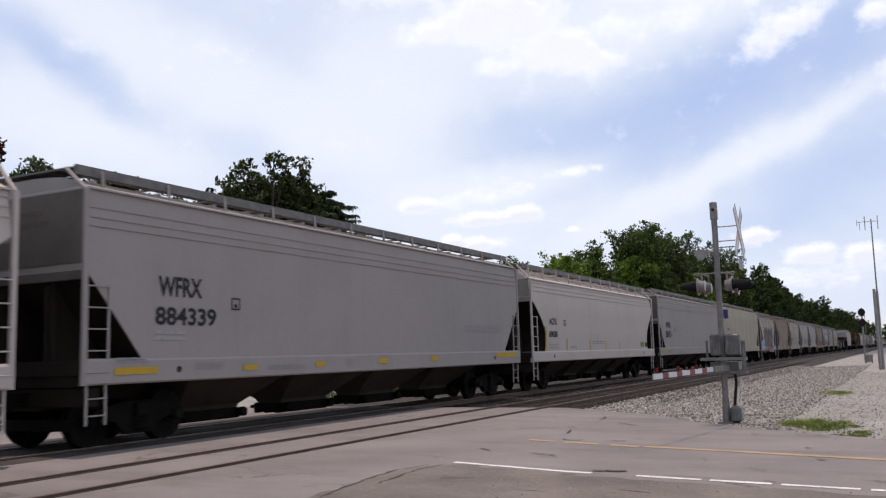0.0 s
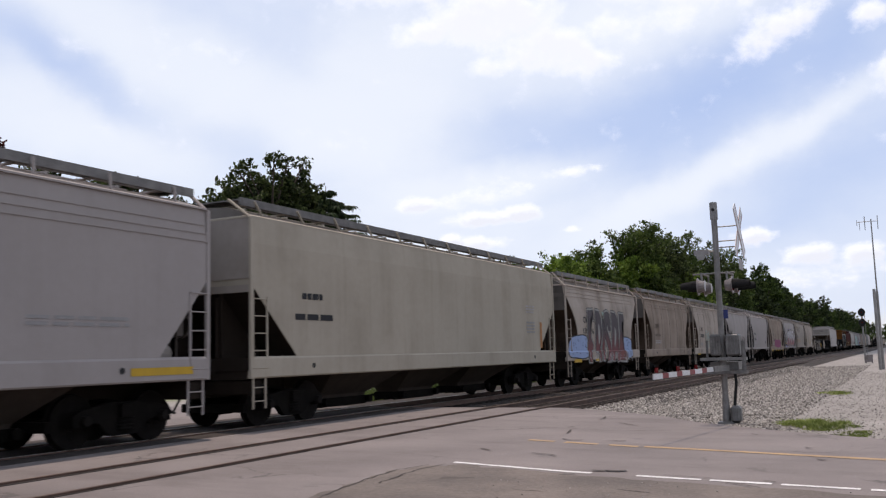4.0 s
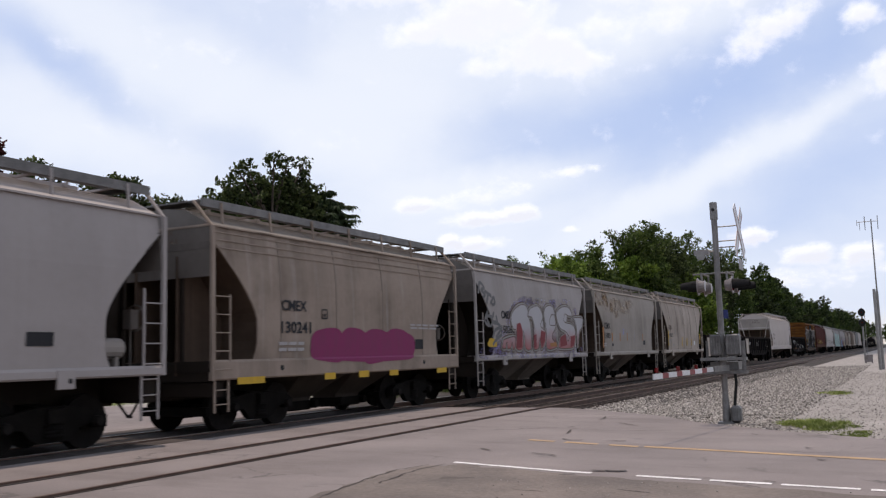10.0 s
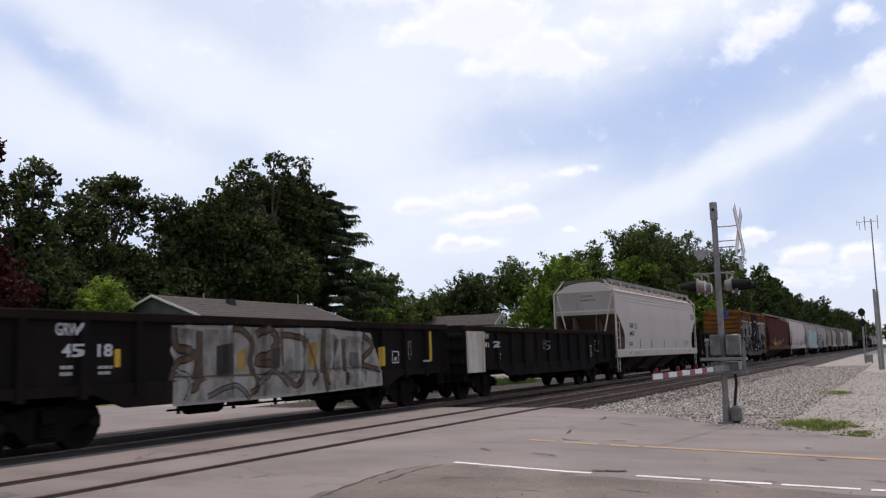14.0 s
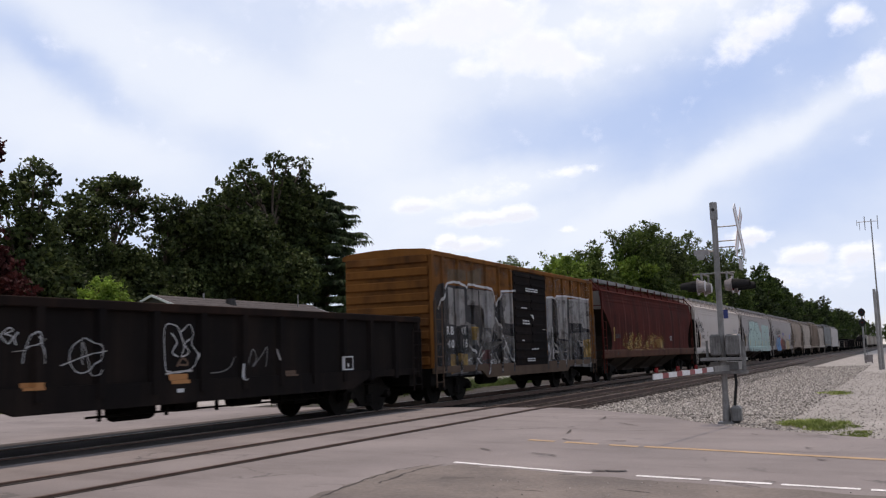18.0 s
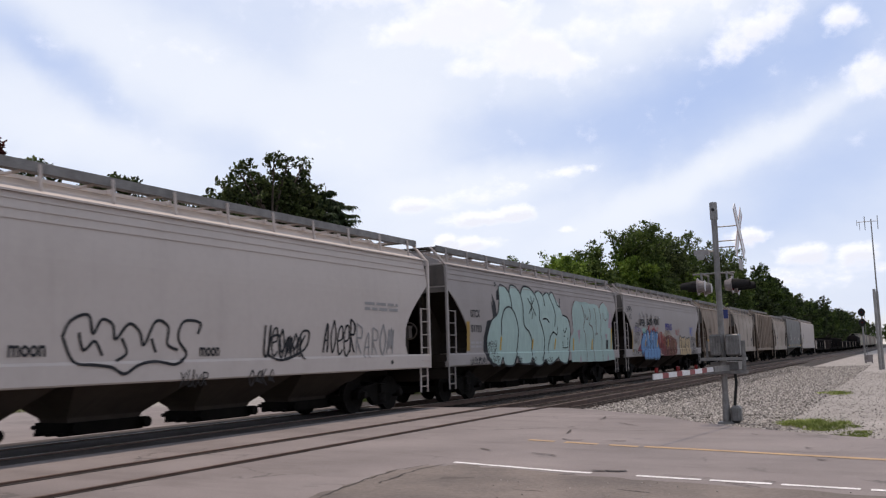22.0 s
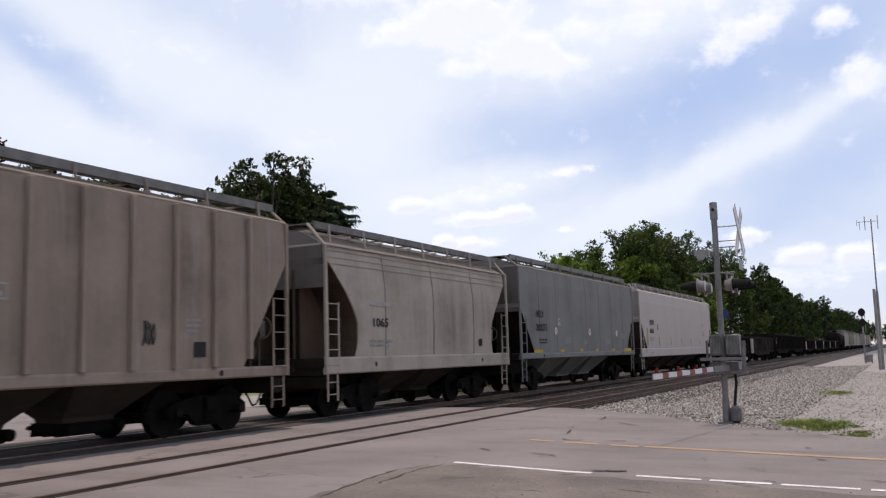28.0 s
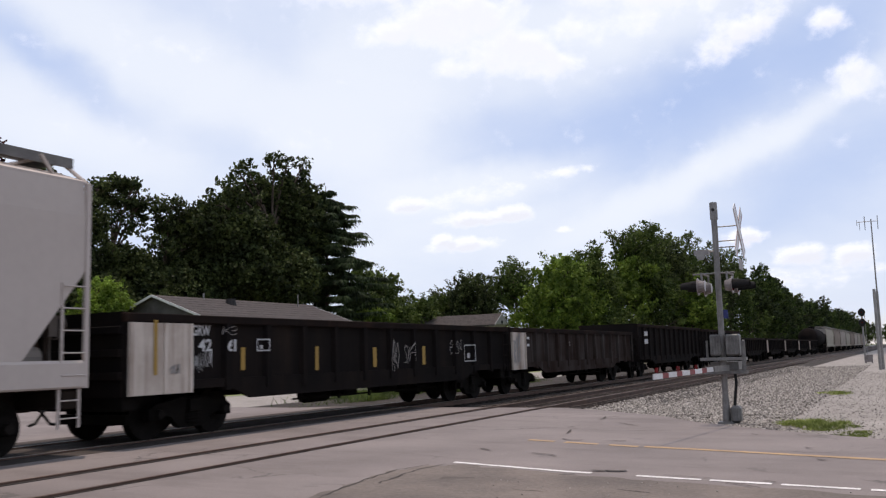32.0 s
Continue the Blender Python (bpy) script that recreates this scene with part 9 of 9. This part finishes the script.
tree("umbrella-topped dark green tree behind the house", 49.4, 54, 16.0, [(-3.0, 0.0, 6.0, 3.6, 3.0), (1.4, 0.0, 7.6, 2.8, 3.0), (0.0, -1.0, 3.6, 4.4, 3.0), (0.9, 0.9, 15.9, 1.6, 0.6), (-1.0, 0.6, 15.5, 1.0, 0.6), (1.5, -0.5, 15.8, 1.0, 0.6), (2.7, -0.4, 14.8, 0.8, 0.6), (-1.6, 0.4, 14.1, 1.0, 0.8), (1.5, 0.5, 14.5, 1.6, 0.8), (-3.4, 0.2, 13.7, 0.9, 0.9), (-2.8, -0.4, 12.3, 1.5, 1.1), (0.7, 0.2, 12.8, 1.2, 0.9), (2.9, 0.1, 13.1, 0.7, 1.0), (-3.9, 0.1, 11.3, 1.5, 1.7), (-2.1, -0.6, 10.3, 1.4, 1.7), (-4.5, -0.2, 8.8, 1.8, 1.7)], "leaf_a", 24000, 0.38, 22, 0.26, lift=0.2)
tree("rounded dark green tree behind the house", 54.5, 53, 14.6, [(0.0, 0.0, 6.2, 3.8, 3.0), (-3.0, 0.0, 5.0, 3.2, 3.2), (-0.2, -0.4, 14.6, 1.3, 0.7), (-0.8, 0.0, 13.9, 0.9, 0.8), (1.6, -0.2, 14.0, 1.1, 0.7), (2.9, 0.1, 13.6, 0.7, 0.6), (0.7, 0.2, 12.7, 1.5, 1.0), (-1.3, -0.6, 11.2, 1.1, 1.0), (1.3, -0.7, 11.5, 1.2, 1.2), (1.1, 0.9, 9.4, 2.1, 1.4), (-3.5, -0.4, 9.2, 1.2, 1.6)], "leaf_a", 17000, 0.38, 24, 0.24, lift=0.2)
tree("dark green leafy tree behind the tracks", 40.3, 52, 15.4, [(0.0, 0.0, 6.0, 3.4, 3.0), (-2.2, 0.0, 3.8, 3.4, 3.0), (2.6, 0.0, 4.4, 3.0, 3.2), (0.3, -0.4, 15.3, 0.8, 0.6), (1.9, 0.1, 14.9, 0.4, 0.6), (-0.2, 0.2, 14.5, 0.6, 0.5), (-1.0, -0.4, 13.2, 1.3, 1.0), (1.3, -0.0, 13.1, 0.9, 0.9), (-1.4, -0.1, 11.2, 1.3, 1.5), (1.1, 0.3, 10.7, 1.5, 1.6), (0.2, 0.7, 8.3, 2.0, 1.7), (1.6, -0.7, 8.1, 1.4, 1.6)], "leaf_a", 20000, 0.42, 26, lift=0.2)
tree("tall tree with dark purple leaves", 35.7, 50, 16.4, [(0.0, 0.0, 5.0, 2.6, 3.4), (0.4, 0.4, 14.2, 0.9, 1.8), (0.6, 0.2, 15.6, 0.6, 0.9), (-0.4, -0.1, 11.3, 1.2, 2.1), (-0.2, -0.4, 8.2, 1.4, 2.1)], "leaf_p", 6000, 0.4, 28)
tree("dark green leafy tree behind the tracks", 60.5, 58.0, 10.5, auto_lobes(10.0, 2.0, 10.5, 29, 9), "leaf_a", 6000, 0.42, 30)
tree("young yellow-green tree beside the house", 40.2, 44.5, 6.6, auto_lobes(4.2, 3.0, 7.2, 31, 7), "leaf_y", 2600, 0.26, 32, 0.12)
tree("leafy dull green tree", 87.0, 53.0, 11.4, auto_lobes(9.0, 1.5, 11.4, 33, 9), "leaf_c", 6000, 0.4, 34)
tree("leafy light green bush", 75.0, 46.5, 6.0, auto_lobes(6.0, 1.0, 6.8, 35, 7), "leaf_b", 3000, 0.32, 36, 0.15)
for i, (x, y, h, w, leaf, seed) in enumerate([
        (98, 54, 9.0, 10, "leaf_c", 41), (108, 56, 9.5, 11, "leaf_c", 42), (118, 60, 10.5, 12, "leaf_a", 47), (128, 62, 10.5, 12, "leaf_c", 49),
        (107, 50.5, 12.6, 9, "leaf_a", 43), (121, 50, 15.0, 11, "leaf_c", 44), (93, 33.5, 12.4, 9, "leaf_b", 45), (97, 33, 12.2, 10, "leaf_b", 46), (100, 32, 13.8, 10, "leaf_c", 48),
        (108, 30.5, 13.5, 10, "leaf_b", 50), (110, 29, 17.0, 10, "leaf_c", 51), (121, 28, 17.2, 10, "leaf_a", 52), (128, 27.5, 18.2, 11, "leaf_c", 53), (138, 25.5, 17.6, 10, "leaf_a", 54),
        (122, 25, 12.0, 8, "leaf_b", 55), (149, 24.5, 18.0, 10, "leaf_c", 56), (168, 25, 15.5, 11, "leaf_a", 57), (176, 22.8, 17.3, 9, "leaf_c", 58), (195, 24, 15.5, 12, "leaf_a", 59),
        (215, 24, 14.5, 12, "leaf_c", 60), (240, 24.5, 14.8, 13, "leaf_a", 61), (262, 24, 14.0, 13, "leaf_c", 62), (290, 24, 14.5, 14, "leaf_a", 63), (320, 24, 14.0, 14, "leaf_c", 64), (355, 24, 15.5, 15, "leaf_a", 65),
        (395, 24, 14.0, 15, "leaf_c", 66), (440, 23, 14.5, 16, "leaf_a", 67), (500, 22, 15.0, 18, "leaf_c", 68), (580, 22, 15.0, 20, "leaf_a", 69), (680, 22, 15.5, 22, "leaf_c", 70)]):
    tree("leafy tree in the green belt along the line", x, y, h, auto_lobes(w, 0.8, h, seed, 11), leaf, 5200 if x < 160 else 3000, 0.4 if x < 160 else 0.6, seed, 0.22, "trees along the line")
for x, y, h, w, seed in ((250, -3, 9, 10, 81), (330, -2, 11, 12, 82), (420, 0, 11, 14, 83), (300, -14, 9, 12, 84), (560, 6, 12, 18, 85)):
    tree("leafy tree beyond the yard", x, y, h, auto_lobes(w, 0.6, h, seed, 9), "leaf_c", 2600, 0.6, seed, 0.2)


def dead_branch():
    tr = thing("tree", "bare dead treetop rising from the green belt", "tree", at=pose(112, 30.5, -0.5))
    rng = random.Random(3)
    bm = bmesh.new()
    rod(bm, (0, 0, 0), (0, 0, 14), 0.2, 8, 0.1)
    part("trunk", bm, M["bark"], tr)
    for k in range(9):
        bm = bmesh.new()
        z = 12 + k * 0.25
        a = rng.uniform(0, math.tau)
        tip = Vector((2.2 * math.cos(a), 2.2 * math.sin(a), z + rng.uniform(2.5, 5.0)))
        rod(bm, (0, 0, z), tip, 0.07, 6, 0.02)
        for j in range(4):
            p = Vector((0, 0, z)).lerp(tip, rng.uniform(0.4, 0.9))
            rod(bm, p, p + Vector((rng.uniform(-1, 1), rng.uniform(-1, 1), rng.uniform(0.4, 1.4))), 0.035, 5, 0.01)
        part("limb", bm, M["bark"], tr)


dead_branch()


def grass_tuft(label, x, y, rx, ry, count, h, z, seed, mat_="grass"):
    rng = random.Random(seed)
    v, f = [], []
    spots = [(rng.uniform(0, math.tau), rng.random() ** 0.7, rng.uniform(0.06, 0.3)) for k in range(26)]
    for k in range(count):
        sa, sr, sw = rng.choice(spots)
        r = min(1.0, sr)
        px = x + rx * (sr * math.cos(sa) + rng.gauss(0, sw * 0.6))
        py = y + ry * (sr * math.sin(sa) + rng.gauss(0, sw * 0.6))
        aa, hh = rng.uniform(0, math.tau), h * rng.uniform(0.4, 1.1) * (1.1 - 0.6 * r)
        w = 0.012
        i = len(v)
        lean = (rng.uniform(-1.3, 1.3) * hh, rng.uniform(-1.3, 1.3) * hh)
        v += [(px - w * math.cos(aa), py - w * math.sin(aa), z), (px + w * math.cos(aa), py + w * math.sin(aa), z), (px + lean[0], py + lean[1], z + hh)]
        f.append((i, i + 1, i + 2))
    me = bpy.data.meshes.new("grass")
    me.from_pydata(v, [], f)
    me.materials.append(None)
    return tagged(part("grass", me, M[mat_], None), label, kind="stuff")


grass_tuft("tuft of green grass in the gravel", 20.3, 1.75, 1.2, 0.75, 2600, 0.14, -0.25, 1)
grass_tuft("sparse green grass in the gravel", 18.3, 0.9, 0.7, 0.35, 700, 0.07, -0.25, 2)
grass_tuft("sparse green weeds in the gravel", 33.5, 2.2, 0.9, 0.5, 700, 0.14, -0.25, 3)
grass_tuft("green grass verge beyond the tracks", 16.0, 30.5, 12.0, 2.5, 7000, 0.35, -0.26, 4)
grass_tuft("green weeds beside the ballast", 36.0, 19.5, 12.0, 2.0, 9000, 0.8, -0.24, 5, "leaf_c")

M["stones"] = stone_mat("mixed limestone ballast", (0.055, 0.048, 0.042), (0.44, 0.405, 0.365))
M["stones_brown"] = stone_mat("brown gravel stones", (0.02, 0.014, 0.011), (0.085, 0.064, 0.053))


def strip(x0, x1, y0, y1, bias=1.0):
    def where(rng, n):
        u = rng.random(n) ** bias
        return np.stack([x0 + (x1 - x0) * u, y0 + (y1 - y0) * rng.random(n)], axis=1)
    return where


def shoulder(rng, n):
    """Between the paving and the near track, thinning with distance."""
    x = 17.0 + 60.0 * rng.random(n) ** 1.8
    y = 2.4 + 5.5 * rng.random(n)
    ok = x > np.interp(y, [0.0, 3.1, 5.3, 8.0], [16.3, 18.6, 21.2, 22.9])
    x = np.where(ok, x, x + 6.5)
    return np.stack([x, y], axis=1)


def bed_z(x, y):
    return np.interp(y, [4.0, 6.63, 7.63, 8.2], [-0.25, -0.3, -0.17, -0.16])


scatter("ballast_stones", 30000, shoulder, (0.016, 0.044), M["stones"], "grey and white crushed limestone ballast", 5, bed_z)
scatter("ballast_stones", 5000, strip(23.0, 70.0, 7.7, 15.2, 1.6), (0.025, 0.055), M["stones_brown"], "dirty ballast stones between the rails", 6, lambda x, y: np.full(len(x), -0.165))
scatter("gravel_stones", 12000, strip(16.6, 60.0, -3.0, 3.5, 1.5), (0.009, 0.024), M["stones"], "loose gravel in the yard", 7, lambda x, y: np.where(x > np.interp(y, [-3.0, 0.0, 3.1, 5.3], [15.3, 16.3, 18.6, 21.2]), -0.245, -0.5))
scatter("gravel_stones", 260, strip(3.5, 10.4, 0.0, 5.4), (0.005, 0.014), M["stones"], "loose stones in the dirt beside the road", 8, lambda x, y: -0.1 + 0 * x)


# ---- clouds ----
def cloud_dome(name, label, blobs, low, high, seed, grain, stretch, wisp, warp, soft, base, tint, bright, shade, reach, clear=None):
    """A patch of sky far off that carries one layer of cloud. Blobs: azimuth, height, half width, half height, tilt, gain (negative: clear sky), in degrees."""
    bm = bmesh.new()
    rows = []
    for j in range(13):
        el = radians(low + (high - low) * j / 12)
        rows.append([bm.verts.new((reach * math.cos(el) * math.cos(radians(a)), reach * math.cos(el) * math.sin(radians(a)), reach * math.sin(el))) for a in range(-180, 181, 5)])
    for a, b in zip(rows, rows[1:]):
        for k in range(len(a) - 1):
            bm.faces.new((a[k], a[k + 1], b[k + 1], b[k]))
    m = bpy.data.materials.new(name)
    m.use_nodes = True
    m.cycles.emission_sampling = "NONE"
    n, l = m.node_tree.nodes, m.node_tree.links
    n.remove(n["Principled BSDF"])

    def calc(op, *args):
        x = n.new("ShaderNodeMath")
        x.operation = op
        for sock, v in zip(x.inputs, args):
            if isinstance(v, (int, float)):
                sock.default_value = v
            else:
                l.new(v, sock)
        return x.outputs[0]

    def moved(vec, by, times=None):
        x = n.new("ShaderNodeVectorMath")
        x.operation = "ADD" if times is None else "MULTIPLY_ADD"
        l.new(vec, x.inputs[0])
        if times is None:
            x.inputs[1].default_value = by
        else:
            x.inputs[1].default_value = times
            l.new(by, x.inputs[2])
        return x.outputs[0]

    def smooth(v, a, b, c, d):
        mr = n.new("ShaderNodeMapRange")
        mr.interpolation_type = "SMOOTHSTEP"
        for k, w in enumerate((a, b, c, d)):
            mr.inputs[k + 1].default_value = w
        l.new(v, mr.inputs[0])
        return mr.outputs[0]
    co = n.new("ShaderNodeTexCoord").outputs["Object"]
    nm = n.new("ShaderNodeVectorMath")
    nm.operation = "NORMALIZE"
    l.new(co, nm.inputs[0])
    sp = n.new("ShaderNodeSeparateXYZ")
    l.new(nm.outputs[0], sp.inputs[0])
    az = calc("MULTIPLY", calc("ARCTAN2", sp.outputs[1], sp.outputs[0]), 57.2958)
    el = calc("MULTIPLY", calc("ARCSINE", sp.outputs[2]), 57.2958)
    cv = n.new("ShaderNodeCombineXYZ")
    l.new(az, cv.inputs[0])
    l.new(el, cv.inputs[1])
    cv.inputs[2].default_value = seed

    def field(vec):
        """Thickness of the cloud: blobs with torn rims, plus billows at two scales."""
        mp = n.new("ShaderNodeMapping")
        mp.inputs["Rotation"].default_value = (0, 0, radians(stretch[2]))
        mp.inputs["Scale"].default_value = (stretch[0], stretch[1], 1.0)
        l.new(vec, mp.inputs["Vector"])
        billow = calc("MULTIPLY", calc("SUBTRACT", noise_of(n, l, mp.outputs[0], grain, 9.0, 0.6), 0.5), wisp)
        wob = n.new("ShaderNodeTexNoise")
        wob.inputs["Scale"].default_value, wob.inputs["Detail"].default_value = warp[0], 5.0
        l.new(vec, wob.inputs["Vector"])
        off = moved(wob.outputs["Color"], vec, (warp[1], warp[2], 0))
        total = None
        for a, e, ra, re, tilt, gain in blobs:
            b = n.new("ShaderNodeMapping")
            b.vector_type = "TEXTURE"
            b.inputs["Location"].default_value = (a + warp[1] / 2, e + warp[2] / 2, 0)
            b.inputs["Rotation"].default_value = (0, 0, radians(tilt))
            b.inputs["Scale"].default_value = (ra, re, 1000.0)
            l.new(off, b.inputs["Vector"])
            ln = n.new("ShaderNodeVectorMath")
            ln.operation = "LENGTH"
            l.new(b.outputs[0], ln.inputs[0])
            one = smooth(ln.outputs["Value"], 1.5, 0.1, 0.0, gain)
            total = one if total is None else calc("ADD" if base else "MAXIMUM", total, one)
        return smooth(calc("ADD", calc("ADD", total, base), billow), soft[0], soft[1], 0.0, 1.0)
    dens = field(cv.outputs[0])
    fade = n.new("ShaderNodeMapRange")
    fade.inputs[1].default_value, fade.inputs[2].default_value = low, low + 4.0
    l.new(el, fade.inputs[0])
    em = n.new("ShaderNodeEmission")
    em.inputs[0].default_value = (*tint, 1)
    if clear:
        l.new(mixc(n, l, dens, clear, tint), em.inputs[0])
    if shade:
        over = field(moved(cv.outputs[0], (0.25, 0.45, 0)))
        l.new(calc("MULTIPLY_ADD", calc("MULTIPLY", over, dens), -shade * bright, bright), em.inputs[1])
    else:
        em.inputs[1].default_value = bright
    mx = n.new("ShaderNodeMixShader")
    l.new(calc("MULTIPLY", calc("MULTIPLY_ADD", dens, 0.1, 0.86) if clear else dens, calc("MULTIPLY", fade.outputs[0], 0.96)), mx.inputs[0])
    l.new(n.new("ShaderNodeBsdfTransparent").outputs[0], mx.inputs[1])
    l.new(em.outputs[0], mx.inputs[2])
    l.new(mx.outputs[0], n["Material Output"].inputs[0])
    return tagged(part(name, bm, m, None, "", None, True), label, "clouds", kind="structure")


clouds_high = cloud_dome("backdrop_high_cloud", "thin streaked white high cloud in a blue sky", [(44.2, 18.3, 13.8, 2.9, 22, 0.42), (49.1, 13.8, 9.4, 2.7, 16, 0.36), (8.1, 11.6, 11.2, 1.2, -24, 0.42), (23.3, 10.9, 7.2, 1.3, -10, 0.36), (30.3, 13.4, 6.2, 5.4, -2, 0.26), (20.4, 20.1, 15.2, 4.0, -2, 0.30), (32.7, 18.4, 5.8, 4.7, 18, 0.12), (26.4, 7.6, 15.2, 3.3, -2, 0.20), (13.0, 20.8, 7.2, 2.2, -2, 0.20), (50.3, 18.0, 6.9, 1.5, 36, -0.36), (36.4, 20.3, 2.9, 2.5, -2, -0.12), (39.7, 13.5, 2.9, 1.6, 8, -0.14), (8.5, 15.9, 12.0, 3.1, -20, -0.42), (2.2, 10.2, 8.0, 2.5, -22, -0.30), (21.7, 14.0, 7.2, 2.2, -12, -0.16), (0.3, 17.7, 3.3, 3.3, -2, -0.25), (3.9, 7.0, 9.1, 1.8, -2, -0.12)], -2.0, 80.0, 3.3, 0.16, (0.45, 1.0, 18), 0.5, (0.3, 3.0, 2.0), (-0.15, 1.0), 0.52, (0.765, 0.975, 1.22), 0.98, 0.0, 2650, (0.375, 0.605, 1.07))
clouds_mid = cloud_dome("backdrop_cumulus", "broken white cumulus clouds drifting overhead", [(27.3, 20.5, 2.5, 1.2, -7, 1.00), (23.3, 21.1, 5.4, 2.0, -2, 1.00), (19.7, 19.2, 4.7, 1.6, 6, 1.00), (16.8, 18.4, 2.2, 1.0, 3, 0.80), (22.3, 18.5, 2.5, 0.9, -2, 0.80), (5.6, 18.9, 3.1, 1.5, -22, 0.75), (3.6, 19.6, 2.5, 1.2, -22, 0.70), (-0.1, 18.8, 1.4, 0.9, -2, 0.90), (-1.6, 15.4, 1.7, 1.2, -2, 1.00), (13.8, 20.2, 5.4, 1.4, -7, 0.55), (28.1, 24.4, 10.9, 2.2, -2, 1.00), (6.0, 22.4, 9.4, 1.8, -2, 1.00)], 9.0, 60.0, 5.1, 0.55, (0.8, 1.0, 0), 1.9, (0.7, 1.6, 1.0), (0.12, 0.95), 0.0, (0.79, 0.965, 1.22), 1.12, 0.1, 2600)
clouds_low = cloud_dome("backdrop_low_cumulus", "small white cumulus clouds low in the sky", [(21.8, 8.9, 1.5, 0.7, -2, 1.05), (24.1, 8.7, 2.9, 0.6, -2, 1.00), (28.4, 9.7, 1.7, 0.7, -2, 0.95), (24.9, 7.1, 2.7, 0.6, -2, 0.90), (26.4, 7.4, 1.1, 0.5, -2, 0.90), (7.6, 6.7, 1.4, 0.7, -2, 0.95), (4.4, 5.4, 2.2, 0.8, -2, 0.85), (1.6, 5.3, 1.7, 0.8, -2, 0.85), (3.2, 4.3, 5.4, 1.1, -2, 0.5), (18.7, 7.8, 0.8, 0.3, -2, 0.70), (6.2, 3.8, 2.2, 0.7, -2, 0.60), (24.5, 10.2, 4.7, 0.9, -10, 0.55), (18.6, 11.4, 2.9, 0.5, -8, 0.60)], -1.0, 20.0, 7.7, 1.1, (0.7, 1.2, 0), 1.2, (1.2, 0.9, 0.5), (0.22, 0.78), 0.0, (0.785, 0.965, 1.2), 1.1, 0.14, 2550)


# ---- motion of the train and of the clouds ----
def motions():
    times = [0.0] + [float(t) for t in range(2, 21, 2)] + [float(t) for t in range(21, 33)]
    for car, u in CARS:
        walk(car, [(t, pose(u - run(t), TRACK_Y, 0)) for t in times])
    for wheel, dx, car, off in WHEELS:
        u = next(c[1] for c in CARS if c[0] == car) + off
        t0, t1 = max(0.0, (u - 45.0) / 13.6), min(32.0, (u + 5.0) / 13.6)
        rows, dt = [], 0.05
        if t1 - t0 < 0.2:
            continue
        t = t0
        if t0 > 0:
            rows.append((0.0, pose(dx, 0, 0.457)))
        while t < t1:
            rows.append((t, pose(dx, 0, 0.457, 0, -math.degrees((run(t) - run(t0)) / 0.457), 0)))
            t += dt
        rows.append((32.0, rows[-1][1]))
        walk(wheel, rows)
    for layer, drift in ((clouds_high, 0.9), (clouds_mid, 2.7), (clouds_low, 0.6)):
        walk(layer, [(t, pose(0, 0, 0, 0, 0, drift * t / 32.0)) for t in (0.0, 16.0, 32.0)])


motions()
